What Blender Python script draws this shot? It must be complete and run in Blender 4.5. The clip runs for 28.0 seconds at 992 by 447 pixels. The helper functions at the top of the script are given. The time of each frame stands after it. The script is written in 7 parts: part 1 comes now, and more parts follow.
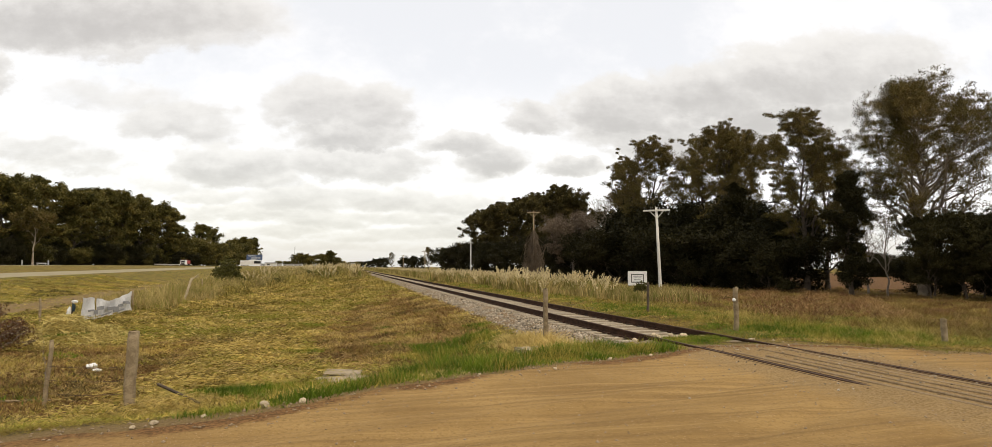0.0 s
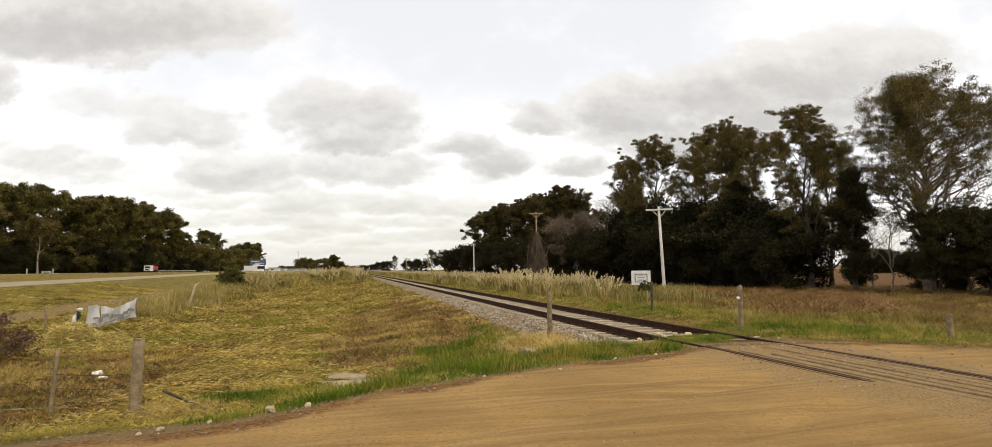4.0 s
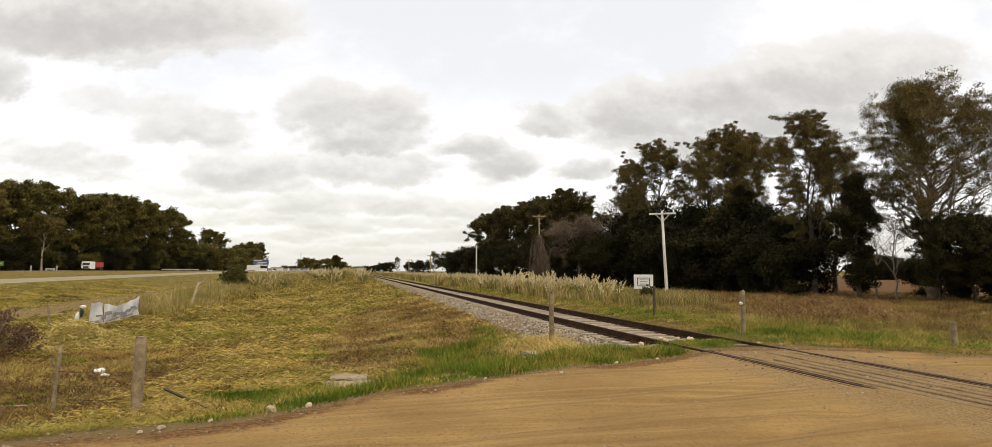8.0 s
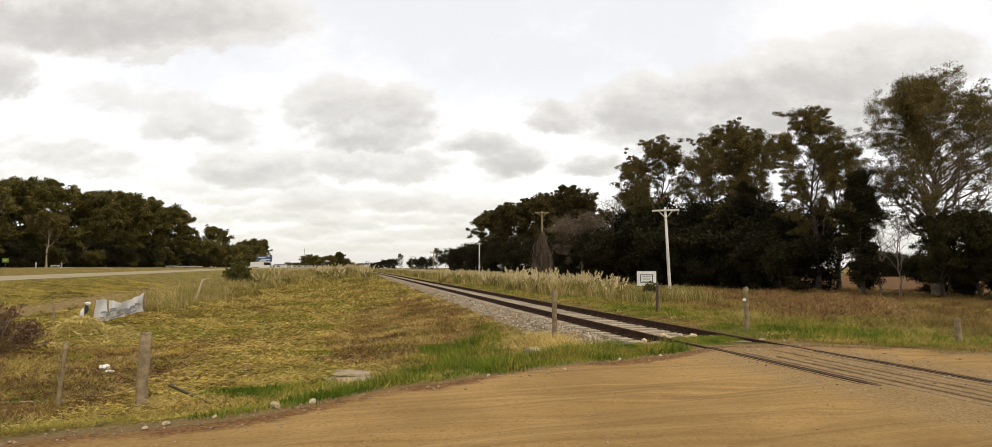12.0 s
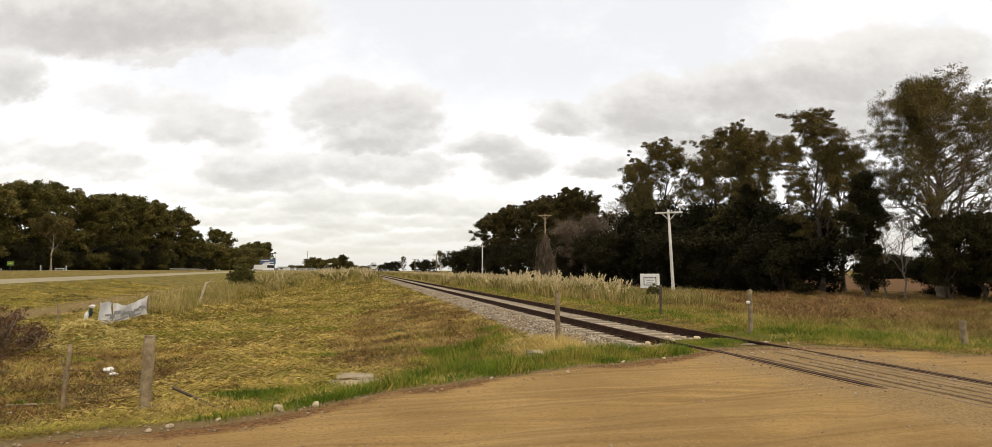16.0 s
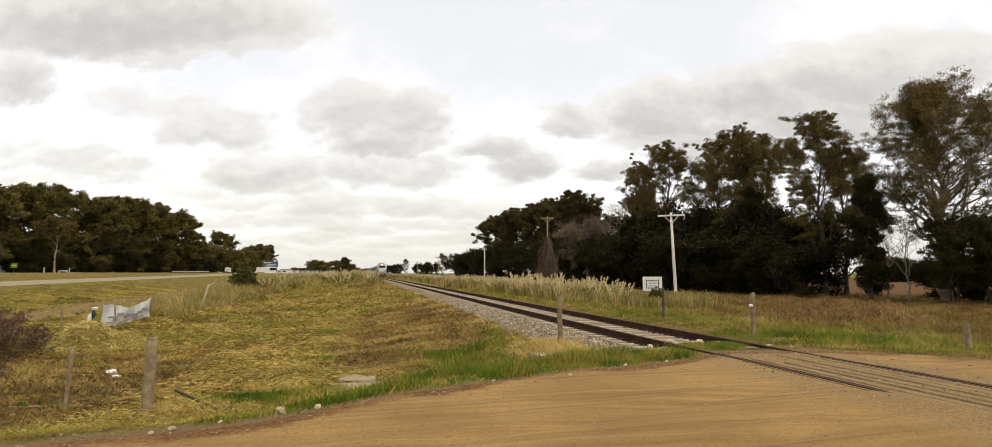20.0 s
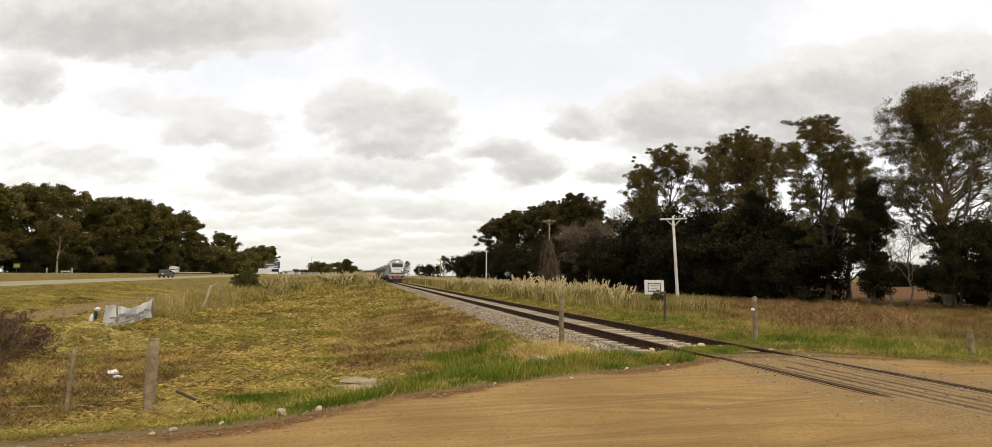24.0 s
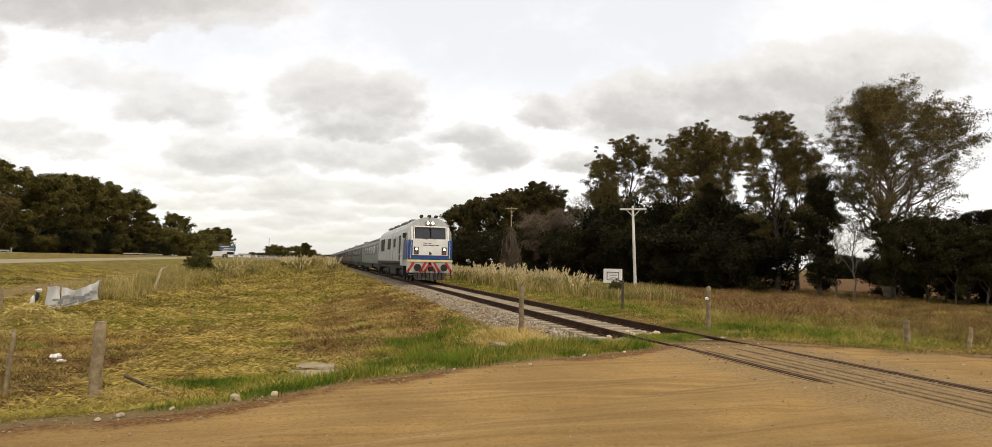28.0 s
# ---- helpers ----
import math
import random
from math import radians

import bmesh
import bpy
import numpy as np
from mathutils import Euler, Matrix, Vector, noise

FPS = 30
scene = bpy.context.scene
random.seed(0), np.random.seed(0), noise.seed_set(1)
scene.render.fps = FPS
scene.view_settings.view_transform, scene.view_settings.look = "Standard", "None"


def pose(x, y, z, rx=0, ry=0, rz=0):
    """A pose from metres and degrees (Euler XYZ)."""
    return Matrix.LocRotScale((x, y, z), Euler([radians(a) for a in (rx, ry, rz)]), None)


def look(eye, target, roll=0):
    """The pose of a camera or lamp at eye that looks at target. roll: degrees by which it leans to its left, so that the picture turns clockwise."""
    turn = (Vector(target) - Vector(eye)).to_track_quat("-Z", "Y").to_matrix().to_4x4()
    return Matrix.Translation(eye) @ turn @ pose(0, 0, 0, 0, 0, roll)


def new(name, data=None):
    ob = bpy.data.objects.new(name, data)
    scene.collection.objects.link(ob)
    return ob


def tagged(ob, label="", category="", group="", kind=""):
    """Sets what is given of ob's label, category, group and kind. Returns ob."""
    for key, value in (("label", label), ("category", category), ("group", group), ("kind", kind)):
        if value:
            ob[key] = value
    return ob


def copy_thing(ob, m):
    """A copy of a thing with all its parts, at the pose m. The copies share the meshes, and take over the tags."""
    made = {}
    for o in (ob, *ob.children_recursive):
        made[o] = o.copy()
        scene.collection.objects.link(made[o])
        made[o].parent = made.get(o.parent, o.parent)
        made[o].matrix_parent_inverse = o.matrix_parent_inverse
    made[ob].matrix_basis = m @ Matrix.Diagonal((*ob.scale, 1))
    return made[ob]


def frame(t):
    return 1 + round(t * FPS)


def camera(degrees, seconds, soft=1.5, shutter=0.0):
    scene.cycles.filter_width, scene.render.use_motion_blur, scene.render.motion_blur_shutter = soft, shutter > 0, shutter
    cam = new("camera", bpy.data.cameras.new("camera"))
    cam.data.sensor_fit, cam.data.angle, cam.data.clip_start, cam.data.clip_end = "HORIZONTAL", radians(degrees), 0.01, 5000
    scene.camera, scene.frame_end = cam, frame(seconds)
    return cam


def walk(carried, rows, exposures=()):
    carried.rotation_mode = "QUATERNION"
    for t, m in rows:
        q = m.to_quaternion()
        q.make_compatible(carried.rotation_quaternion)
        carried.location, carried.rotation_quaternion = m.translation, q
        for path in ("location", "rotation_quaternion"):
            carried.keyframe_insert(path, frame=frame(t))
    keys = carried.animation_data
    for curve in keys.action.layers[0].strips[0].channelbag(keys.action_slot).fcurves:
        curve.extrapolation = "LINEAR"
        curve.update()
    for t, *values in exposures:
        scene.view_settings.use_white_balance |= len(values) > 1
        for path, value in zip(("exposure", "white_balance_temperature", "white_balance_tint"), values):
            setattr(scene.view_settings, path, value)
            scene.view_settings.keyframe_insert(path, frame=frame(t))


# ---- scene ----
# A level crossing on a plain: the track runs along +y at x = 7.37, rail tops at z = 0.
EYE = (0.0, 0.0, 1.5)
cam = camera(80.87, 28.0, soft=0.6)
# seconds and the camera's Euler angles: held by hand, standing still
TURNS = [
    (0, 94.25, -0.18, -14.61), (0.5, 94.21, 0.02, -14.55), (1, 94.19, -0.06, -14.51),
    (1.5, 94.26, -0.09, -14.44), (2, 94.26, -0.06, -14.45), (2.5, 94.29, 0.11, -14.39), (3, 94.36, 0.36, -14.33),
    (3.5, 94.38, 0.71, -14.31), (5.5, 94.49, 0.41, -14.18), (6, 94.5, 0.44, -14.13), (6.5, 94.54, 0.32, -14.1),
    (7, 94.57, 0.26, -14.08), (7.5, 94.59, 0.15, -14.07), (8, 94.64, 0.01, -14.06), (8.5, 94.48, -0.12, -14.03),
    (9, 94.45, -0.1, -13.98), (9.5, 94.4, -0.15, -13.93), (10, 94.22, -0.17, -13.94),
    (10.5, 94.22, -0.17, -13.89), (11, 94.26, -0.12, -13.89), (11.5, 94.28, -0.05, -13.83),
    (12, 94.32, 0.02, -13.77), (12.5, 94.37, 0.2, -13.75), (14.5, 94.49, 0.12, -13.61),
    (15, 94.52, 0.14, -13.57), (15.5, 94.52, 0.13, -13.53), (16, 94.57, 0.07, -13.47),
    (16.5, 94.6, 0.03, -13.44), (17, 94.65, -0.03, -13.47), (17.5, 94.67, 0, -13.43), (18, 94.7, 0.03, -13.39),
    (18.5, 94.76, 0.01, -13.32), (19, 94.73, -0.04, -13.31), (19.5, 94.8, 0.02, -13.25), (20, 94.84, 0, -13.25),
    (20.5, 94.86, -0.05, -13.21), (21, 94.92, -0.35, -13.2), (21.5, 94.94, -0.4, -13.17),
    (23.5, 95.06, -0.19, -13.09), (24, 95.09, -0.29, -13.09), (24.5, 95.15, -0.45, -13.15),
    (25, 95.1, -0.53, -13.33), (25.5, 94.86, -0.5, -13.37), (26, 94.41, -0.48, -13.47),
    (26.5, 93.97, -0.51, -14.05), (27, 93.8, -0.93, -15.66), (27.5, 93.84, -1.17, -16.74),
    (28, 93.84, -1.19, -16.88),
]
walk(cam, [(t, pose(*EYE, rx, ry, rz)) for t, rx, ry, rz in TURNS], exposures=[(0.0, 0.05, 6960, 10), (28.0, 0.05, 6960, 10)])

# ---- light ----
SUN_EL, SUN_ROT = radians(60), radians(165)
world = bpy.data.worlds.new("world")
scene.world = world
world.use_nodes = True
wn = world.node_tree.nodes
sky = wn.new("ShaderNodeTexSky")
sky.sky_type, sky.sun_disc, sky.sun_elevation, sky.sun_rotation = "NISHITA", False, SUN_EL, SUN_ROT
wn["Background"].inputs["Strength"].default_value = 0.1
world.node_tree.links.new(sky.outputs[0], wn["Background"].inputs["Color"])
sun = new("sun", bpy.data.lights.new("sun", "SUN"))
sun.data.energy, sun.data.angle, sun.data.color = 5.0, radians(10), (1.0, 0.86, 0.66)
sun.matrix_world = look((0, 0, 0), (math.sin(SUN_ROT) * -math.cos(SUN_EL), -math.cos(SUN_ROT) * math.cos(SUN_EL), -math.sin(SUN_EL)))

# ---- materials ----
rng = np.random.default_rng(7)


class Nodes:
    """Short hand for node trees."""
    def __init__(self, name):
        self.m = bpy.data.materials.new(name)
        self.m.use_nodes = True
        self.t = self.m.node_tree
        self.bsdf = self.t.nodes["Principled BSDF"]
        self.out = self.t.nodes["Material Output"]

    def add(self, kind, **ins):
        n = self.t.nodes.new("ShaderNode" + kind)
        for k, v in ins.items():
            self.put(n, k, v)
        return n

    def put(self, n, k, v):
        sock = n.inputs[int(k[1:])] if k[0] == "i" and k[1:].isdigit() else n.inputs[k.replace("_", " ")]
        if isinstance(v, bpy.types.NodeSocket):
            self.t.links.new(v, sock)
        else:
            sock.default_value = v

    def math(self, op, a, b=0.0, clamp=False):
        n = self.add("Math", i0=a, i1=b)
        n.operation, n.use_clamp = op, clamp
        return n.outputs[0]

    def vec(self, op, a, b=(0, 0, 0)):
        n = self.add("VectorMath", i0=a, i1=b)
        n.operation = op
        return n.outputs[0]

    def mix(self, f, a, b, kind="MIX"):
        n = self.t.nodes.new("ShaderNodeMix")
        n.data_type, n.blend_type, n.clamp_factor = "RGBA", kind, True
        for k, v in ((0, f), (6, a), (7, b)):
            if isinstance(v, bpy.types.NodeSocket):
                self.t.links.new(v, n.inputs[k])
            else:
                n.inputs[k].default_value = v if k == 0 else (*v[:3], 1)
        return n.outputs[2]

    def noise(self, scale, detail=4, rough=0.6, vector=None, distort=0.0):
        n = self.add("TexNoise", Scale=scale, Detail=detail, Roughness=rough, Distortion=distort)
        self.put(n, "Vector", vector if vector is not None else self.coord())
        return n.outputs[0]

    def coord(self):
        return self.add("TexCoord").outputs["Object"]

    def ramp(self, f, lo, hi):
        n = self.add("MapRange", i0=f, i1=lo, i2=hi)
        n.interpolation_type = "SMOOTHSTEP"
        return n.outputs[0]

    def bump(self, height, strength=0.4, dist=0.02):
        b = self.add("Bump", Strength=strength, Distance=dist, Height=height)
        self.put(self.bsdf, "Normal", b.outputs[0])

    def set(self, **kw):
        for k, v in kw.items():
            self.put(self.bsdf, k, v)


def surf(name, c1, c2, rough=0.8, s1=1.5, s2=30.0, bump=0.3, dist=0.01, metal=0.0, spec=0.3, vary=0.0, c3=None):
    """A grained surface: two colours at two scales, roughness that follows them, fine relief."""
    n = Nodes(name)
    big, fine = n.noise(s1, 5), n.noise(s2, 6)
    col = n.mix(n.ramp(n.math("ADD", n.math("MULTIPLY", big, 0.6), n.math("MULTIPLY", fine, 0.4)), 0.38, 0.62), c1, c2)
    if c3:
        col = n.mix(n.ramp(n.noise(s1 * 2.7, 6, 0.7), 0.56, 0.72), col, c3)
    if vary:
        info = n.add("ObjectInfo").outputs["Random"]
        v = n.math("ADD", n.math("MULTIPLY", info, 2 * vary), 1 - vary)
        hsv = n.add("HueSaturation", Value=v, Color=col)
        col = hsv.outputs[0]
    n.set(Base_Color=col, Metallic=metal, Roughness=n.math("ADD", n.math("MULTIPLY", fine, 0.25), rough - 0.12))
    n.put(n.bsdf, "Specular IOR Level", spec)
    if bump:
        n.bump(fine, bump, dist)
    return n.m


def leafy(name, dark, light, third=None, thin=0.18, rough=0.6, patch=0.35, mixed=0.45, stretch=None):
    """Leaves or blades: each has its own tone; patches at the scale of metres."""
    n = Nodes(name)
    isl = n.add("NewGeometry").outputs["Random Per Island"]
    at = n.add("Mapping", Vector=n.coord(), Scale=stretch).outputs[0] if stretch else None
    tone = n.noise(patch, 6 if patch > 0.5 else 3, 0.7, at)
    f = n.math("ADD", n.math("MULTIPLY", isl, 1 - mixed), n.math("MULTIPLY", n.ramp(tone, 0.36 if patch < 0.5 else 0.42, 0.64 if patch < 0.5 else 0.58), mixed))
    col = n.mix(f, dark, light)
    if third:
        pick = n.math("ADD", n.math("MULTIPLY", n.math("FRACT", n.math("MULTIPLY", isl, 7.31)), 0.22), n.noise(patch * 0.55, 5, 0.65, at))
        col = n.mix(n.ramp(pick, 0.60, 0.72), col, third)
    n.set(Base_Color=col, Roughness=rough)
    n.put(n.bsdf, "Specular IOR Level", 0.12)
    tr = n.add("BsdfTranslucent", Color=col)
    mx = n.add("MixShader", i0=thin, i1=n.bsdf.outputs[0], i2=tr.outputs[0])
    n.t.links.new(mx.outputs[0], n.out.inputs[0])
    return n.m


def glow(name, colour, strength):
    n = Nodes(name)
    n.set(Base_Color=(*colour, 1), Roughness=0.2)
    n.put(n.bsdf, "Emission Color", (*colour, 1))
    n.put(n.bsdf, "Emission Strength", strength)
    return n.m


n = Nodes("dirt_road")
big, mid, fine = n.noise(0.45, 5, 0.6), n.noise(2.2, 6, 0.7), n.noise(24, 7, 0.72)
turn = n.add("Mapping", Vector=n.coord(), Rotation=(0, 0, radians(-18)), Scale=(0.06, 4.2, 1.0))
streak = n.noise(1.6, 7, 0.68, turn.outputs[0])
col = n.mix(n.ramp(big, 0.38, 0.62), (0.352, 0.222, 0.084), (0.270, 0.166, 0.061))
col = n.mix(n.math("MULTIPLY", n.ramp(streak, 0.46, 0.66), 0.55), col, (0.175, 0.105, 0.042))
col = n.mix(n.math("MULTIPLY", n.math("SUBTRACT", 1.0, n.ramp(streak, 0.30, 0.47)), 0.45), col, (0.44, 0.295, 0.12))
col = n.mix(n.ramp(n.noise(7.0, 6, 0.7), 0.56, 0.72), col, (0.27, 0.165, 0.066))
col = n.mix(n.math("MULTIPLY", n.ramp(fine, 0.48, 0.68), 0.6), col, (0.165, 0.095, 0.035))
col = n.mix(n.ramp(n.noise(60, 4, 0.6), 0.60, 0.70), col, (0.42, 0.29, 0.15))
grit = n.add("Attribute")
grit.attribute_name = "grit"
worn = n.math("ADD", grit.outputs["Fac"], n.math("MULTIPLY", n.math("SUBTRACT", mid, 0.5), 0.9))
col = n.mix(n.math("MULTIPLY", n.ramp(worn, 0.25, 0.8), 0.6), col, n.mix(n.ramp(n.noise(38, 5, 0.7), 0.42, 0.6), (0.33, 0.235, 0.12), (0.165, 0.105, 0.046)))
rim = n.add("Attribute")
rim.attribute_name = "edge"
crumbs = n.math("ADD", n.math("MULTIPLY", rim.outputs["Fac"], 0.9), n.math("MULTIPLY", n.math("SUBTRACT", mid, 0.5), 1.2))
col = n.mix(n.ramp(crumbs, 0.3, 0.75), col, n.mix(n.ramp(fine, 0.4, 0.6), (0.23, 0.122, 0.048), (0.10, 0.053, 0.021)))
n.set(Base_Color=col, Roughness=0.97)
n.put(n.bsdf, "Specular IOR Level", 0.08)
n.bump(n.math("ADD", n.math("ADD", fine, streak), n.math("MULTIPLY", n.math("MULTIPLY", mid, rim.outputs["Fac"]), 2.0)), 0.8, 0.03)
M_DIRT = n.m
M_BALLAST = surf("ballast", (0.32, 0.255, 0.17), (0.11, 0.083, 0.052), 0.9, 3.0, 38, 1.0, 0.04, spec=0.2)
M_STONE = leafy("stone", (0.07, 0.056, 0.038), (0.50, 0.42, 0.31), (0.24, 0.165, 0.095), thin=0.0, rough=0.9, patch=2.0, mixed=0.25)
M_EARTHSTONE = surf("earthy_stone", (0.36, 0.27, 0.17), (0.20, 0.14, 0.08), 0.95, 5, 60, 0.5, 0.01)
M_DIRTWOOD = surf("earth_caked_timber", (0.26, 0.18, 0.095), (0.155, 0.105, 0.055), 0.95, 2.5, 40, 0.6, 0.012, vary=0.12)
M_PALESTONE = surf("pale_stone", (0.60, 0.49, 0.33), (0.36, 0.275, 0.17), 0.9, 5, 60, 0.5, 0.01, vary=0.2)
M_CONCRETE = surf("concrete", (0.40, 0.32, 0.21), (0.22, 0.17, 0.105), 0.9, 2.5, 50, 0.4, 0.006, vary=0.12)
M_SLEEPER = surf("sleeper_concrete", (0.46, 0.385, 0.275), (0.25, 0.20, 0.135), 0.9, 3.0, 45, 0.4, 0.006, vary=0.15)
M_RAIL = surf("rusty_rail", (0.065, 0.034, 0.02), (0.03, 0.017, 0.011), 0.9, 4, 80, 0.3, 0.003, spec=0.1)
M_RAILTOP = surf("worn_rail_head", (0.10, 0.06, 0.038), (0.05, 0.03, 0.02), 0.75, 4, 80, 0.1, 0.001, spec=0.2)
M_OLDWOOD = surf("weathered_wood", (0.36, 0.275, 0.165), (0.17, 0.12, 0.065), 0.9, 6, 55, 0.7, 0.012, vary=0.2)
M_PALEWOOD = surf("bleached_wood", (0.58, 0.48, 0.32), (0.36, 0.28, 0.17), 0.9, 6, 55, 0.6, 0.01)
M_DARKWOOD = surf("dark_timber", (0.10, 0.075, 0.05), (0.045, 0.034, 0.024), 0.9, 6, 55, 0.7, 0.01, vary=0.2)
M_ASPHALT = surf("asphalt", (0.29, 0.245, 0.145), (0.23, 0.19, 0.11), 0.9, 0.3, 40, 0.3, 0.01)
M_WIRE = surf("rusty_wire", (0.16, 0.11, 0.08), (0.08, 0.055, 0.04), 0.7, 8, 60, 0.0, metal=0.6)
M_BARK = surf("bark", (0.11, 0.085, 0.06), (0.04, 0.03, 0.022), 0.95, 2, 18, 0.8, 0.04)
M_PALEBARK = surf("pale_bark", (0.42, 0.35, 0.27), (0.22, 0.17, 0.12), 0.9, 2, 18, 0.5, 0.03)
M_GREYBARK = surf("grey_bark", (0.24, 0.19, 0.135), (0.10, 0.078, 0.054), 0.95, 1.2, 14, 0.6, 0.04)
M_TWIG = surf("grey_twigs", (0.30, 0.25, 0.20), (0.17, 0.135, 0.105), 0.95, 3, 30, 0.2)
M_LEAF_EUC = leafy("eucalyptus_leaves", (0.030, 0.026, 0.006), (0.135, 0.105, 0.027), (0.17, 0.12, 0.04))
M_LEAF_FAR = leafy("far_wood_leaves", (0.022, 0.019, 0.005), (0.078, 0.062, 0.017), (0.105, 0.08, 0.024))
# near-black leaf colour: the shade inside dense growth is put into it
M_LEAF_SHADED = leafy("shaded_leaves", (0.011, 0.011, 0.003), (0.034, 0.029, 0.008))
M_LEAF_GROVE = leafy("grove_leaves", (0.020, 0.020, 0.004), (0.130, 0.112, 0.026), (0.19, 0.15, 0.042))
M_LEAF_SHRUB = leafy("shrub_leaves", (0.05, 0.052, 0.012), (0.14, 0.125, 0.03))
M_LEAF_BRAMBLE = leafy("bramble_leaves", (0.06, 0.028, 0.012), (0.20, 0.098, 0.042), (0.12, 0.09, 0.028))
M_DRYTWIG = leafy("dry_vine", (0.09, 0.065, 0.045), (0.20, 0.15, 0.10), thin=0.1)
M_GRASS = leafy("mown_grass", (0.140, 0.096, 0.020), (0.62, 0.455, 0.110), (0.25, 0.235, 0.032), thin=0.3, patch=0.9, mixed=0.88, stretch=(0.45, 1.1, 1))
M_MAT = leafy("cut_grass", (0.17, 0.118, 0.027), (0.66, 0.49, 0.145), (0.28, 0.26, 0.042), thin=0.3, patch=0.9, mixed=0.85, stretch=(0.4, 1.1, 1))
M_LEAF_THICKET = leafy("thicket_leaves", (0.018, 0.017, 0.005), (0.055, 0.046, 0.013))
M_HAY = leafy("raked_hay", (0.42, 0.34, 0.10), (0.74, 0.61, 0.25), thin=0.3)
M_DULL = leafy("dull_grass", (0.045, 0.037, 0.011), (0.115, 0.088, 0.026), thin=0.2)
M_FIELD = leafy("field_grass", (0.125, 0.08, 0.018), (0.42, 0.28, 0.072), (0.16, 0.16, 0.022), thin=0.25, patch=0.8, mixed=0.85)
M_GREEN = leafy("green_grass", (0.042, 0.085, 0.008), (0.18, 0.238, 0.022), (0.37, 0.29, 0.06), thin=0.3, patch=1.4, mixed=0.6)
M_STRAW = leafy("straw", (0.44, 0.32, 0.095), (0.68, 0.51, 0.20), thin=0.3)
M_BROWN = leafy("brown_weeds", (0.095, 0.050, 0.017), (0.36, 0.215, 0.075), (0.50, 0.355, 0.13), thin=0.25, patch=0.9, mixed=0.65)
# dry brown scrub, its tones lowered to hold the shade of the trees
M_SHADY_SCRUB = leafy("shady_dry_scrub", (0.07, 0.040, 0.014), (0.27, 0.158, 0.056), (0.21, 0.155, 0.042), thin=0.25, patch=0.7, mixed=0.65)
M_REDWEED = leafy("reddish_weeds", (0.075, 0.036, 0.015), (0.31, 0.165, 0.068), (0.40, 0.27, 0.11), thin=0.25, patch=0.7, mixed=0.6)
M_OLIVE = leafy("olive_weeds", (0.10, 0.084, 0.018), (0.38, 0.30, 0.075), (0.44, 0.33, 0.10), thin=0.25, patch=0.5, mixed=0.7)
M_WISP = leafy("wispy_straw", (0.24, 0.175, 0.055), (0.60, 0.46, 0.19), (0.25, 0.225, 0.05), thin=0.3, patch=0.7, mixed=0.5)
M_TALL = leafy("tall_dry_grass", (0.17, 0.132, 0.038), (0.52, 0.395, 0.16), (0.18, 0.175, 0.038), thin=0.3, patch=0.6, mixed=0.6)
M_PLUME = leafy("pampas_plumes", (0.46, 0.37, 0.19), (0.74, 0.62, 0.37), thin=0.35)
M_WHITE = surf("white_paint", (0.80, 0.79, 0.75), (0.68, 0.66, 0.61), 0.5, 1.2, 30, 0.05, 0.002, spec=0.4)
M_SILVER = surf("grey_white_paint", (0.47, 0.475, 0.445), (0.33, 0.325, 0.30), 0.5, 0.8, 20, 0.05, 0.002, spec=0.4)
M_BLUE = surf("blue_paint", (0.013, 0.065, 0.24), (0.009, 0.045, 0.17), 0.4, 1.2, 30, 0.05, 0.002, spec=0.5)
M_CREAM = surf("cream_paint", (0.80, 0.66, 0.34), (0.66, 0.52, 0.25), 0.5, 1.5, 30, 0.05, 0.002)
M_RED = surf("red_paint", (0.50, 0.045, 0.03), (0.36, 0.03, 0.022), 0.5, 1.5, 30, 0.05, 0.002)
M_BLACK = surf("black_steel", (0.022, 0.021, 0.02), (0.01, 0.01, 0.01), 0.6, 2, 30, 0.2, 0.004)
M_GREYSTEEL = surf("dirty_steel", (0.13, 0.115, 0.095), (0.05, 0.043, 0.036), 0.7, 2.5, 30, 0.3, 0.006, metal=0.3)
M_ROOF = surf("train_roof", (0.24, 0.235, 0.215), (0.14, 0.135, 0.125), 0.6, 0.8, 14, 0.1, 0.004)
M_COACH1 = surf("pale_coach_paint", (0.20, 0.215, 0.18), (0.13, 0.14, 0.115), 0.5, 0.6, 18, 0.05, 0.002)
M_COACH2 = surf("green_grey_coach_paint", (0.075, 0.092, 0.072), (0.045, 0.055, 0.043), 0.5, 0.6, 18, 0.05, 0.002)
M_COACH3 = surf("maroon_coach_paint", (0.095, 0.045, 0.035), (0.055, 0.028, 0.022), 0.5, 0.6, 18, 0.05, 0.002)
M_GLASS = surf("dark_glass", (0.012, 0.014, 0.015), (0.02, 0.022, 0.022), 0.16, 1, 10, 0.0, spec=0.6)
M_LAMP = glow("lit_lamp", (1.0, 0.93, 0.80), 2.0)
M_RUBBER = surf("rubber", (0.02, 0.02, 0.02), (0.012, 0.012, 0.012), 0.85, 5, 40, 0.2)
M_BANNER = surf("faded_banner", (0.84, 0.81, 0.76), (0.62, 0.59, 0.54), 0.8, 1.2, 14, 0.3, 0.01)
M_BANNERINK = surf("faded_print", (0.27, 0.26, 0.25), (0.36, 0.35, 0.33), 0.8, 2, 14, 0.1)
M_PLASTIC = surf("white_plastic", (0.82, 0.80, 0.76), (0.66, 0.64, 0.60), 0.5, 4, 30, 0.2, 0.01)
M_TEAL = surf("teal_plastic", (0.03, 0.055, 0.07), (0.015, 0.03, 0.04), 0.6, 4, 30, 0.1)
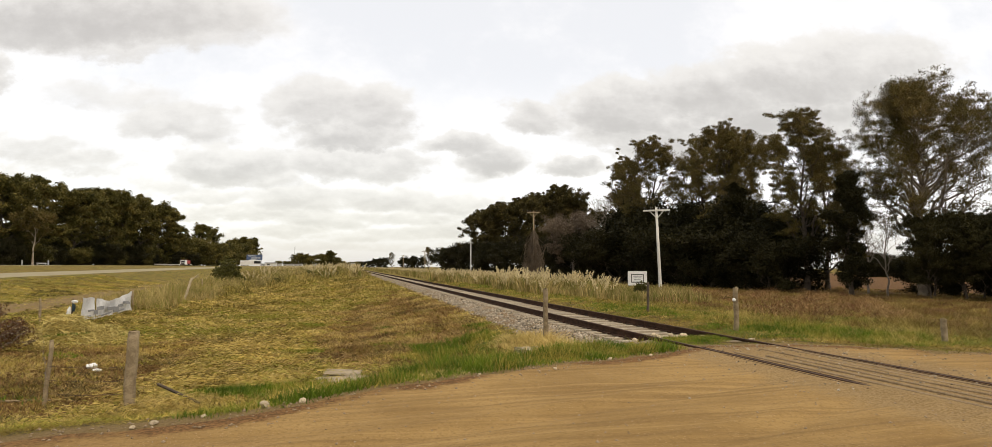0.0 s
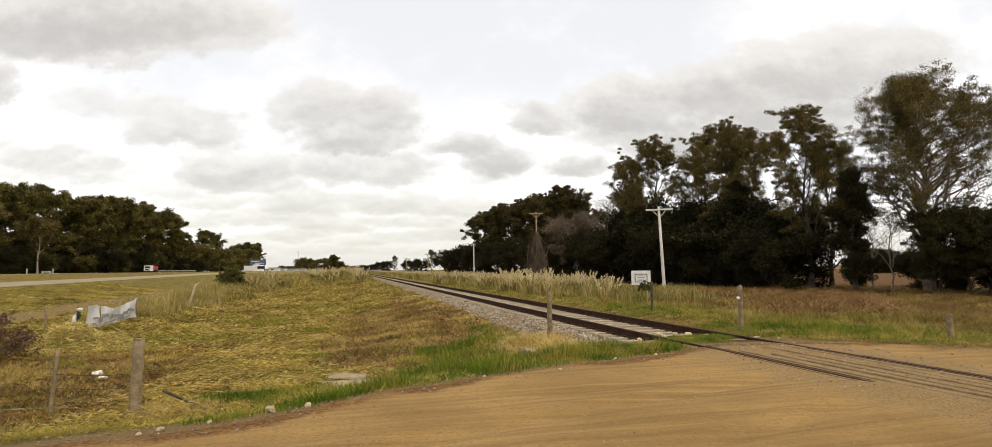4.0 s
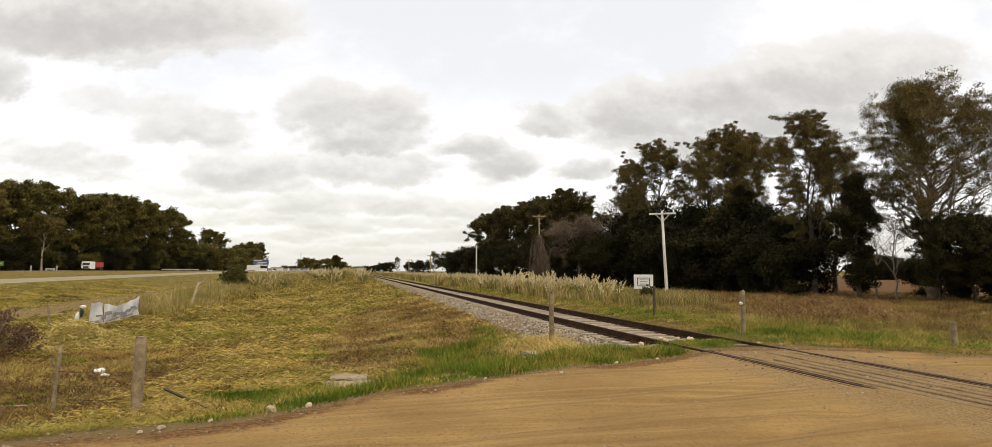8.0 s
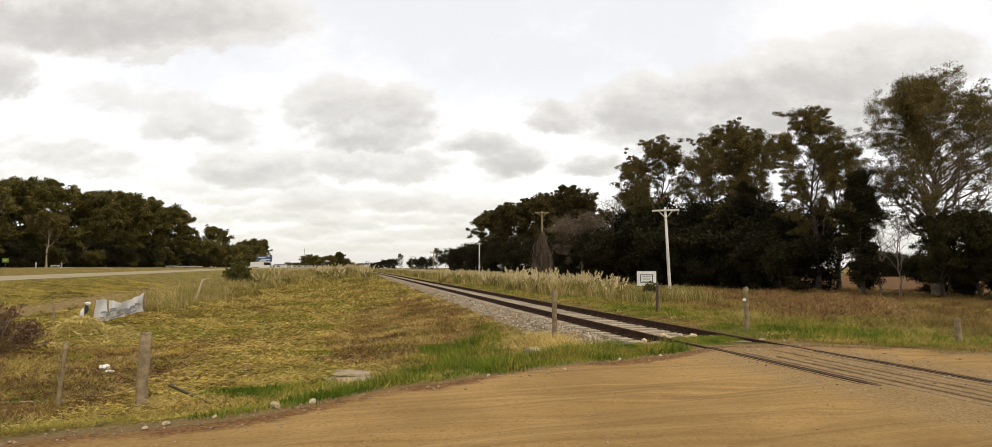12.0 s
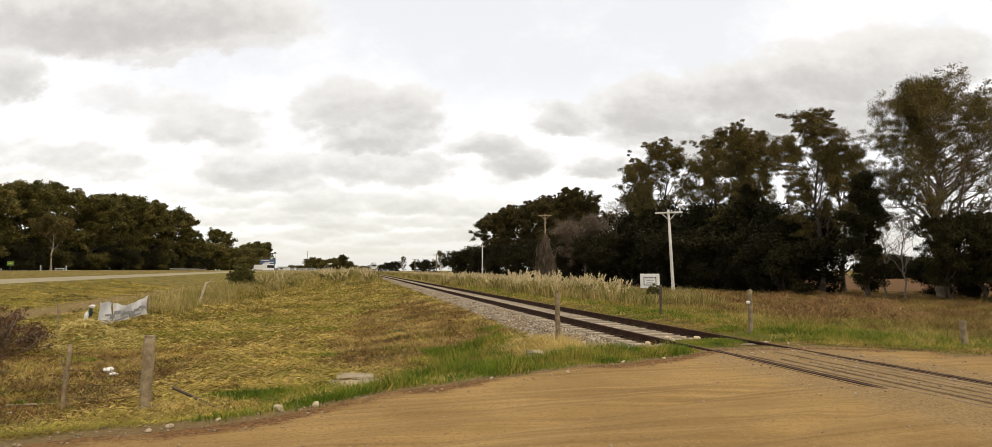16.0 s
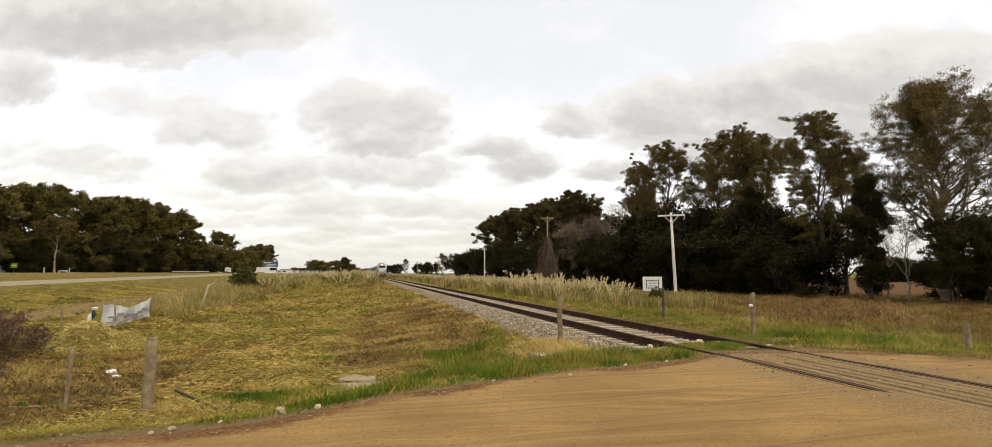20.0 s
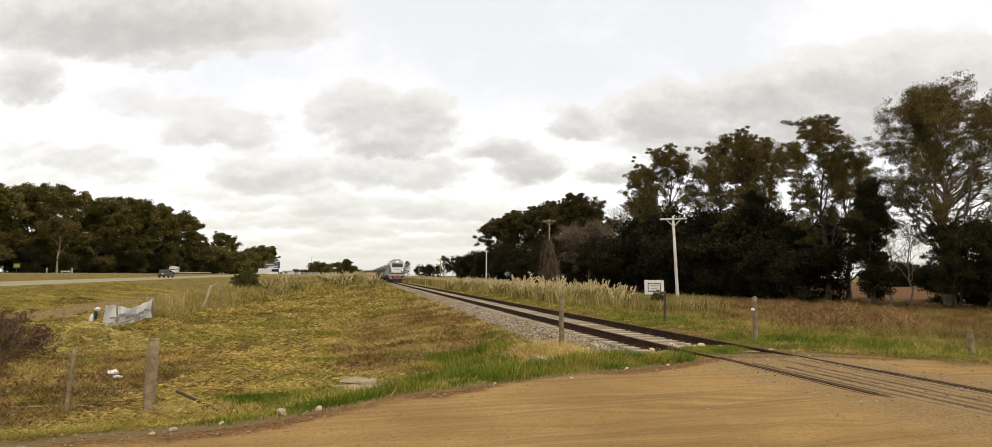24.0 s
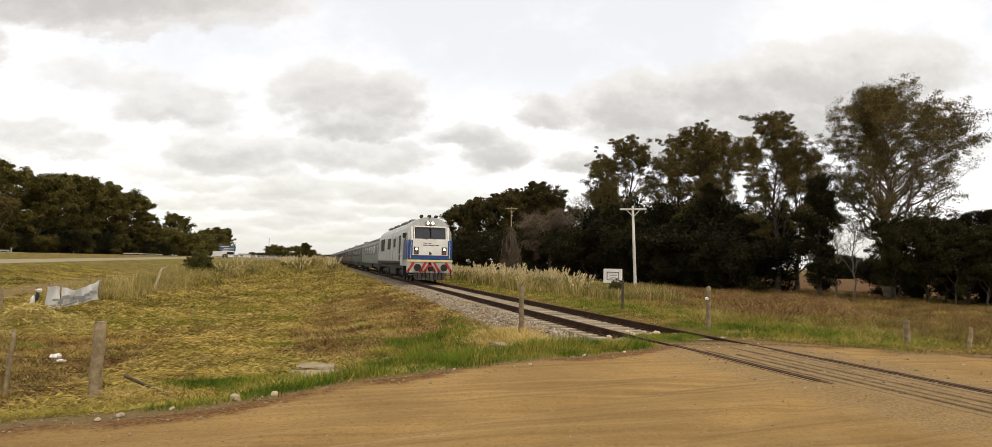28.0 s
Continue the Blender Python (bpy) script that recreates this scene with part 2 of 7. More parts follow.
M_GREENSIGN = surf("green_sign", (0.16, 0.30, 0.08), (0.12, 0.23, 0.06), 0.5, 2, 20, 0.0)
M_YELLOW = surf("yellow_sign", (0.72, 0.55, 0.10), (0.6, 0.45, 0.08), 0.5, 2, 20, 0.0)
M_DARKCAR = surf("dark_car_paint", (0.028, 0.029, 0.031), (0.018, 0.019, 0.021), 0.45, 1, 20, 0.0, spec=0.5)
M_WALLFAR = surf("far_wall", (0.55, 0.53, 0.49), (0.42, 0.40, 0.37), 0.9, 0.5, 6, 0.1)
M_ROOFFAR = surf("far_roof", (0.30, 0.29, 0.28), (0.2, 0.19, 0.18), 0.8, 0.5, 6, 0.1)

# the ground: grass, with greener, browner and bare stretches spread by its attributes
n = Nodes("ground")
big, mid, fine = n.noise(0.22, 5, 0.65), n.noise(1.6, 6, 0.7), n.noise(26, 6, 0.7)
col = n.mix(n.ramp(mid, 0.35, 0.65), (0.21, 0.147, 0.031), (0.37, 0.26, 0.058))
col = n.mix(n.ramp(big, 0.42, 0.62), col, (0.24, 0.20, 0.026))
col = n.mix(n.ramp(n.noise(0.9, 6, 0.7), 0.48, 0.62), col, (0.10, 0.066, 0.018))
col = n.mix(n.ramp(n.noise(5.5, 6, 0.7), 0.50, 0.66), col, (0.11, 0.082, 0.028))
col = n.mix(n.ramp(fine, 0.42, 0.62), col, (0.07, 0.05, 0.018))
col = n.mix(n.ramp(n.noise(3.1, 6, 0.72, distort=1.0), 0.56, 0.70), col, (0.40, 0.30, 0.11))
for key, c1, c2 in (("green", (0.06, 0.10, 0.008), (0.13, 0.15, 0.018)), ("brown", (0.175, 0.092, 0.034), (0.075, 0.04, 0.017)), ("bare", (0.26, 0.178, 0.078), (0.17, 0.115, 0.05))):
    a = n.add("Attribute")
    a.attribute_name = key
    edge = n.math("ADD", a.outputs["Fac"], n.math("MULTIPLY", n.math("SUBTRACT", mid, 0.5), 1.1))
    col = n.mix(n.ramp(edge, 0.3, 0.7), col, n.mix(n.ramp(fine, 0.35, 0.65), c1, c2))
n.set(Base_Color=col, Roughness=0.95)
n.put(n.bsdf, "Specular IOR Level", 0.1)
n.bump(n.math("ADD", fine, mid), 0.9, 0.06)
M_GROUND = n.m

# ---- building tools ----
def fast(name, V, F, mat, smooth=False):
    """A mesh from arrays of corners and of equal-sized faces."""
    V, F = np.asarray(V, np.float32), np.asarray(F, np.int32)
    me = bpy.data.meshes.new(name)
    k = F.shape[1]
    me.vertices.add(len(V))
    me.vertices.foreach_set("co", V.ravel())
    me.loops.add(F.size)
    me.loops.foreach_set("vertex_index", F.ravel())
    me.polygons.add(len(F))
    me.polygons.foreach_set("loop_start", np.arange(0, F.size, k, dtype=np.int32))
    me.polygons.foreach_set("loop_total", np.full(len(F), k, np.int32))
    if smooth:
        me.polygons.foreach_set("use_smooth", np.ones(len(F), bool))
    me.materials.append(mat)
    me.update(calc_edges=True)
    return me


def thing(name, label, category, group="", kind="", at=(0, 0, 0), rz=0.0):
    ob = new(name)
    ob.matrix_basis = pose(*at, 0, 0, rz)
    return tagged(ob, label, category, group, kind)


def part(name, bm, material, parent, label="", smooth=False):
    """Links a bmesh, or a finished mesh, as one mesh object under a thing or a part."""
    if isinstance(bm, bmesh.types.BMesh):
        me = bpy.data.meshes.new(name)
        bmesh.ops.recalc_face_normals(bm, faces=bm.faces)
        bm.to_mesh(me)
        bm.free()
        me.materials.append(material)
        if smooth:
            me.polygons.foreach_set("use_smooth", [True] * len(me.polygons))
    else:
        me = bm
    ob = new(name, me)
    ob.parent = parent
    if label:
        ob["label"] = label
    return ob


def bx(c, s, rot=(0, 0, 0), bev=0.0, bm=None):
    """A box of size s at c, its edges bevelled."""
    bm = bm or bmesh.new()
    made = bmesh.ops.create_cube(bm, size=1.0)["verts"]
    m = pose(*c, *rot) @ Matrix.Diagonal((*s, 1))
    bmesh.ops.transform(bm, matrix=m, verts=made)
    if bev:
        edges = list({e for v in made for e in v.link_edges})
        bmesh.ops.bevel(bm, geom=edges, offset=bev, segments=2, affect="EDGES", profile=0.5)
    return bm


def cyl(c, r, h, axis="z", n=14, r2=None, bm=None, bev=0.0):
    bm = bm or bmesh.new()
    made = bmesh.ops.create_cone(bm, segments=n, radius1=r, radius2=r if r2 is None else r2, depth=h, cap_ends=True)["verts"]
    turn = {"z": (0, 0, 0), "x": (0, 90, 0), "y": (90, 0, 0)}[axis]
    bmesh.ops.transform(bm, matrix=pose(*c, *turn), verts=made)
    if bev:
        rims = [e for e in {e for v in made for e in v.link_edges} if any(len(f.verts) > 4 for f in e.link_faces)]
        bmesh.ops.bevel(bm, geom=rims, offset=bev, segments=2, affect="EDGES", profile=0.5)
    return bm


def prism(profile, y0, y1, bm=None):
    """A closed profile in x and z, drawn out from y0 to y1."""
    bm = bm or bmesh.new()
    a = [bm.verts.new((x, y0, z)) for x, z in profile]
    b = [bm.verts.new((x, y1, z)) for x, z in profile]
    k = len(a)
    bm.faces.new(a)
    bm.faces.new(b[::-1])
    for i in range(k):
        bm.faces.new((a[i], b[i], b[(i + 1) % k], a[(i + 1) % k]))
    return bm


def tubes(paths, n=6):
    """Corners and faces of tapered tubes; each path is a list of (point, radius)."""
    V, F = [], []
    ring = np.array([(math.cos(2 * math.pi * i / n), math.sin(2 * math.pi * i / n)) for i in range(n)])
    for path in paths:
        P = np.array([p for p, r in path], float)
        d = np.gradient(P, axis=0)
        d /= np.linalg.norm(d, axis=1)[:, None] + 1e-9
        ref = np.where(np.abs(d[:, 2:]) > 0.9, [[1.0, 0, 0]], [[0, 0, 1.0]])
        u = np.cross(ref, d)
        u /= np.linalg.norm(u, axis=1)[:, None] + 1e-9
        w = np.cross(d, u)
        base = sum(len(v) for v in V)
        for i, (p, r) in enumerate(path):
            V.append(P[i] + r * (ring[:, :1] * u[i] + ring[:, 1:] * w[i]))
        for i in range(len(path) - 1):
            for j in range(n):
                k = (j + 1) % n
                F.append((base + i * n + j, base + i * n + k, base + (i + 1) * n + k, base + (i + 1) * n + j))
    return np.concatenate(V), np.array(F)


def bend(r, p0, p1, k=5, wob=0.08, sag=0.0):
    """A wavering line from p0 to p1 of k + 1 points."""
    p0, p1 = np.array(p0, float), np.array(p1, float)
    L = np.linalg.norm(p1 - p0)
    f = np.linspace(0, 1, k + 1)[:, None]
    off = r.normal(0, wob * L, (k + 1, 3)) * np.sin(np.pi * f)
    off[:, 2] -= (sag * L * np.sin(np.pi * f))[:, 0]
    return p0 + (p1 - p0) * f + off


def leaves(r, centres, sizes, per, leaf, droop=0.5, slim=0.4):
    """Leaf quads in loose clumps round the centres. Corners and faces."""
    C = np.repeat(centres, per, axis=0)
    S = np.repeat(sizes, per)
    N = len(C)
    d = r.normal(0, 1, (N, 3))
    d *= (np.cbrt(r.random(N)) * (1 + 0.25 * r.normal(0, 1, N)) / (np.linalg.norm(d, axis=1) + 1e-9))[:, None]
    C = C + d * S[:, None] * np.array([1.0, 1.0, 0.62])
    a = r.normal(0, 1, (N, 3))
    a[:, 2] -= droop * 1.5
    a /= np.linalg.norm(a, axis=1)[:, None]
    b = np.cross(a, r.normal(0, 1, (N, 3)))
    b /= np.linalg.norm(b, axis=1)[:, None] + 1e-9
    l = leaf * r.uniform(0.6, 1.4, N)[:, None]
    V = np.stack([C - a * l, C + b * l * slim, C + a * l, C - b * l * slim], axis=1).reshape(-1, 3)
    return V, np.arange(4 * N).reshape(-1, 4)


def blades(r, pts, height, width, per=4, lean=0.5, spread=0.05, hvar=0.4, two=False):
    """Grass blades in tufts at the points (n x 3). height may be an array."""
    P = np.repeat(pts, per, axis=0)
    H = np.repeat(np.broadcast_to(height, len(pts)), per) * r.uniform(1 - hvar, 1 + hvar, len(P))
    Wd = np.repeat(np.broadcast_to(width, len(pts)), per)
    N = len(P)
    far = np.repeat(np.broadcast_to(spread, len(pts)), per)[:, None]
    P = P + np.c_[r.normal(0, 1, (N, 2)) * far, np.zeros(N)]
    th, ph = r.uniform(0, 2 * np.pi, N), r.uniform(0, 2 * np.pi, N)
    side = np.c_[np.cos(th), np.sin(th), np.zeros(N)] * Wd[:, None] * 0.5
    out = np.c_[np.cos(ph), np.sin(ph), np.zeros(N)] * (H * lean * r.uniform(0.2, 1.3, N))[:, None]
    up = np.c_[np.zeros((N, 2)), H]
    if not two:
        V = np.stack([P - side, P + side, P + up + out], axis=1)
        return V.reshape(-1, 3), np.arange(3 * N).reshape(-1, 3)
    mid = P + up * 0.6 + out * 0.3
    V = np.stack([P - side, P + side, mid + side * 0.8, mid - side * 0.8, P + up * 0.9 + out], axis=1).reshape(-1, 3)
    b = (5 * np.arange(N))[:, None]
    F = np.concatenate([b + [0, 1, 2], b + [0, 2, 3], b + [3, 2, 4]])
    return V, F


def smooth01(x, a, b):
    f = np.clip((np.asarray(x, float) - a) / (b - a), 0, 1)
    return f * f * (3 - 2 * f)


def wave(x, y, s, k=0):
    """A cheap smooth unevenness of the ground plan, about -1 to 1."""
    a = np.sin(x * s + 1.3 * k + 1.7 * np.sin(y * s * 0.73 + k)) + np.sin(y * s * 1.13 + 2.1 * k + 1.3 * np.sin(x * s * 0.61 - k))
    return 0.5 * a


ROADX = [-40, -20, -6, -3, -1.5, 0, 2.2, 3.3, 5.65, 7.0, 8.4, 9.8, 11, 14, 20, 45]
ROADY = [2.0, 3.2, 5.3, 6.1, 6.45, 7.35, 8.4, 8.8, 9.4, 10.2, 10.0, 9.15, 8.1, 6.6, 5.0, 2.5]
CUTX = [-2500, -120, -92, -70, -62, -44, -41, -31, -27, -22, -11, -3, 0.5, 4.7, 5.4, 9.4, 10.5, 14, 22, 35, 2500]
CUTZ = [1.0, 1.1, 1.15, 1.15, 0.75, 0.25, 0.32, 0.3, -0.35, -0.9, -1.0, -1.0, -0.95, -0.42, -0.34, -0.34, -0.2, -0.4, -0.7, -1.0, -1.0]


def road_edge(x):
    x = np.asarray(x, float)
    return np.interp(x, ROADX, ROADY) + 0.10 * wave(x, x * 0, 2.3) + 0.06 * wave(x, x * 0, 6.1, 2)


def ground_z(x, y):
    """Height of the grass ground: a cut through highway, ditch, track bed and field, run out to the dirt road."""
    x, y = np.asarray(x, float), np.asarray(y, float)
    z = np.interp(x, CUTX, CUTZ)
    z = z + np.clip((y - 60) * 0.006, -0.1, 0.8) * smooth01(-x, 24, 31) * (1 - 0.6 * smooth01(-x, 55, 75))
    soft = smooth01(np.abs(x - 7.4), 2.2, 4.0) * (1 - 0.85 * smooth01(-x, 27, 30) * (1 - smooth01(-x, 42, 45)))
    z = z + soft * (0.06 * wave(x, y, 0.55, 1) + 0.035 * wave(x, y, 2.1, 2) + 0.022 * wave(x, y, 5.3, 3) + 0.016 * wave(x, y, 9.1, 5))
    # the ditch fills up away from the road
    z = z + 0.95 * smooth01(y, 36, 95) * smooth01(x, -19, -13) * (1 - smooth01(x, 0.5, 4.5))
    # a low bank of rough grass beside the track
    z = z + 0.5 * smooth01(y, 36, 58) * smooth01(x, -10, -1) * (1 - smooth01(x, 3.0, 4.7)) * (1 - 0.6 * smooth01(y, 90, 200))
    d = y - road_edge(x)
    near = 1 - smooth01(-x, 18, 30)
    w = np.maximum(smooth01(d, -0.1, 4.6), 1 - near)
    z = z * w - 0.03 * (1 - w)
    return z - 0.10 * smooth01(-d, 0.0, 0.5) * near

TRACK, GAUGE = 7.37, 1.676


# ---- the land ----
def cloud_material():
    """A broken layer of cloud, lit from above: creamy tops, warm grey undersides, white and faint blue between."""
    n = Nodes("cloud_layer")
    sep = n.add("SeparateXYZ", Vector=n.vec("NORMALIZE", n.coord()))
    ay = n.math("MAXIMUM", n.math("ABSOLUTE", sep.outputs[1]), 0.12)
    u, v = n.math("DIVIDE", sep.outputs[0], ay), n.math("DIVIDE", sep.outputs[2], ay)
    flat = n.add("CombineXYZ", X=u, Y=n.math("MULTIPLY", v, 1.4), Z=n.math("MULTIPLY", sep.outputs[1], 0.4)).outputs[0]

    def shifted(p, scale, detail, rough):
        w = n.add("TexNoise", Scale=scale, Detail=detail, Roughness=rough)
        n.put(w, "Vector", p)
        return n.add("SeparateXYZ", Vector=n.vec("SUBTRACT", w.outputs["Color"], (0.5, 0.5, 0.5)))
    # the outlines waver at two scales, finer towards the horizon
    calm = n.math("ADD", 0.35, n.math("MULTIPLY", n.ramp(v, 0.03, 0.26), 0.65))
    wob, curl = shifted(flat, 6.0, 4, 0.55), shifted(flat, 19.0, 5, 0.6)
    pu = n.math("ADD", u, n.math("MULTIPLY", n.math("ADD", n.math("MULTIPLY", wob.outputs[0], 0.15), n.math("MULTIPLY", curl.outputs[0], 0.085)), calm))
    pv = n.math("ADD", v, n.math("MULTIPLY", n.math("ADD", n.math("MULTIPLY", wob.outputs[1], 0.075), n.math("MULTIPLY", curl.outputs[1], 0.06)), calm))
    body, under = 0.0, 0.0
    # the clouds: heading and height as tangents, half width, half height, weight
    for a, b, ra, rb, w in CLOUDS:
        du, dv = n.math("DIVIDE", n.math("SUBTRACT", pu, a), ra), n.math("DIVIDE", n.math("SUBTRACT", pv, b), rb)
        d = n.math("ADD", n.math("MULTIPLY", du, du), n.math("MULTIPLY", dv, dv))
        g = n.math("MULTIPLY", n.math("SUBTRACT", 1.0, n.ramp(d, 0.05, 2.1)), w)
        low = n.math("SUBTRACT", 0.60, n.math("MULTIPLY", dv, 0.42), True)
        under = n.math("MAXIMUM", under, n.math("MULTIPLY", g, low))
        body = n.math("MAXIMUM", body, g)
    # small clouds in rows, dark below and bright above, finer towards the horizon
    def rows(scale, lift):
        p = n.add("CombineXYZ", X=n.math("MULTIPLY", u, scale), Y=n.math("MULTIPLY", v, scale * 2.3), Z=scale * 0.7).outputs[0]
        relief = n.math("SUBTRACT", n.noise(1.0, 5, 0.52, n.vec("ADD", p, (0.0, lift, 0.0))), n.noise(1.0, 5, 0.52, p))
        lump = n.math("SUBTRACT", n.noise(0.62, 4, 0.5, n.vec("ADD", p, (3.1, 0.7, 0.0))), 0.46)
        return n.math("ADD", n.math("MULTIPLY", relief, 1.6), n.math("MULTIPLY", lump, 1.2))
    near = n.math("SUBTRACT", 1.0, n.ramp(v, 0.05, 0.17))
    fade = n.math("SUBTRACT", 1.0, n.math("MULTIPLY", n.ramp(v, 0.20, 0.36), 0.9))
    small = n.math("ADD", n.math("MULTIPLY", n.math("ADD", n.math("MULTIPLY", rows(8.5, 0.22), 0.9), 0.10), n.math("MULTIPLY", fade, n.math("SUBTRACT", 1.0, near))), n.math("MULTIPLY", n.math("ADD", n.math("MULTIPLY", rows(15.0, 0.24), 1.15), 0.16), near))
    puff = n.math("SUBTRACT", n.noise(17.0, 5, 0.6, flat), 0.5)
    shade = n.math("ADD", n.math("ADD", under, n.math("MULTIPLY", small, 0.6)), n.math("MULTIPLY", puff, n.math("ADD", 0.12, n.math("MULTIPLY", body, 0.7))))
    veil = n.math("MULTIPLY", n.ramp(n.noise(2.4, 6, 0.62, flat), 0.40, 0.62), n.ramp(v, 0.18, 0.36))
    col = n.mix(veil, (0.94, 0.945, 0.972), (0.79, 0.81, 0.855))
    col = n.mix(n.math("MULTIPLY", n.ramp(n.math("ADD", body, n.math("MULTIPLY", small, 0.8)), 0.05, 0.6), 0.85), col, (0.80, 0.775, 0.735))
    col = n.mix(n.ramp(shade, 0.06, 0.92), col, SHADE)
    haze = n.math("SUBTRACT", 1.0, n.ramp(v, 0.0, 0.12))
    col = n.mix(n.math("MULTIPLY", haze, 0.85), col, (0.61, 0.615, 0.63))
    em = n.add("Emission", Color=col, Strength=1.45)
    tr = n.add("BsdfTransparent")
    mx = n.add("MixShader", i0=0.68, i1=tr.outputs[0], i2=em.outputs[0])
    n.t.links.new(mx.outputs[0], n.out.inputs[0])
    return n.m


SHADE = (0.53, 0.502, 0.468)
CLOUDS = [(-0.651, 0.457, 0.298, 0.07, 0.95), (-0.508, 0.408, 0.123, 0.032, 0.6), (-0.597, 0.387, 0.134, 0.023, 0.5), (-0.856, 0.344, 0.069, 0.046, 0.8), (-0.62, 0.298, 0.128, 0.032, 0.42), (-0.497, 0.257, 0.1, 0.036, 0.55),
          (-0.248, 0.285, 0.094, 0.041, 0.68), (-0.154, 0.28, 0.069, 0.043, 0.7), (-0.198, 0.238, 0.088, 0.027, 0.85), (-0.417, 0.182, 0.093, 0.04, 0.85), (-0.366, 0.156, 0.066, 0.022, 0.6), (-0.246, 0.184, 0.093, 0.029, 0.7),
          (-0.153, 0.182, 0.077, 0.029, 0.65), (-0.021, 0.22, 0.061, 0.02, 0.7), (0.034, 0.197, 0.057, 0.029, 0.8), (0.169, 0.181, 0.046, 0.019, 0.85), (0.128, 0.271, 0.055, 0.023, 0.65), (0.167, 0.262, 0.044, 0.016, 0.4),
          (0.295, 0.285, 0.105, 0.047, 0.95), (0.382, 0.245, 0.166, 0.043, 1.0), (0.451, 0.319, 0.122, 0.051, 0.95), (0.608, 0.347, 0.145, 0.059, 0.9), (0.561, 0.285, 0.177, 0.051, 1.0), (0.732, 0.37, 0.145, 0.063, 0.8),
          (0.791, 0.251, 0.133, 0.067, 0.5), (-0.316, 0.12, 0.093, 0.022, 0.55), (-0.797, 0.201, 0.105, 0.027, 0.4), (-0.675, 0.175, 0.093, 0.022, 0.45), (-0.827, 0.151, 0.077, 0.018, 0.35), (-0.147, 0.12, 0.093, 0.02, 0.5),
          (-0.037, 0.112, 0.082, 0.018, 0.5), (-0.453, 0.12, 0.066, 0.015, 0.45), (-0.541, 0.14, 0.066, 0.015, 0.4), (-0.386, 0.093, 0.082, 0.014, 0.5), (-0.244, 0.082, 0.087, 0.014, 0.5), (-0.113, 0.085, 0.082, 0.013, 0.45),
          (-0.495, 0.085, 0.055, 0.012, 0.4), (-0.331, 0.061, 0.082, 0.011, 0.45), (-0.2, 0.054, 0.087, 0.01, 0.45), (-0.07, 0.061, 0.06, 0.01, 0.4), (-0.429, 0.05, 0.065, 0.009, 0.4), (-0.265, 0.037, 0.098, 0.008, 0.4),
          (-0.135, 0.032, 0.076, 0.007, 0.35)]


def sky_dome():
    bm = bmesh.new()
    bmesh.ops.create_uvsphere(bm, u_segments=48, v_segments=32, radius=2350)
    bmesh.ops.scale(bm, vec=(1, 1, 0.18), verts=bm.verts)
    bmesh.ops.delete(bm, geom=[v for v in bm.verts if v.co.z < -240], context="VERTS")
    me = bpy.data.meshes.new("clouds")
    bm.to_mesh(me)
    bm.free()
    me.materials.append(cloud_material())
    me.polygons.foreach_set("use_smooth", [True] * len(me.polygons))
    ob = new("backdrop", me)
    return tagged(ob, "layer of broken grey and white cloud over the plain", "sky", kind="structure")


BACKDROP = sky_dome()


def grid_mesh(name, xs, ys, zf, mat):
    X, Y = np.meshgrid(xs, ys)
    V = np.stack([X, Y, zf(X, Y)], axis=-1).reshape(-1, 3)
    a, b = len(xs), len(ys)
    i = (np.arange(b - 1)[:, None] * a + np.arange(a - 1)).ravel()
    return fast(name, V, np.stack([i, i + 1, i + a + 1, i + a], axis=1), mat, True), V


def blob(x, y, cx, cy, rx, ry):
    return np.exp(-((x - cx) / rx) ** 2 - ((y - cy) / ry) ** 2)


def green_at(x, y):
    d = y - road_edge(x)
    verge = np.exp(-((d - 0.3) / 0.45) ** 2) * (0.58 + 0.42 * smooth01(x, -1.2, 0.6)) * smooth01(x, -9, -3) * (x < 6) * (0.85 + 0.35 * wave(x, y, 1.7, 8))
    g = 1.2 * blob(x, y, 2.9, 14.2, 1.3, 3.4) + 1.1 * blob(x, y, 1.3, 10.5, 1.1, 1.6) + 1.0 * blob(x, y, 5.4, 10.7, 0.9, 1.1) + 0.9 * blob(x, y, 3.4, 10.4, 1.6, 0.9) + 0.55 * blob(x, y, 4.2, 18.5, 0.8, 2.2)
    g = g + 0.9 * verge + 0.75 * blob(x, y, 13.0, 13.5, 3.8, 2.4) + 0.5 * blob(x, y, 20.0, 15.0, 4.5, 2.2) + 0.45 * blob(x, y, 17.0, 18.5, 3.0, 1.6) + 0.8 * blob(x, y, 11.5, 22.0, 1.6, 5.0) + 0.6 * blob(x, y, 15.5, 13.0, 4.0, 2.6) + 0.45 * blob(x, y, 18.0, 22.0, 5.0, 3.0)
    return g + 0.42 * blob(x, y, -1.0, 10.2, 1.3, 1.5) - 0.9 * blob(x, y, 4.75, 13.4, 0.75, 1.5) + 0.35 * smooth01(-x, 25, 27) * (1 - smooth01(-x, 31, 32))


def brown_at(x, y):
    g = 1.7 * blob(x, y, 2.2, 26.0, 2.3, 9.0) + 1.7 * blob(x, y, 1.1, 18.5, 1.5, 4.5) + 1.3 * blob(x, y, -6.1, 17.2, 1.8, 3.0) + 1.5 * blob(x, y, -7.8, 15.4, 3.0, 3.0) + 1.2 * blob(x, y, -6.4, 12.4, 2.2, 2.0) + 0.5 * blob(x, y, -10.5, 19.0, 2.5, 4.0)
    return g + 0.85 * smooth01(x, 20, 27) * (y < 220) * (y > 8) + 0.4 * blob(x, y, 3.5, 40.0, 1.5, 14.0)


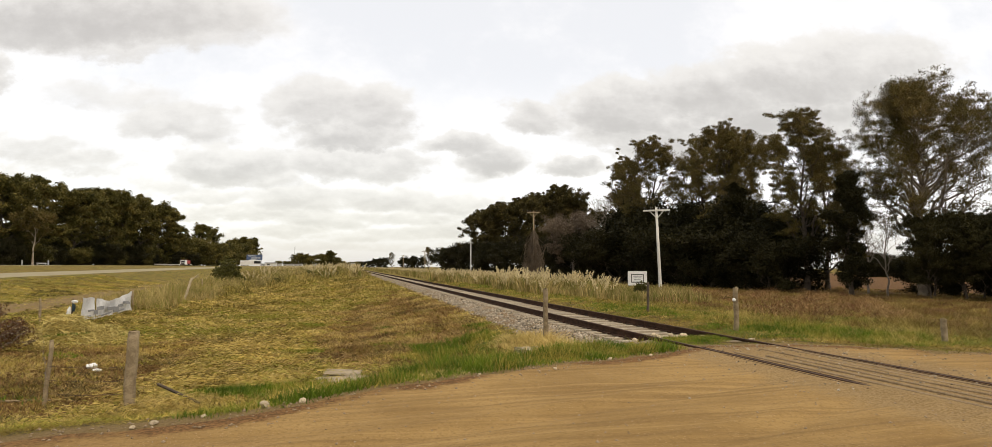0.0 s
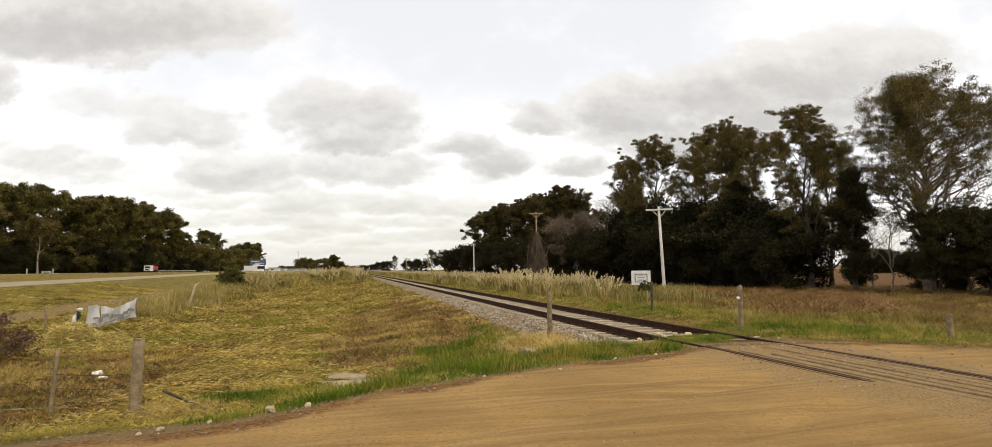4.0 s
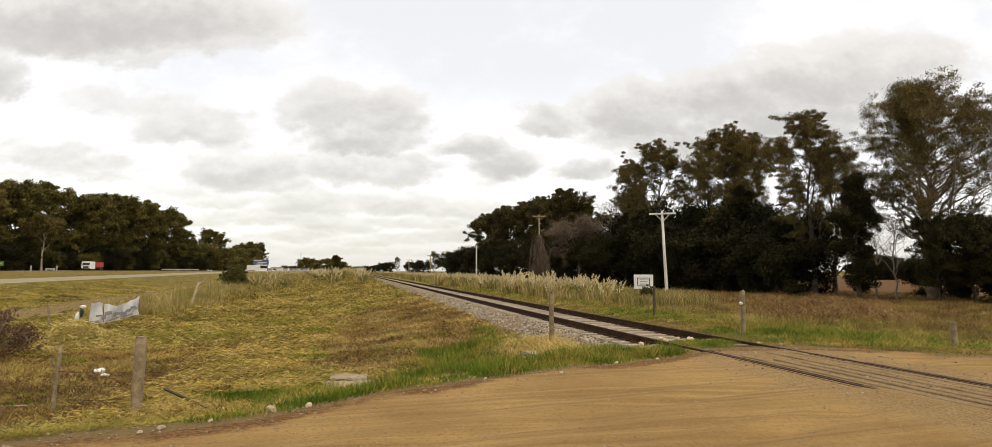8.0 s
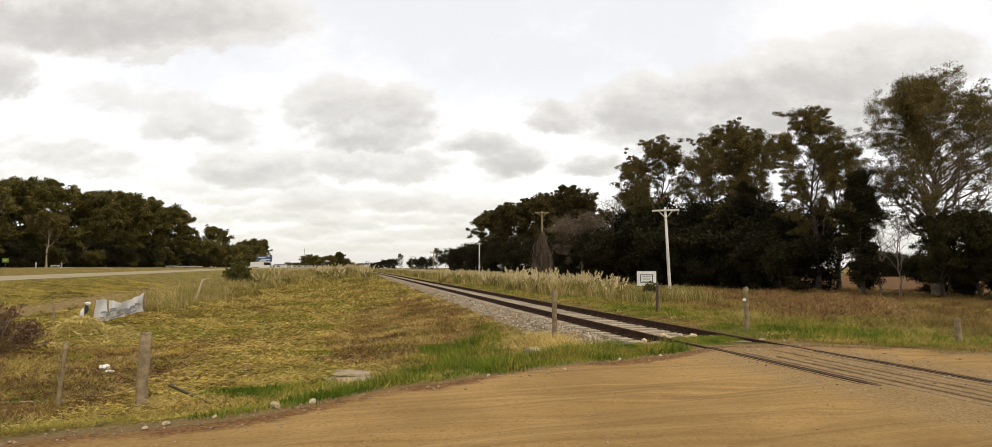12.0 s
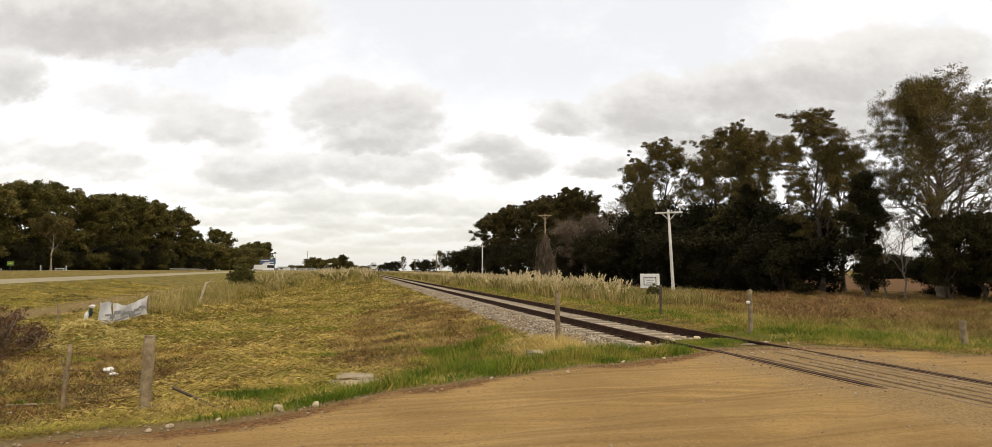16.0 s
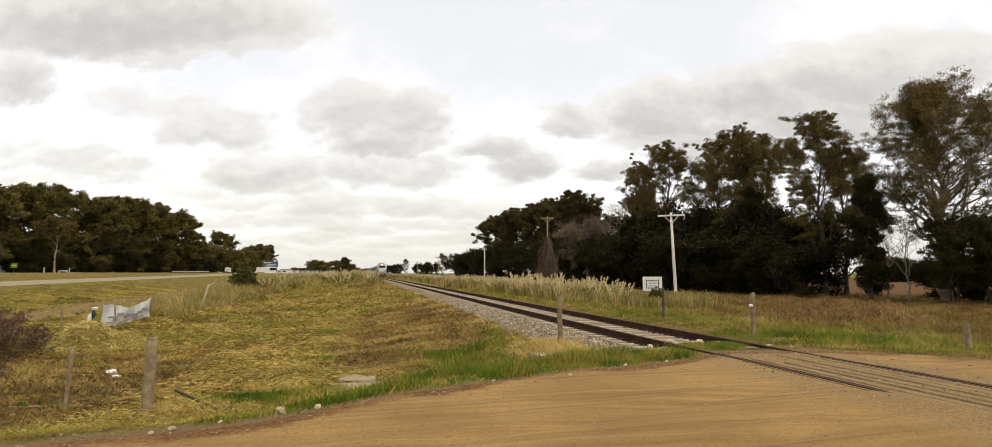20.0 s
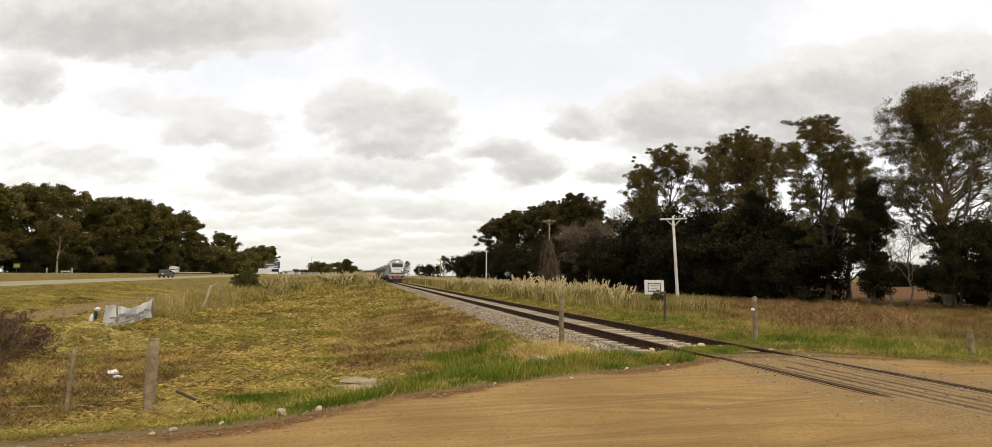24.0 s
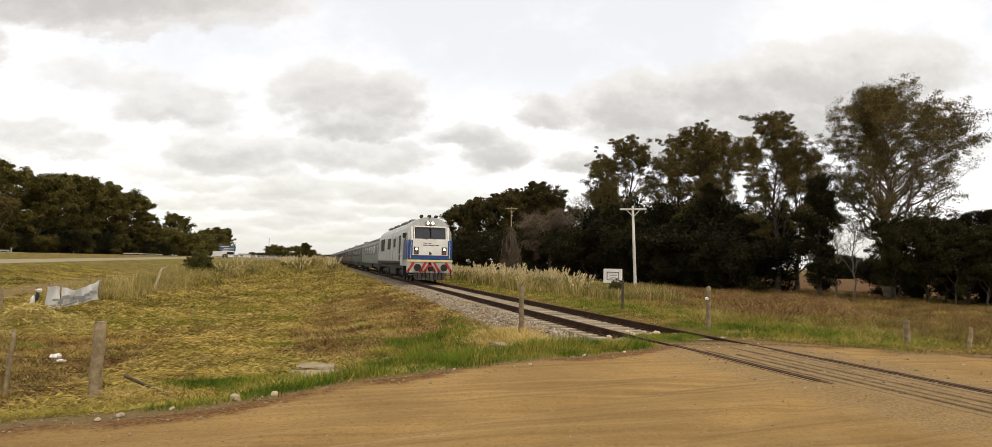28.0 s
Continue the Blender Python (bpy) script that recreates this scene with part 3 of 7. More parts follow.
def bare_at(x, y):
    track = np.exp(-((x + 18.0 + 0.06 * (y - 40)) / 2.6) ** 2) * smooth01(y, 12, 20) * (1 - smooth01(y, 75, 95))
    return 0.95 * track + 0.9 * np.exp(-((y - road_edge(x)) / 0.35) ** 2) * (x > -15) * (x < 30) + 0.75 * np.exp(-((x - 27.5) / 1.6) ** 2) * (y > 15) * (y < 60)


def spaced(stops):
    out = []
    for (a, s), (b, _) in zip(stops, stops[1:]):
        out += list(np.arange(a, b, s))
    return np.array(out + [stops[-1][0]])


def land():
    xs = spaced([(-2600, 260), (-260, 20), (-100, 4), (-48, 1.0), (-22, 0.5), (-14, 0.16), (13, 0.5), (30, 3), (90, 20), (250, 235), (2600, 1)])
    ys = spaced([(-2600, 260), (-260, 30), (-20, 2), (2, 0.16), (26, 0.5), (60, 2), (120, 8), (400, 60), (1000, 200), (2600, 1)])
    me, V = grid_mesh("ground", xs, ys, ground_z, M_GROUND)
    for key, fn in (("green", green_at), ("brown", brown_at), ("bare", bare_at)):
        at = me.attributes.new(key, "FLOAT", "POINT")
        at.data.foreach_set("value", np.clip(fn(V[:, 0], V[:, 1]), 0, 1).astype(np.float32))
    return tagged(new("ground", me), "mown yellow-green grass plain with a shallow ditch", "grass ground", kind="structure")


def road_z(x, y):
    d = y - road_edge(x)
    z = 0.012 * wave(x, y, 1.1, 4) + 0.006 * wave(x, y, 4.0, 5)
    along = y - 0.30 * x
    for c, w, h in ((5.2, 0.15, 0.04), (5.55, 0.1, -0.022), (3.7, 0.15, 0.04), (4.02, 0.1, -0.02), (2.6, 0.14, 0.03), (1.1, 0.16, 0.03), (4.5, 0.25, -0.025), (6.1, 0.12, 0.022)):
        z = z - h * np.exp(-((along - c + 0.12 * wave(x, y * 0, 0.5, 6)) / w) ** 2)
    on = smooth01(np.abs(x - 7.37), 1.15, 1.6)
    z = z * on + 0.008 * (1 - on)
    z = z + 0.036 * np.exp(-((x - 6.50) / 0.22) ** 4) * smooth01(6.5 - y, 0, 0.9)
    back = smooth01(-y, 6.0, 8.5)
    return z - 0.3 * smooth01(d, -0.12, 0.35) - 2.5 * smooth01(d, 0.2, 2.5) - 0.3 * back - 0.02


def dirt_road():
    xs = spaced([(-38, 1.5), (-14, 0.5), (-7, 0.11), (13, 0.4), (20, 1.0), (44, 1)])
    ys = spaced([(-9, 0.8), (1.5, 0.3), (3.5, 0.09), (11.5, 1)])
    me, V = grid_mesh("road", xs, ys, road_z, M_DIRT)
    at = me.attributes.new("edge", "FLOAT", "POINT")
    at.data.foreach_set("value", (np.exp(-((V[:, 1] - road_edge(V[:, 0]) + 0.18) / 0.34) ** 2) * (0.68 + 0.5 * wave(V[:, 0], V[:, 1], 1.9, 3))).astype(np.float32))
    at = me.attributes.new("grit", "FLOAT", "POINT")
    at.data.foreach_set("value", (np.exp(-((V[:, 0] - TRACK) / 1.9) ** 4) * smooth01(V[:, 1], -6, 4)).astype(np.float32))
    return tagged(new("dirt_road", me), "brown dirt road with worn wheel ruts", "dirt road", kind="structure")


def highway(name, x0, x1, label):
    xs = np.r_[x0 - 0.9, np.linspace(x0, x1, 7), x1 + 0.9]
    ys = spaced([(-400, 40), (0, 6), (400, 50), (2300, 1)])
    me, _ = grid_mesh(name, xs, ys, lambda x, y: ground_z(x, y) + np.where((x < x0 - 0.1) | (x > x1 + 0.1), -0.15, 0.06), M_ASPHALT)
    return tagged(new(name, me), label, "road", kind="structure")


land()
dirt_road()
highway("road", -40.5, -31.5, "worn pale asphalt carriageway of a highway")
highway("road", -84, -75.5, "far asphalt carriageway of a highway")

# ---- the track ----


def railway():
    bed = thing("railway_track", "straight broad-gauge track with rusty rails on concrete sleepers", "railway track", kind="structure")
    head = [(-0.035, -0.005), (-0.03, 0.0), (0.03, 0.0), (0.035, -0.005), (0.035, -0.035), (0.009, -0.05), (0.009, -0.145), (0.07, -0.16), (0.07, -0.172), (-0.07, -0.172), (-0.07, -0.16), (-0.009, -0.145), (-0.009, -0.05), (-0.035, -0.035)]
    for s in (-1, 1):
        bm = bmesh.new()
        prism([(TRACK + s * GAUGE / 2 + x, z) for x, z in head], -80, 1500, bm)
        rail = part("rail", bm, M_RAIL, bed, "rusty steel rail")
        part("running_surface", bx((TRACK + s * GAUGE / 2, 710, 0.001), (0.045, 1580, 0.003)), M_RAILTOP, rail, "worn bright top of the rail")
    slp = bmesh.new()
    prof = [(-0.14, -0.38), (0.14, -0.38), (0.12, -0.178), (-0.12, -0.178)]
    a = [slp.verts.new((-1.32, y, z)) for y, z in prof]
    b = [slp.verts.new((1.32, y, z)) for y, z in prof]
    slp.faces.new(a)
    slp.faces.new(b[::-1])
    for i in range(4):
        slp.faces.new((a[i], b[i], b[(i + 1) % 4], a[(i + 1) % 4]))
    first = part("sleeper", slp, M_SLEEPER, bed)
    first.location = (TRACK, 10.4, 0)
    me = first.data
    r = random.Random(3)
    for i in range(1, 300):
        o = new("sleeper", me)
        o.parent = bed
        o.location = (TRACK + r.uniform(-0.03, 0.03), 10.4 + 0.62 * i + r.uniform(-0.03, 0.03), r.uniform(-0.012, 0.01))
        o.rotation_euler = (0, 0, r.uniform(-0.015, 0.015))
    V0 = np.array([v.co[:] for v in me.vertices])
    F0 = np.array([[*p.vertices] for p in me.polygons if len(p.vertices) == 4])
    ys = 10.4 + 0.62 * np.arange(300, 900)
    V = (V0[None] + np.stack([np.full_like(ys, TRACK), ys, 0 * ys], -1)[:, None]).reshape(-1, 3)
    F = (F0[None] + 8 * np.arange(len(ys))[:, None, None]).reshape(-1, 4)
    tagged(part("far_sleepers", fast("far_sleepers", V, F, M_SLEEPER), None, bed), kind="stuff")
    # clips that hold the rail, on the nearest sleepers
    clip = None
    for i in range(1, 26):
        for s in (-1, 1):
            for side in (-1, 1):
                p = (TRACK + s * GAUGE / 2 + side * 0.09, 10.4 + 0.62 * i, -0.152)
                if clip is None:
                    clip = part("rail_clip", bx((0, 0, 0), (0.07, 0.09, 0.05), bev=0.01), M_RAIL, bed)
                    o = clip
                else:
                    o = new("rail_clip", clip.data)
                    o.parent = bed
                o.location = p
    return bed


def ballast():
    xs = TRACK + np.array([-3.3, -2.7, -2.2, -1.95, -1.7, -1.45, -1.2, -0.95, -0.75, -0.4, 0, 0.4, 0.75, 0.95, 1.2, 1.45, 1.7, 1.95, 2.2, 2.7, 3.2])
    prof = np.array([-0.72, -0.5, -0.34, -0.27, -0.235, -0.225, -0.225, -0.225, -0.215, -0.205, -0.205, -0.205, -0.215, -0.225, -0.225, -0.225, -0.24, -0.29, -0.36, -0.5, -0.7])
    ys = spaced([(9.6, 0.25), (40, 1.0), (120, 10), (1400, 1)])

    def z(X, Y):
        p = np.interp(X, xs, prof)
        end = smooth01(Y, 9.6, 10.6)
        p = p + 0.15 * (1 - smooth01(Y, 11.5, 12.3)) * (1 - smooth01(np.abs(X - TRACK), 0.9, 1.9))
        return (p + 0.015 * wave(X, Y, 7.0, 1) + 0.02 * wave(X, Y, 2.6, 4)) * end - 0.35 * (1 - end)
    me, _ = grid_mesh("ballast", xs, ys, z, M_BALLAST)
    tagged(new("ballast", me), "bed of grey crushed stone under the track", "ballast", kind="structure")


def pebbles(name, label, pts, sizes, mat, category="stones"):
    """Loose stones, each an uneven eight-sided lump, as one object."""
    base = np.array([(1, 0, 0), (0, 1, 0), (-1, 0, 0), (0, -1, 0), (0, 0, 0.8), (0, 0, -0.7), ])
    tri = np.array([(0, 1, 4), (1, 2, 4), (2, 3, 4), (3, 0, 4), (1, 0, 5), (2, 1, 5), (3, 2, 5), (0, 3, 5)])
    N = len(pts)
    th = rng.uniform(0, 2 * np.pi, N)
    c, s = np.cos(th), np.sin(th)
    B = base[None] * (sizes[:, None] * rng.uniform(0.6, 1.3, (N, 3)))[:, None] + rng.normal(0, 0.14, (N, 6, 3)) * sizes[:, None, None]
    B = np.stack([B[..., 0] * c[:, None] - B[..., 1] * s[:, None], B[..., 0] * s[:, None] + B[..., 1] * c[:, None], B[..., 2]], -1)
    V = (B + pts[:, None]).reshape(-1, 3)
    F = (tri[None] + 6 * np.arange(N)[:, None, None]).reshape(-1, 3)
    return tagged(new(name, fast(name, V, F, mat)), label, category, kind="stuff")


def loose_stones():
    N = 14000
    y = 10.2 * (60 / 10.2) ** rng.random(N)
    x = TRACK + np.where(rng.random(N) < 0.72, rng.uniform(-3.0, -1.1, N), rng.uniform(1.05, 2.6, N))
    prof = np.interp(np.abs(x - TRACK), [0, 1.7, 1.95, 2.2, 2.7, 3.3], [-0.215, -0.235, -0.28, -0.35, -0.5, -0.72])
    pebbles("ballast_stones", "loose grey ballast stones on the track shoulder", np.c_[x, y, prof + 0.01], rng.uniform(0.025, 0.065, N), M_STONE)
    N = 900
    x = rng.uniform(-8, 13, N)
    d = rng.normal(-0.15, 0.28, N)
    y = road_edge(x) + d
    pebbles("road_gravel", "small stones and crumbs of earth along the road edge", np.c_[x, y, np.maximum(ground_z(x, y), road_z(x, y)) + 0.004], np.minimum(rng.gamma(1.4, 0.0075, N) + 0.004, 0.024), M_EARTHSTONE)
    N = 1300
    x, y = TRACK + 0.2 + rng.normal(0, 1.1, N), 10.9 - 5.0 * rng.random(N) ** 1.6
    ok = (y < road_edge(x) + 0.3) & (np.abs(np.abs(x - TRACK) - GAUGE / 2) > 0.10)
    x, y = x[ok], y[ok]
    pebbles("crossing_gravel", "grey ballast gravel strewn over the crossing", np.c_[x, y, road_z(x, y) + 0.004], np.minimum(rng.gamma(1.4, 0.0055, len(x)) + 0.004, 0.022), M_STONE)
    N = 1800
    x, y = rng.uniform(-6, 14, N), rng.uniform(3.2, 9.2, N)
    ok = y < road_edge(x)
    x, y = x[ok], y[ok]
    pebbles("road_pebbles", "scattered pebbles on the dirt road", np.c_[x, y, road_z(x, y) + 0.002], np.minimum(rng.gamma(1.4, 0.005, len(x)) + 0.004, 0.018), M_EARTHSTONE)


def crossing_deck():
    deck = thing("crossing_deck", "worn lengthwise timbers and old rails between the rails of the crossing", "level crossing", kind="structure")
    r = random.Random(5)
    for i in range(6):
        x = TRACK - 0.60 + 0.24 * i
        y0, y1 = -14 + r.uniform(0, 2), 9.0 + r.uniform(-1.2, 0.5)
        part("timber", bx((x, (y0 + y1) / 2, -0.040 + r.uniform(-0.006, 0.006)), (0.055 + r.uniform(-0.02, 0.02), y1 - y0, 0.09), (0, r.uniform(-2, 2), r.uniform(-0.05, 0.05)), bev=0.015), M_DIRTWOOD, deck)
    for s in (-1, 1):
        y1 = 9.9 if s < 0 else 9.0
        part("check_rail", bx((TRACK + s * (GAUGE / 2 - 0.10), (y1 - 14) / 2, -0.060), (0.03, y1 + 14, 0.11), bev=0.008), M_RAIL, deck, "rusty check rail")
        part("edge_rail", bx((TRACK + s * (GAUGE / 2 + 0.13), (y1 - 15) / 2, -0.062), (0.025, y1 + 13, 0.11), (0, 0, 0.12 * s), bev=0.008), M_RAIL, deck, "rusty edge rail")


railway()
ballast()
loose_stones()
crossing_deck()

# ---- plants ----
def stuff(name, label, category, mesh):
    return tagged(new(name, mesh), label, category, kind="stuff")


def field(n, x0, x1, y0, y1, power=1.0):
    """Points of a stretch of ground, thinning with y."""
    x = rng.uniform(x0, x1, n)
    y = y0 * (y1 / y0) ** (rng.random(n) ** power)
    return x, y


def on_ground(x, y):
    return np.c_[x, y, ground_z(x, y) - 0.01]


def clear(x, y, gap=0.12):
    return (y - road_edge(x) > gap) & ~((np.abs(x - TRACK) < 2.35) & (y > 9))


def strands(P, length, width, yaw, tilt):
    """Single stalks lying about: thin four-cornered strips through the points."""
    N = len(P)
    d = np.c_[np.cos(yaw) * np.cos(tilt), np.sin(yaw) * np.cos(tilt), np.sin(tilt)] * (length * 0.5)[:, None]
    s = np.c_[-np.sin(yaw), np.cos(yaw), rng.normal(0, 0.6, N)] * (width * 0.5)[:, None]
    V = np.stack([P - d - s * 0.6, P - d * 0.1 - s + [0, 0, 0.012], P + d, P - d * 0.1 + s + [0, 0, 0.012]], axis=1).reshape(-1, 3)
    return V, np.arange(4 * N).reshape(-1, 4)


def swathes():
    """Flat mats of cut grass in rows across the ditch, each a low lens of lying stalks."""
    for nm, lab, count, per, mat, tall, hold in (("mat_of_cut_grass", "flattened mats of yellowed cut grass", 2300, 84, M_MAT, 0.27, 0.55), ("swathe_of_straw", "thin swathes of pale sun-bleached straw", 420, 60, M_STRAW, 0.20, 0.8), ("clod_of_dead_weeds", "dark reddish-brown clods of dead weeds", 800, 40, M_BROWN, 0.20, -1)):
        x, y = field(count, -17, 4.7, 9.5, 62)
        x = np.where(rng.random(count) < 0.7, np.clip(x, -17, 4.7) * np.minimum(1, y / 20), x)
        b = brown_at(x, y)
        ok = clear(x, y, 0.9) & (green_at(x, y) < 0.45) & (bare_at(x, y) < 0.4) & ((b + 0.35 * wave(x, y, 1.1, 7) > 0.35) if hold < 0 else (b + 0.35 * wave(x, y, 1.3, 2) < hold))
        x, y = x[ok], y[ok]
        n = len(x)
        w, deep = rng.uniform(0.25, 0.9, n) * (0.75 + 0.014 * y), rng.uniform(0.10, 0.26, n) * (0.7 + 0.02 * y)
        turn = rng.normal(0.05, 0.3, n)
        u, v = rng.normal(0, 0.5, (2, n * per))
        W, D, T, X, Y = (np.repeat(k, per) for k in (w, deep, turn, x, y))
        px, py = X + u * W * np.cos(T) - v * D * np.sin(T), Y + u * W * np.sin(T) + v * D * np.cos(T)
        keep = clear(px, py, 0.4)
        P = on_ground(px, py)
        P[:, 2] += 0.02 + tall * np.exp(-1.5 * (u * u + v * v)) * rng.random(len(px)) * np.repeat(rng.uniform(0.4, 1.4, n), per)
        P, T, Y = P[keep], T[keep], Y[keep]
        N = len(P)
        V, F = strands(P, rng.uniform(0.08, 0.20, N) * (0.8 + 0.012 * Y), (0.005 + 0.0008 * Y) * rng.uniform(0.6, 1.4, N), T + rng.normal(0, 0.7, N), rng.normal(0.05, 0.22, N))
        stuff(nm, lab, "cut grass", fast(nm, V, F, mat))


def grass():
    # mown grass of the ditch field
    x, y = field(120000, -30, 5.6, 5.4, 85)
    x = np.where(rng.random(len(x)) < 0.5, x * np.minimum(1, y / 22), x)
    ok = clear(x, y) & (rng.random(len(x)) > np.clip(1.6 * bare_at(x, y) + 0.85 * brown_at(x, y) + 0.7 * green_at(x, y), 0, 0.93))
    x, y = x[ok], y[ok]
    h = 0.03 + 0.055 * smooth01(wave(x, y, 1.9, 7) + 0.6 * wave(x, y, 4.3, 1), -0.1, 1.0) + 0.0007 * y
    V, F = blades(rng, on_ground(x, y), h, 0.008 + 0.0009 * y, 4, 2.6, 0.05 + 0.002 * y)
    stuff("mown_grass", "short mown grass, yellow-green and partly dried", "grass", fast("mown_grass", V, F, M_GRASS))
    # rich green grass
    x, y = field(90000, -9, 14.5, 5.6, 30)
    ok = (clear(x, y, 0.05) | ((y < 12.6) & (y - road_edge(x) > 0.05) & (x < 6.3))) & (green_at(x, y) + 0.30 * wave(x, y, 2.4, 3) + 0.22 * wave(x, y, 0.8, 6) > 0.33 + 0.25 * rng.random(len(x)))
    x, y = x[ok], y[ok]
    h = (0.06 + 0.17 * smooth01(green_at(x, y), 0.3, 1.0) * smooth01(wave(x, y, 2.6, 2) + 0.5 * wave(x, y, 5.1, 4), -0.6, 0.8)) * rng.uniform(0.7, 1.3, len(x))
    P = on_ground(x, y)
    P[:, 2] = np.maximum(P[:, 2], np.interp(np.abs(x - TRACK), [0, 1.7, 1.95, 2.2, 2.7, 3.3], [-0.215, -0.235, -0.28, -0.35, -0.5, -0.72]) * smooth01(y, 9.6, 10.6) - 0.35 * (1 - smooth01(y, 9.6, 10.6)))
    V, F = blades(rng, P, h, 0.007 + 0.0008 * y, 6, 0.8, 0.06)
    stuff("green_grass", "fresh green grass along the verge and track", "grass", fast("green_grass", V, F, M_GREEN))
    # cut hay left lying
    x, y = field(70000, -12, 5.2, 6.2, 60)
    k = wave(x, y, 0.9, 11) + 0.7 * wave(x, y, 2.7, 12)
    piles = 1.0 * blob(x, y, -3.0, 11.6, 0.5, 0.4) + 0.35 * blob(x, y, -1.0, 14.0, 0.5, 0.4) + 1.0 * blob(x, y, 4.75, 13.2, 0.85, 1.7)
    ok = clear(x, y) & ((k > 1.0) & (rng.random(len(x)) < 0.4) | (rng.random(len(x)) < 1.5 * piles))
    x, y, piles = x[ok], y[ok], piles[ok]
    P = on_ground(x, y)
    P[:, 2] += 0.45 * np.clip(piles, 0, 1) * rng.random(len(x)) * smooth01(y, 10, 18) + 0.02
    V, F = blades(rng, P, (0.08 + 0.13 * np.clip(piles, 0, 1)) * (0.45 + 0.55 * smooth01(y, 8, 14)), 0.005 + 0.0010 * y, 5, 1.9, 0.10)
    stuff("cut_hay", "pale straw and cut hay lying in heaps and swathes", "hay", fast("cut_hay", V, F, M_STRAW))
    # heaps of raked hay by the brambles
    N = 17000
    k = rng.random(N)
    u, v = rng.normal(0, 0.6, (2, N))
    x = np.select([k < 0.4, k < 0.75], [-8.9 + 1.15 * u, -10.0 + 0.9 * u], -7.6 + 0.7 * u)
    y = np.select([k < 0.4, k < 0.75], [22.6 + 0.7 * v, 21.4 + 0.6 * v], 22.2 + 0.6 * v)
    P = on_ground(x, y)
    P[:, 2] += np.select([k < 0.4, k < 0.75], [0.85, 0.6], 0.5) * np.exp(-1.1 * (u * u + v * v)) * rng.random(N) ** 0.5
    V, F = strands(P, rng.uniform(0.15, 0.45, N), rng.uniform(0.02, 0.045, N), rng.uniform(0, 6.3, N), rng.normal(0.1, 0.45, N))
    stuff("hay_heap", "pale olive heaps of raked hay beside the brambles", "hay", fast("hay_heap", V, F, M_HAY))
    # lumps of uncut and matted grass
    for count, mat, nm, lab, tall in ((2300, M_GRASS, "grass_tussocks", "matted tussocks of yellowed grass", 0.10), (1300, M_STRAW, "straw_wisps", "wisps of pale straw left by the mower", 0.05), (900, M_DULL, "dull_tussocks", "low dull olive tussocks in the ditch", 0.11)):
        x, y = field(count, -24, 4.6, 7.5, 75)
        x = np.where(rng.random(count) < 0.6, x * np.minimum(1, y / 24), x)
        ok = clear(x, y, 0.5) & (green_at(x, y) < 0.5) & (bare_at(x, y) < 0.5)
        x, y = np.repeat(x[ok], 16), np.repeat(y[ok], 16)
        s = 0.05 + 0.006 * y
        x, y = x + rng.normal(0, 1, len(x)) * s * 2.2, y + rng.normal(0, 1, len(x)) * s
        V, F = blades(rng, on_ground(x, y), tall + 0.0008 * y, 0.010 + 0.0011 * y, 3, 2.2, 0.04)
        stuff(nm, lab, "grass", fast(nm, V, F, mat))
    # brown weeds on the bank and in the ditch
    x, y = field(60000, -10.5, 5.2, 9, 60)
    ok = clear(x, y) & (brown_at(x, y) + 0.45 * wave(x, y, 1.5, 5) > 0.35 + 0.3 * rng.random(len(x)))
    x, y = x[ok], y[ok]
    V, F = blades(rng, on_ground(x, y), 0.07 + 0.0015 * y, 0.009 + 0.0011 * y, 4, 1.0, 0.06)
    stuff("brown_weeds", "dry reddish-brown weeds on the railway bank", "weeds", fast("brown_weeds", V, F, M_BROWN))
    # field beyond the track
    x, y = field(90000, 9.7, 60, 7.5, 75)
    ok = clear(x, y) & (x < 14 + 1.15 * y) & (rng.random(len(x)) > 0.5 * green_at(x, y))
    x, y = x[ok], y[ok]
    far = smooth01(x, 13, 22)
    V, F = blades(rng, on_ground(x, y), 0.045 + 0.13 * far * rng.random(len(x)) * smooth01(wave(x, y, 1.3, 3) + 0.6 * wave(x, y, 3.1, 1), -0.5, 0.9) + 0.0004 * y, 0.012 + 0.0009 * y, 4, 2.4, 0.12)
    # from x = 24 more darkened scrub blades, painting the shade before the wood
    pick = (rng.random(len(x)) < 0.12 + 0.25 * smooth01(x, 24, 32) + 0.6 * far * smooth01(wave(x, y, 0.7, 6), -0.7, 0.4)).repeat(4)
    stuff("field_weeds", "knee-high brown weeds beyond the track, darkened for the shade of the wood", "weeds", fast("field_weeds", V, F[pick], M_SHADY_SCRUB))
    stuff("field_grass", "dry grass of the field beyond the track", "grass", fast("field_grass", V, F[~pick], M_FIELD))
    # tussocks and low scrub of that field
    for count, mat, nm, lab, tall, x0, x1 in ((420, M_SHADY_SCRUB, "brown_scrub", "low dull brown scrub of the rough field", 0.36, 17, 50), (260, M_OLIVE, "rough_tussocks", "coarse olive tussocks of the rough field", 0.26, 12, 40), (330, M_GREEN, "green_tussocks", "fresh green tussocks beside the track", 0.14, 10.3, 21), (520, M_MAT, "straw_tufts", "flattened yellow straw tufts beside the track", 0.10, 10.3, 22)):
        x, y = field(count, x0, x1, 10, 62)
        ok = clear(x, y, 0.6) & (x < 12 + 1.1 * y) & (wave(x, y, 0.9, 4) > -0.5)
        x, y = np.repeat(x[ok], 60), np.repeat(y[ok], 60)
        s = 0.10 + 0.006 * y
        x, y = x + rng.normal(0, 1.8, len(x)) * s, y + rng.normal(0, 1, len(x)) * s
        ok = clear(x, y, 0.2)
        x, y = x[ok], y[ok]
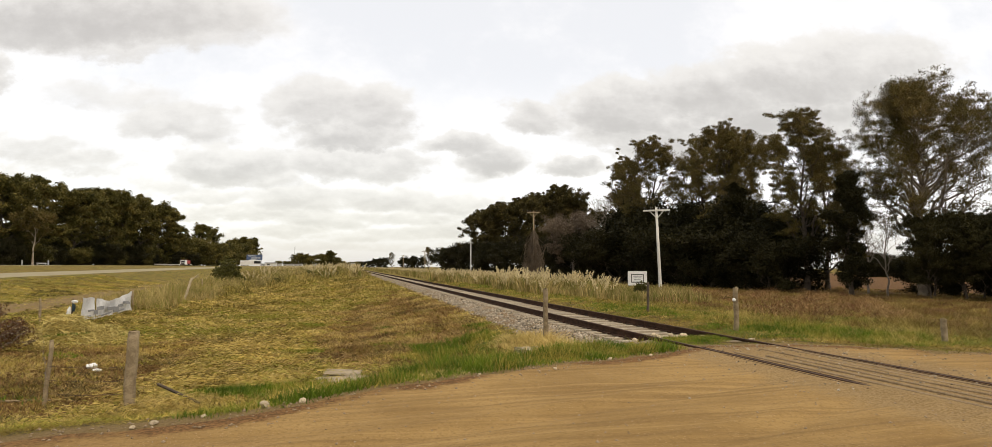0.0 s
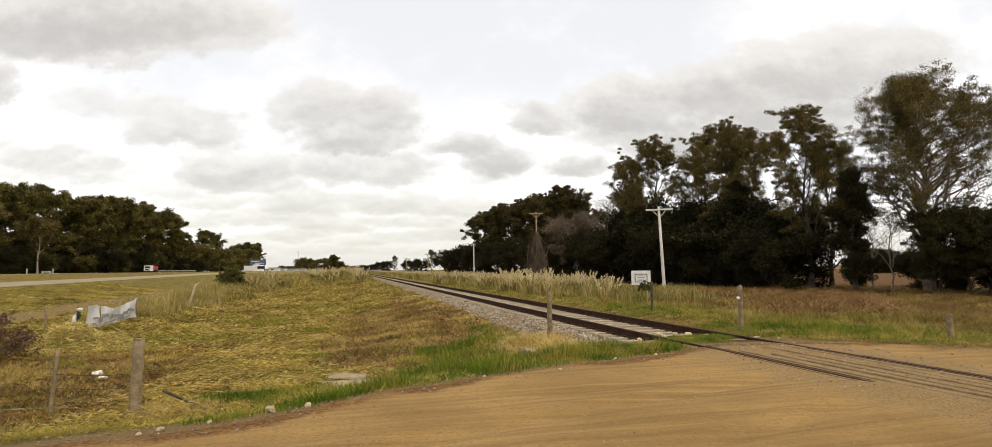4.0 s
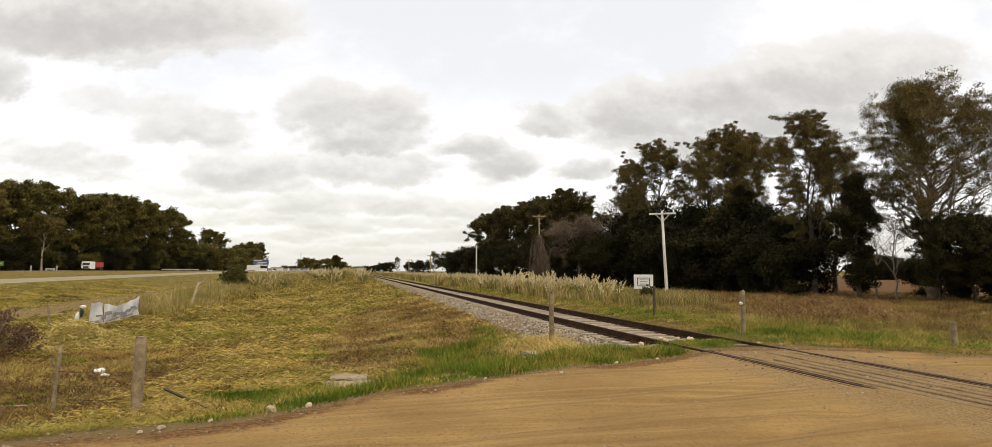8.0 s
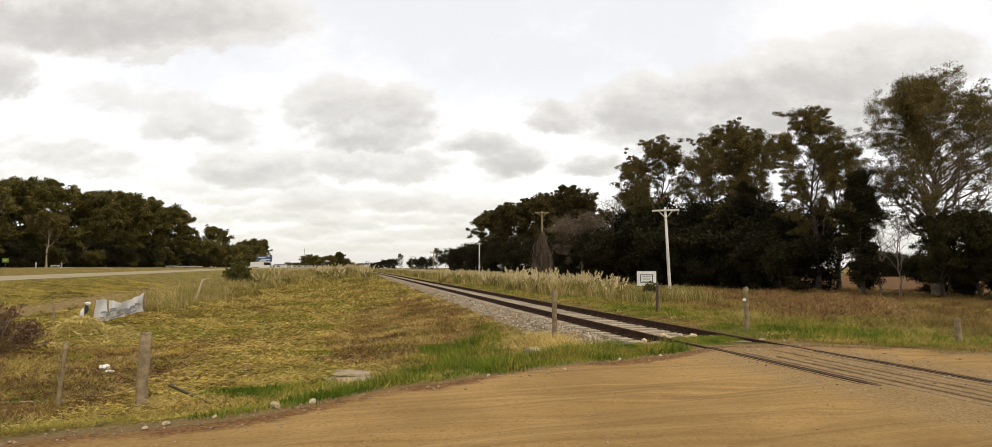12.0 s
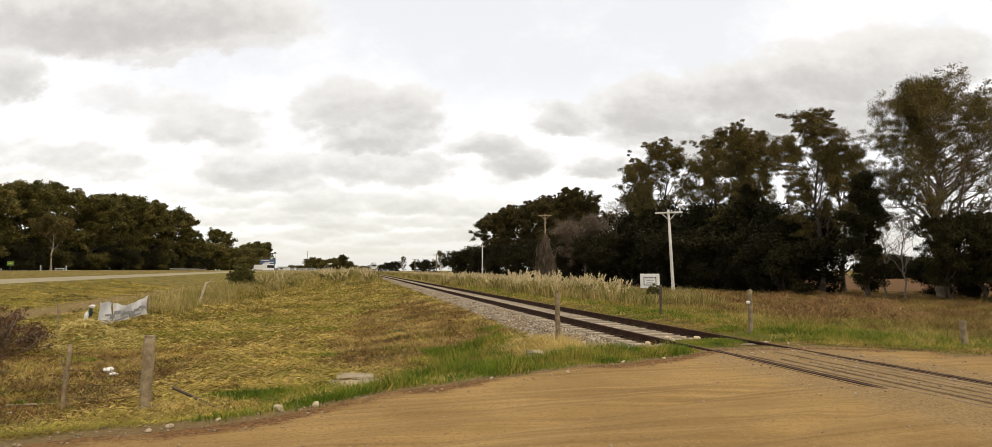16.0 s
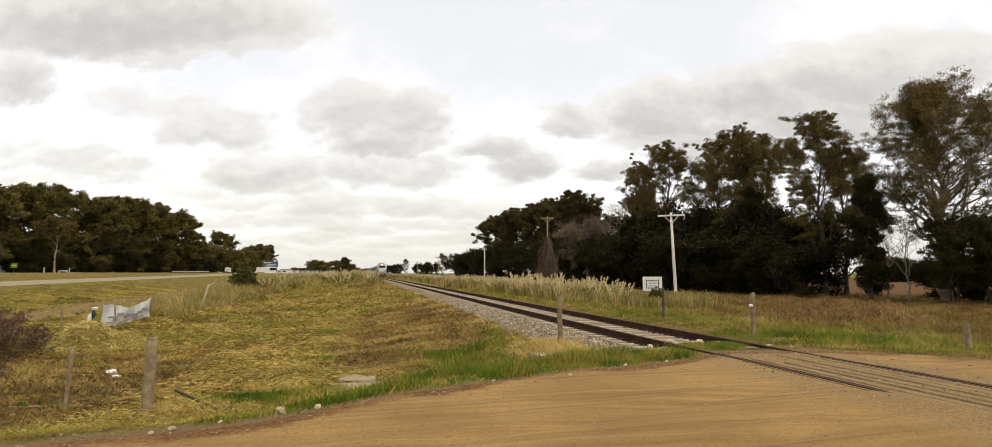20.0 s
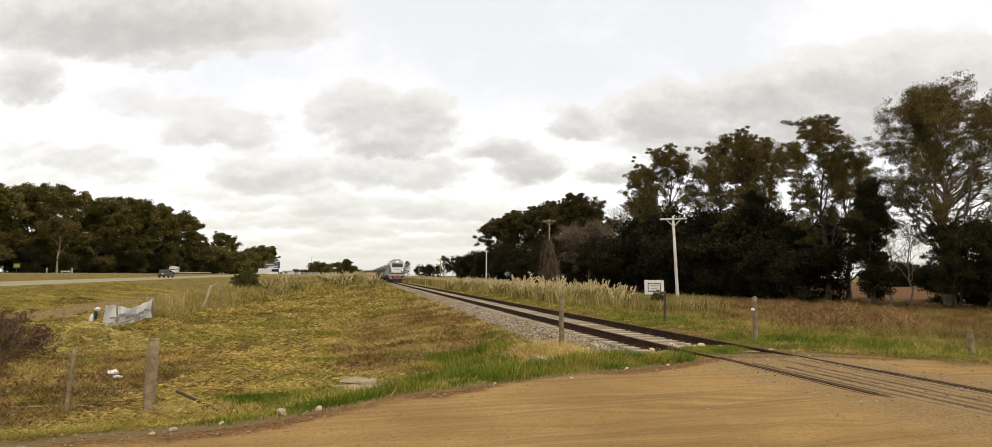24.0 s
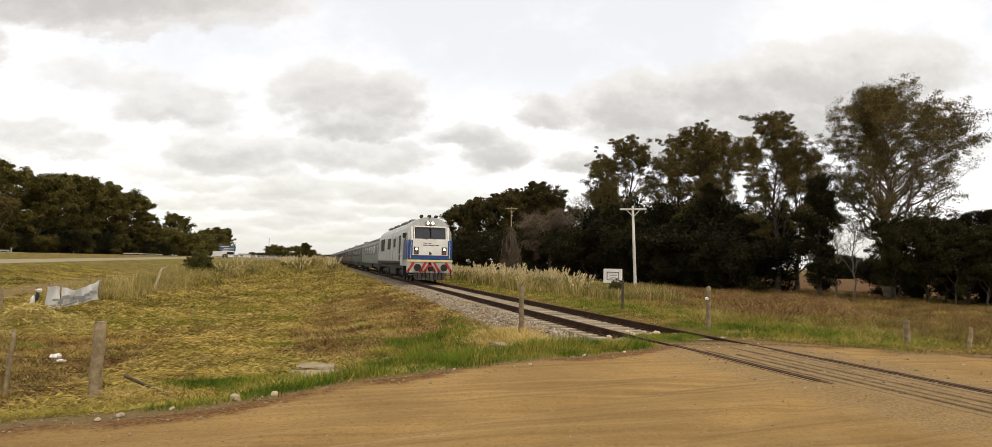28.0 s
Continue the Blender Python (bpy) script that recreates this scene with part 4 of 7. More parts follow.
        V, F = blades(rng, on_ground(x, y), tall * rng.uniform(0.5, 1.2, len(x)), 0.006 + 0.0008 * y, 2, 1.3, 0.04)
        stuff(nm, lab, "rough grass", fast(nm, V, F, mat))
    # low reddish-brown weeds in mounds before the wood
    x, y = field(240, 17.5, 46, 19, 52)
    ok = (wave(x, y, 0.55, 3) > -0.35) & (x < 1.05 * y + 2)
    x, y, big = np.repeat(x[ok], 200), np.repeat(y[ok], 200), np.repeat(rng.uniform(0.5, 1.7, ok.sum()), 200)
    u, v = rng.normal(0, 1, (2, len(x)))
    P = on_ground(x + 0.75 * u * big, y + 0.4 * v * big)
    P[:, 2] += 0.42 * big * np.exp(-0.8 * (u * u + v * v)) * rng.random(len(x)) ** 0.7
    V, F = blades(rng, P, 0.13, 0.035, 2, 1.8, 0.08)
    stuff("reddish_weeds", "low mounds of reddish-brown dead weeds before the wood", "weeds", fast("reddish_weeds", V, F, M_REDWEED))
    # grass in the gap between the crossing and the first sleepers
    x, y = TRACK + rng.uniform(-0.75, 0.75, 2600), rng.uniform(10.2, 11.7, 2600)
    ok = wave(x, y, 3.1, 3) + 0.6 * wave(x, y, 6.0, 1) > -0.35
    V, F = blades(rng, np.c_[x, y, np.full(len(x), -0.10)][ok], 0.085, 0.012, 4, 0.9, 0.05)
    stuff("track_grass", "green grass growing between the rails by the crossing", "grass", fast("track_grass", V, F, M_GREEN))
    # straw-coloured heaps on the far side of the track
    x, y = rng.normal(0, 1, (2, 1000))
    which = rng.integers(0, 3, 1000)
    x, y = np.array([12.2, 15.5, 14.2])[which] + x * np.array([0.9, 0.8, 1.2])[which], np.array([16.5, 33, 27])[which] + y * np.array([0.8, 2.5, 2.5])[which]
    V, F = blades(rng, on_ground(x, y), 0.15, 0.014 + 0.0007 * y, 4, 2.0, 0.12)
    stuff("straw_tussocks", "pale flattened straw tussocks beside the track", "straw", fast("straw_tussocks", V, F, M_FIELD))
    swathes()
    # tall dry grass along the fence of the highway
    x, y = field(42000, -14.5, 3.5, 35.5, 420, 0.9)
    keep = smooth01(wave(x, y, 0.5, 9) + 0.5 * wave(x, y, 1.3, 2) + 0.25 * (y > 60), -0.6, 0.7) * smooth01(y, 35, 38) * (0.35 + 0.65 * smooth01(y, 48, 75))
    ok = (rng.random(len(x)) < keep) & (x > -12.2 - 2 * smooth01(y, 40, 80)) & (x < -9.0 + 12.6 * smooth01(y, 44, 100))
    x, y = x[ok], y[ok]
    h = 0.22 + 0.95 * rng.random(len(x)) ** 2.2 * smooth01(-x, -4.5, 1) * smooth01(wave(x, y, 0.7, 4), -1.0, 0.5) + 0.35 * smooth01(wave(x, y, 0.5, 4), -0.2, 0.9)
    V, F = blades(rng, on_ground(x, y), h, 0.014 + 0.0007 * y, 7, 0.85, 0.35, two=True)
    stuff("tall_grass", "tall dry grass along the old fence line", "tall grass", fast("tall_grass", V, F, M_TALL))
    # the wispy stand between the banner and the shrub
    x, y = rng.uniform(-13.2, -8.6, 3600), rng.uniform(35.5, 62, 3600)
    ok = (wave(x, y, 0.8, 3) + 0.5 * wave(x, y, 2.2, 6) > -0.45) & (x < -9.6 + 0.06 * (y - 36))
    x, y = x[ok], y[ok]
    V, F = blades(rng, on_ground(x, y), 0.55 + 0.75 * smooth01(wave(x, y, 0.9, 5), -0.7, 0.8) * rng.random(len(x)), 0.03, 5, 0.45, 0.22, two=True)
    stuff("wispy_grass", "tall wispy straw-coloured grass round the leaning post", "tall grass", fast("wispy_grass", V, F, M_WISP))
    # uncut weeds on the low bank beside the track
    x, y = rng.uniform(-4, 4.1, 5200), 38 * (120 / 38) ** rng.random(5200)
    ok = (wave(x, y, 0.9, 2) + 0.6 * wave(x, y, 2.3, 5) > -0.35 + 0.9 * (1 - smooth01(y, 40, 60))) & (x > 4.0 - 9 * smooth01(y, 36, 70))
    x, y = x[ok], y[ok]
    V, F = blades(rng, on_ground(x, y), 0.14 + 0.30 * smooth01(wave(x, y, 0.8, 7), -0.6, 0.9), 0.02 + 0.0006 * y, 6, 1.1, 0.25, two=True)
    stuff("bank_weeds", "uncut yellowed weeds on the low bank by the track", "weeds", fast("bank_weeds", V, F, M_OLIVE))
    # bushy olive weeds in mounds among it
    x, y = field(190, -12.5, 3.0, 46, 150)
    ok = (x < -8.5 + 11.0 * smooth01(y, 46, 85)) & (wave(x, y, 0.6, 8) > -0.45)
    x, y = np.r_[x[ok], -10.0, -8.6, -7.2, -6.4], np.r_[y[ok], 58, 60.5, 62, 66]
    x, y, big = np.repeat(x, 150), np.repeat(y, 150), np.repeat(rng.uniform(0.5, 1.35, len(x)), 150)
    u, v = rng.normal(0, 0.8, (2, len(x)))
    P = on_ground(x + 0.9 * u * big, y + 0.8 * v * big)
    P[:, 2] += 0.75 * big * np.exp(-0.9 * (u * u + v * v)) * rng.random(len(x)) ** 0.6
    V, F = blades(rng, P, 0.24, 0.075, 2, 1.1, 0.15, two=True)
    stuff("olive_weeds", "bushy olive weeds in mounds among the tall grass", "weeds", fast("olive_weeds", V, F, M_OLIVE))
    # tall growth between the track and the wood
    x, y = field(21000, 11, 27, 19, 420, 0.9)
    ok = (x > 10.6 + 3.6 * (1 - smooth01(y, 40, 90))) & (rng.random(len(x)) < smooth01(wave(x, y, 0.4, 5), -1.1, 0.3)) & (y > 29) & (x < 13 + 0.26 * y)
    x, y = x[ok], y[ok]
    V, F = blades(rng, on_ground(x, y), 0.55 + 0.4 * smooth01(wave(x, y, 0.6, 2), -0.5, 0.8), 0.025 + 0.0010 * y, 5, 0.4, 0.25, two=True)
    stuff("tall_grass", "tall dry grass beyond the railway", "tall grass", fast("tall_grass_right", V, F, M_TALL))


def pampas():
    """Pampas grass: arching leaves and pale upright plumes, in a long uneven row."""
    n = 380
    y = 31 * (330 / 31) ** rng.random(n)
    x = 14.8 + 0.035 * np.minimum(y, 110) + rng.normal(0, 2.4, n)
    extra = rng.random(n) < 0.32
    x, y = np.where(extra, rng.uniform(-12, 2.2, n), x), np.where(extra, rng.uniform(66, 230, n), y)
    ok = ~((x / y > 0.47) & (y < 46)) & (wave(x, y, 0.45, 2) > -0.75)
    x, y = x[ok], y[ok]
    n = len(x)
    P = on_ground(x, y)
    P6 = np.repeat(P, 9, axis=0)
    V, F = blades(rng, P6, 1.05, 0.05 + 0.0008 * P6[:, 1], 5, 0.75, 0.35, two=True)
    ob = stuff("pampas_grass", "clumps of pampas grass with pale feathery plumes", "pampas grass", fast("pampas_leaves", V, F, M_TALL))
    N = n * 7
    Q = np.repeat(P, 7, axis=0)
    H = np.repeat(rng.uniform(0.85, 1.1, n), 7) * rng.uniform(1.0, 1.68, N)
    dx = rng.normal(0, 0.6, (N, 2))
    base = Q + np.c_[dx * 0.5, H - 0.6]
    tip = Q + np.c_[dx * 0.9, H]
    C = (base[:, None] + (tip - base)[:, None] * np.linspace(0, 1, 8)[None, :, None]).reshape(-1, 3)
    S = np.tile([0.03, 0.06, 0.08, 0.09, 0.09, 0.07, 0.05, 0.02], N)
    V, F = leaves(rng, C, S, 3, 0.11, -1.2, 0.3)
    tagged(part("plumes", fast("plumes", V, F, M_PLUME), None, ob), "pale feathery plumes", kind="stuff")


grass()
pampas()


def tree_mesh(seed, h, trunk_r, crown, first, limbs, sub, clump, per, leaf, bark, foliage, droop=0.5, lean=0.0, fork=0.55, flat=1.0, wob=0.05, tops=4, skew=None, leaders=0.2, spires=0, slim=0.4, bare=0.0):
    """Wood and leaf meshes of one tree. crown: its half width; first: the share of the height at which limbs begin."""
    r = np.random.default_rng(seed)
    top = np.array([lean * h, 0.3 * lean * h, h * 0.93])
    trunk = bend(r, (0, 0, -0.3), top, 9, wob * 0.4)
    rad = trunk_r * (1 - np.linspace(0, 1, 10) ** 0.9 * 0.93)
    rad[0] *= 1.35
    paths = [[(p, q) for p, q in zip(trunk, rad)]]
    centres, sizes = [], []
    for i in range(limbs):
        f = first + (0.97 - first) * ((i + 0.6 * r.random()) / limbs) ** 0.9
        k = f * 9
        a = int(min(k, 8))
        p = trunk[a] + (trunk[a + 1] - trunk[a]) * (k - a)
        ang = i * 2.4 + r.normal(0, 0.35)
        g = (f - first) / (1 - first)
        reach = crown * (0.55 + 0.75 * math.sin(math.pi * min(1, 0.18 + 0.72 * g))) * r.uniform(0.65, 1.1) / 1.25
        if skew:
            reach *= 1 + skew[1] * math.cos(ang - radians(skew[0]))
        rise = reach * r.uniform(0.25, 0.9) * fork * 2 + 0.4
        if r.random() < leaders and f > 0.4:
            reach, rise = reach * 0.5, rise * 1.3 + 0.10 * h
        end = p + np.array([math.cos(ang) * reach, math.sin(ang) * reach, rise])
        end[2] = min(end[2], h * (1.0 - 0.30 * min(1.0, (math.hypot(end[0], end[1]) / (1.3 * crown)) ** 2)) * r.uniform(0.90, 1.02))
        limb = bend(r, p, end, 6, wob, -0.06)
        r0 = max(0.03, np.interp(f * 9, range(10), rad) * 0.55)
        lr = r0 * (1 - np.linspace(0, 1, 7) * 0.85)
        paths.append(list(zip(limb, lr)))
        for j in range(sub):
            g = r.uniform(0.3, 1.0)
            b = int(min(g * 6, 5))
            q = limb[b] + (limb[b + 1] - limb[b]) * (g * 6 - b)
            d = (end - p) / (np.linalg.norm(end - p) + 1e-6) + r.normal(0, 0.75, 3)
            d[2] += 0.35
            L = reach * r.uniform(0.25, 0.55)
            e = q + d / np.linalg.norm(d) * L
            tw = bend(r, q, e, 3, wob * 1.5)
            paths.append(list(zip(tw, np.linspace(lr[b] * 0.5, 0.012, 4))))
            if r.random() < bare * (1.6 - 1.6 * f):
                continue
            for c in (tw[3], tw[2]):
                centres.append(c + r.normal(0, 0.15, 3))
                sizes.append(clump * r.uniform(0.55, 1.25))
        if r.random() >= bare * (1.6 - 1.6 * f):
            centres.append(end)
            sizes.append(clump * r.uniform(0.7, 1.2))
    for _ in range(tops):
        centres.append(top + r.normal(0, 0.6 * clump, 3))
        sizes.append(clump * r.uniform(0.5, 0.9))
    for _ in range(spires):
        q = paths[r.integers(1, len(paths))][-1][0] if r.random() < 0.5 else top
        if q[2] < 0.72 * h:
            q = top
        e = q + np.array([r.normal(0, 0.9), r.normal(0, 0.9), r.uniform(0.03, 0.10) * h])
        e[2] = min(e[2], h * 1.03)
        sp = bend(r, q, e, 4, 0.08)
        paths.append(list(zip(sp, np.linspace(0.045, 0.012, 5))))
        for c in (sp[4], sp[3] + r.normal(0, 0.3, 3), sp[2] + r.normal(0, 0.35, 3), sp[1] + r.normal(0, 0.4, 3), sp[3] + r.normal(0, 0.5, 3)):
            centres.append(c)
            sizes.append(clump * r.uniform(0.4, 0.75))
    wood = fast("wood", *tubes(paths, 6), bark, True)
    crown_me = None
    if per:
        C = np.array(centres)
        crown_me = fast("crown", *leaves(r, C, np.array(sizes) * flat, per, leaf, droop, slim), foliage)
    return wood, crown_me


def tree(name, label, category, x, y, meshes, z=None, rz=0.0, scale=1.0, group=""):
    ob = thing(name, label, category, group, at=(x, y, float(ground_z(x, y)) - 0.05 if z is None else z), rz=rz)
    ob.scale = (scale,) * 3
    part("trunk", meshes[0], None, ob)
    if meshes[1]:
        part("crown", meshes[1], None, ob)
    return ob


EUC = [tree_mesh(11 + i, h, 0.32, c, f, l, 8, cl * 0.86, int(per * 1.25), 0.085, M_BARK, M_LEAF_EUC, 0.7, tops=6, fork=0.95, leaders=0.34, spires=14, slim=0.34)
       for i, (h, c, f, l, cl, per) in enumerate([(19.5, 4.1, 0.16, 30, 0.62, 100), (19.5, 4.5, 0.14, 32, 0.66, 100), (19.5, 3.7, 0.16, 28, 0.60, 100), (19.5, 4.7, 0.12, 33, 0.68, 100)])]
SLIM = tree_mesh(31, 11, 0.2, 1.5, 0.05, 30, 6, 0.50, 110, 0.10, M_BARK, M_LEAF_SHADED, 0.4)
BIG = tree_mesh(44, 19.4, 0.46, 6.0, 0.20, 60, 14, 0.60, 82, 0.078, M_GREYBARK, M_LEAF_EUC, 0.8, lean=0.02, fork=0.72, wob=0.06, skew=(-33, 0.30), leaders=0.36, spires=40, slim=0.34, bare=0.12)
BUSH = [tree_mesh(51 + i, 4.4, 0.14, 2.9, 0.03, 22, 5, 0.60, 95, 0.10, M_BARK, M_LEAF_SHADED, 0.2, fork=0.35) for i in range(3)]
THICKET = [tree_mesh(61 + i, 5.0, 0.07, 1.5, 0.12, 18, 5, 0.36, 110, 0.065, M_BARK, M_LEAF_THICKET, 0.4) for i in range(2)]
BARE = tree_mesh(71, 15, 0.2, 4.0, 0.3, 26, 14, 0.3, 0, 0.2, M_TWIG, None, fork=0.9)
WILLOW = tree_mesh(75, 11, 0.25, 5.0, 0.2, 24, 8, 0.8, 75, 0.12, M_TWIG, M_DRYTWIG, 0.6)
GROVE = [tree_mesh(81 + i, 24, 0.4, 7.2, 0.10, 30, 7, 1.15, 95, 0.30, M_BARK, M_LEAF_GROVE, 0.4) for i in range(3)]
FARWOOD = [tree_mesh(85 + i, 24, 0.4, 6.4, 0.10, 30, 8, 0.95, 90, 0.24, M_BARK, M_LEAF_FAR, 0.4, spires=14) for i in range(2)]
PALE = tree_mesh(91, 17, 0.30, 4.5, 0.35, 18, 6, 1.0, 30, 0.28, M_PALEBARK, M_LEAF_EUC, 0.5, fork=0.8)
CEDAR = tree_mesh(95, 22, 0.5, 11, 0.28, 26, 7, 1.8, 65, 0.5, M_BARK, M_LEAF_GROVE, 0.0, fork=0.25, flat=0.9)
PALEBUSH = [tree_mesh(55 + i, 4.4, 0.14, 2.7, 0.03, 22, 5, 0.58, 90, 0.11, M_BARK, M_LEAF_GROVE, 0.2, fork=0.5, leaders=0.3) for i in range(2)]
THIN = tree_mesh(33, 11, 0.2, 2.4, 0.15, 24, 6, 0.62, 70, 0.13, M_PALEBARK, M_LEAF_GROVE, 0.4, fork=1.0, leaders=0.4)
FIR = tree_mesh(99, 9, 0.22, 2.0, 0.06, 34, 5, 0.5, 90, 0.14, M_BARK, M_LEAF_GROVE, 0.1, fork=0.15)
CONIFER = tree_mesh(97, 9, 0.22, 3.0, 0.08, 30, 6, 0.5, 130, 0.10, M_BARK, M_LEAF_SHADED, 0.1, fork=0.2)


def wood_beyond_track():
    r = random.Random(8)
    lab = "tall dark eucalyptus in a dense row beside the track"
    for i, (x, y, h) in enumerate([(46, 50, 19.2), (51, 52.5, 16.5), (46, 62.3, 20.8), (51, 65.0, 20.6), (50, 73, 22), (46, 80, 22.5), (48, 93, 22), (52, 100, 18), (46, 120, 20.8), (50, 147, 22.5),
                                   (46, 171, 22.5), (50, 213, 24), (48, 158, 22.5), (48, 133, 21.5), (46, 190, 22), (60, 80, 17), (58, 110, 17), (58, 135, 19)]):
        tree("eucalyptus_tree", lab, "tree", x, y, FARWOOD[i % 2] if y > 115 else EUC[i % 4], rz=r.uniform(0, 360), scale=h / (25 if y > 115 else 20), group="wood beside the track")
    tree("tall_eucalyptus_tree", "very tall spreading eucalyptus with open crown and bare lower limbs", "tree", 48.8, 39.8, BIG, rz=20, scale=0.965)
    tree("young_eucalyptus_tree", "slight young eucalyptus with a thin open crown", "tree", 45.1, 43.6, EUC[2], rz=75, scale=0.5)
    tree("slender_tree", "narrow dark tree overgrown with ivy", "tree", 44, 42.6, SLIM, rz=40, scale=1.02)
    for x, y, k in ((45.2, 59.6, 1.1),):
        tree("slender_tree", "dark column of ivy-clad trunk in the row", "tree", x, y, SLIM, rz=k * 200, scale=k)
    tree("bare_tree", "small leafless tree with tangled twigs", "tree", 46.2, 41.0, BARE, rz=15, scale=0.5)
    tree("bare_tree", "small leafless tree with tangled twigs", "tree", 50, 46.5, BARE, rz=130, scale=0.6)
    tree("bare_tree", "leafless grey tree in the wood", "tree", 46, 97.9, BARE, scale=1.08)
    tree("leafless_willow", "brown half-bare willow at the edge of the wood", "tree", 40, 98.2, WILLOW, scale=1.05)
    tree("bare_tree", "leafless grey tree in the wood", "tree", 43, 91, BARE, rz=70, scale=0.95)
    # undergrowth fills the row's foot, its shade painted into the leaf colour
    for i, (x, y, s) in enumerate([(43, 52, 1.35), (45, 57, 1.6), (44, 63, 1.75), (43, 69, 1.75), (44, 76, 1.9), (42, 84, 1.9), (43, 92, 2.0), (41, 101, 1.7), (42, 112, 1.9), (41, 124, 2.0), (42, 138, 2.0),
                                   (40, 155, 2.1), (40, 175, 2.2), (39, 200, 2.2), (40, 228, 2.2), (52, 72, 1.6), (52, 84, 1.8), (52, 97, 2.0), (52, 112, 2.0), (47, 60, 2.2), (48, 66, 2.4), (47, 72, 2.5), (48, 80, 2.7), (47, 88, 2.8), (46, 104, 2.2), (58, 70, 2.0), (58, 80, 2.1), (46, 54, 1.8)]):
        tree("understory_shrub", "dense shrub under the eucalyptus row, leaves darkened for shade", "shrub", x, y, BUSH[i % 3], z=float(ground_z(x, y)) - 0.55 * s, rz=r.uniform(0, 360), scale=s, group="undergrowth of the wood")
    for i, (x, y, h) in enumerate([(44, 225, 12), (41, 250, 11), (38, 270, 11.5), (37, 310, 8), (36, 350, 8), (34, 440, 13), (33, 520, 10), (32, 600, 10), (29, 700, 9), (27, 820, 9)]):
        tree("distant_tree", "distant dark tree beside the track", "tree", x, y, EUC[(i + 1) % 4] if h > 10.5 else BUSH[i % 3], rz=r.uniform(0, 360), scale=h / 20 if h > 10.5 else h / 5.0, group="distant trees along the track")
    for i, (x, y, s) in enumerate([(46, 36.9, 0.95), (48, 38.3, 1.0), (48, 35.6, 1.05), (50, 34, 1.0), (49, 32, 1.0), (51, 36.5, 1.0), (52, 30, 1.0), (47.5, 33.2, 0.9), (54, 33, 1.1), (54, 28, 1.1)]):
        tree("young_tree", "slim young tree of a green thicket", "tree", x, y, THICKET[i % 2], rz=r.uniform(0, 360), scale=s * r.uniform(1.15, 1.4), group="thicket by the tall eucalyptus")
    # shrubs behind the thicket, with the same shade-darkened leaves
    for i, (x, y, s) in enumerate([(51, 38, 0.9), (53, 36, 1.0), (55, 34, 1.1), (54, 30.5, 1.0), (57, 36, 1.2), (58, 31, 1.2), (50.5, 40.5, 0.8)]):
        tree("understory_shrub", "shrub within the green thicket, leaves darkened for shade", "shrub", x, y, BUSH[i % 3], z=float(ground_z(x, y)) - 0.5 * s, rz=r.uniform(0, 360), scale=s, group="undergrowth of the thicket")
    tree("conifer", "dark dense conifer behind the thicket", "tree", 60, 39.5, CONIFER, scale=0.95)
    for i, (x, y, h) in enumerate([(160, 120, 4), (170, 136, 4.5), (178, 150, 4), (165, 142, 3.5), (185, 132, 5), (190, 150, 5), (200, 125, 6), (205, 110, 6), (150, 105, 3.5), (215, 160, 6), (150, 140, 5.5), (160, 147, 6), (140, 128, 5), (156, 139, 5.5), (172, 160, 7), (146, 126, 5), (165, 152, 6), (180, 165, 7)]):
        tree("distant_tree", "distant tree beyond the ploughed field", "tree", x, y, BUSH[i % 3], z=float(ground_z(x, y)) - 0.30 * h, rz=r.uniform(0, 360), scale=1.24 * h / 4.4, group="trees beyond the field")


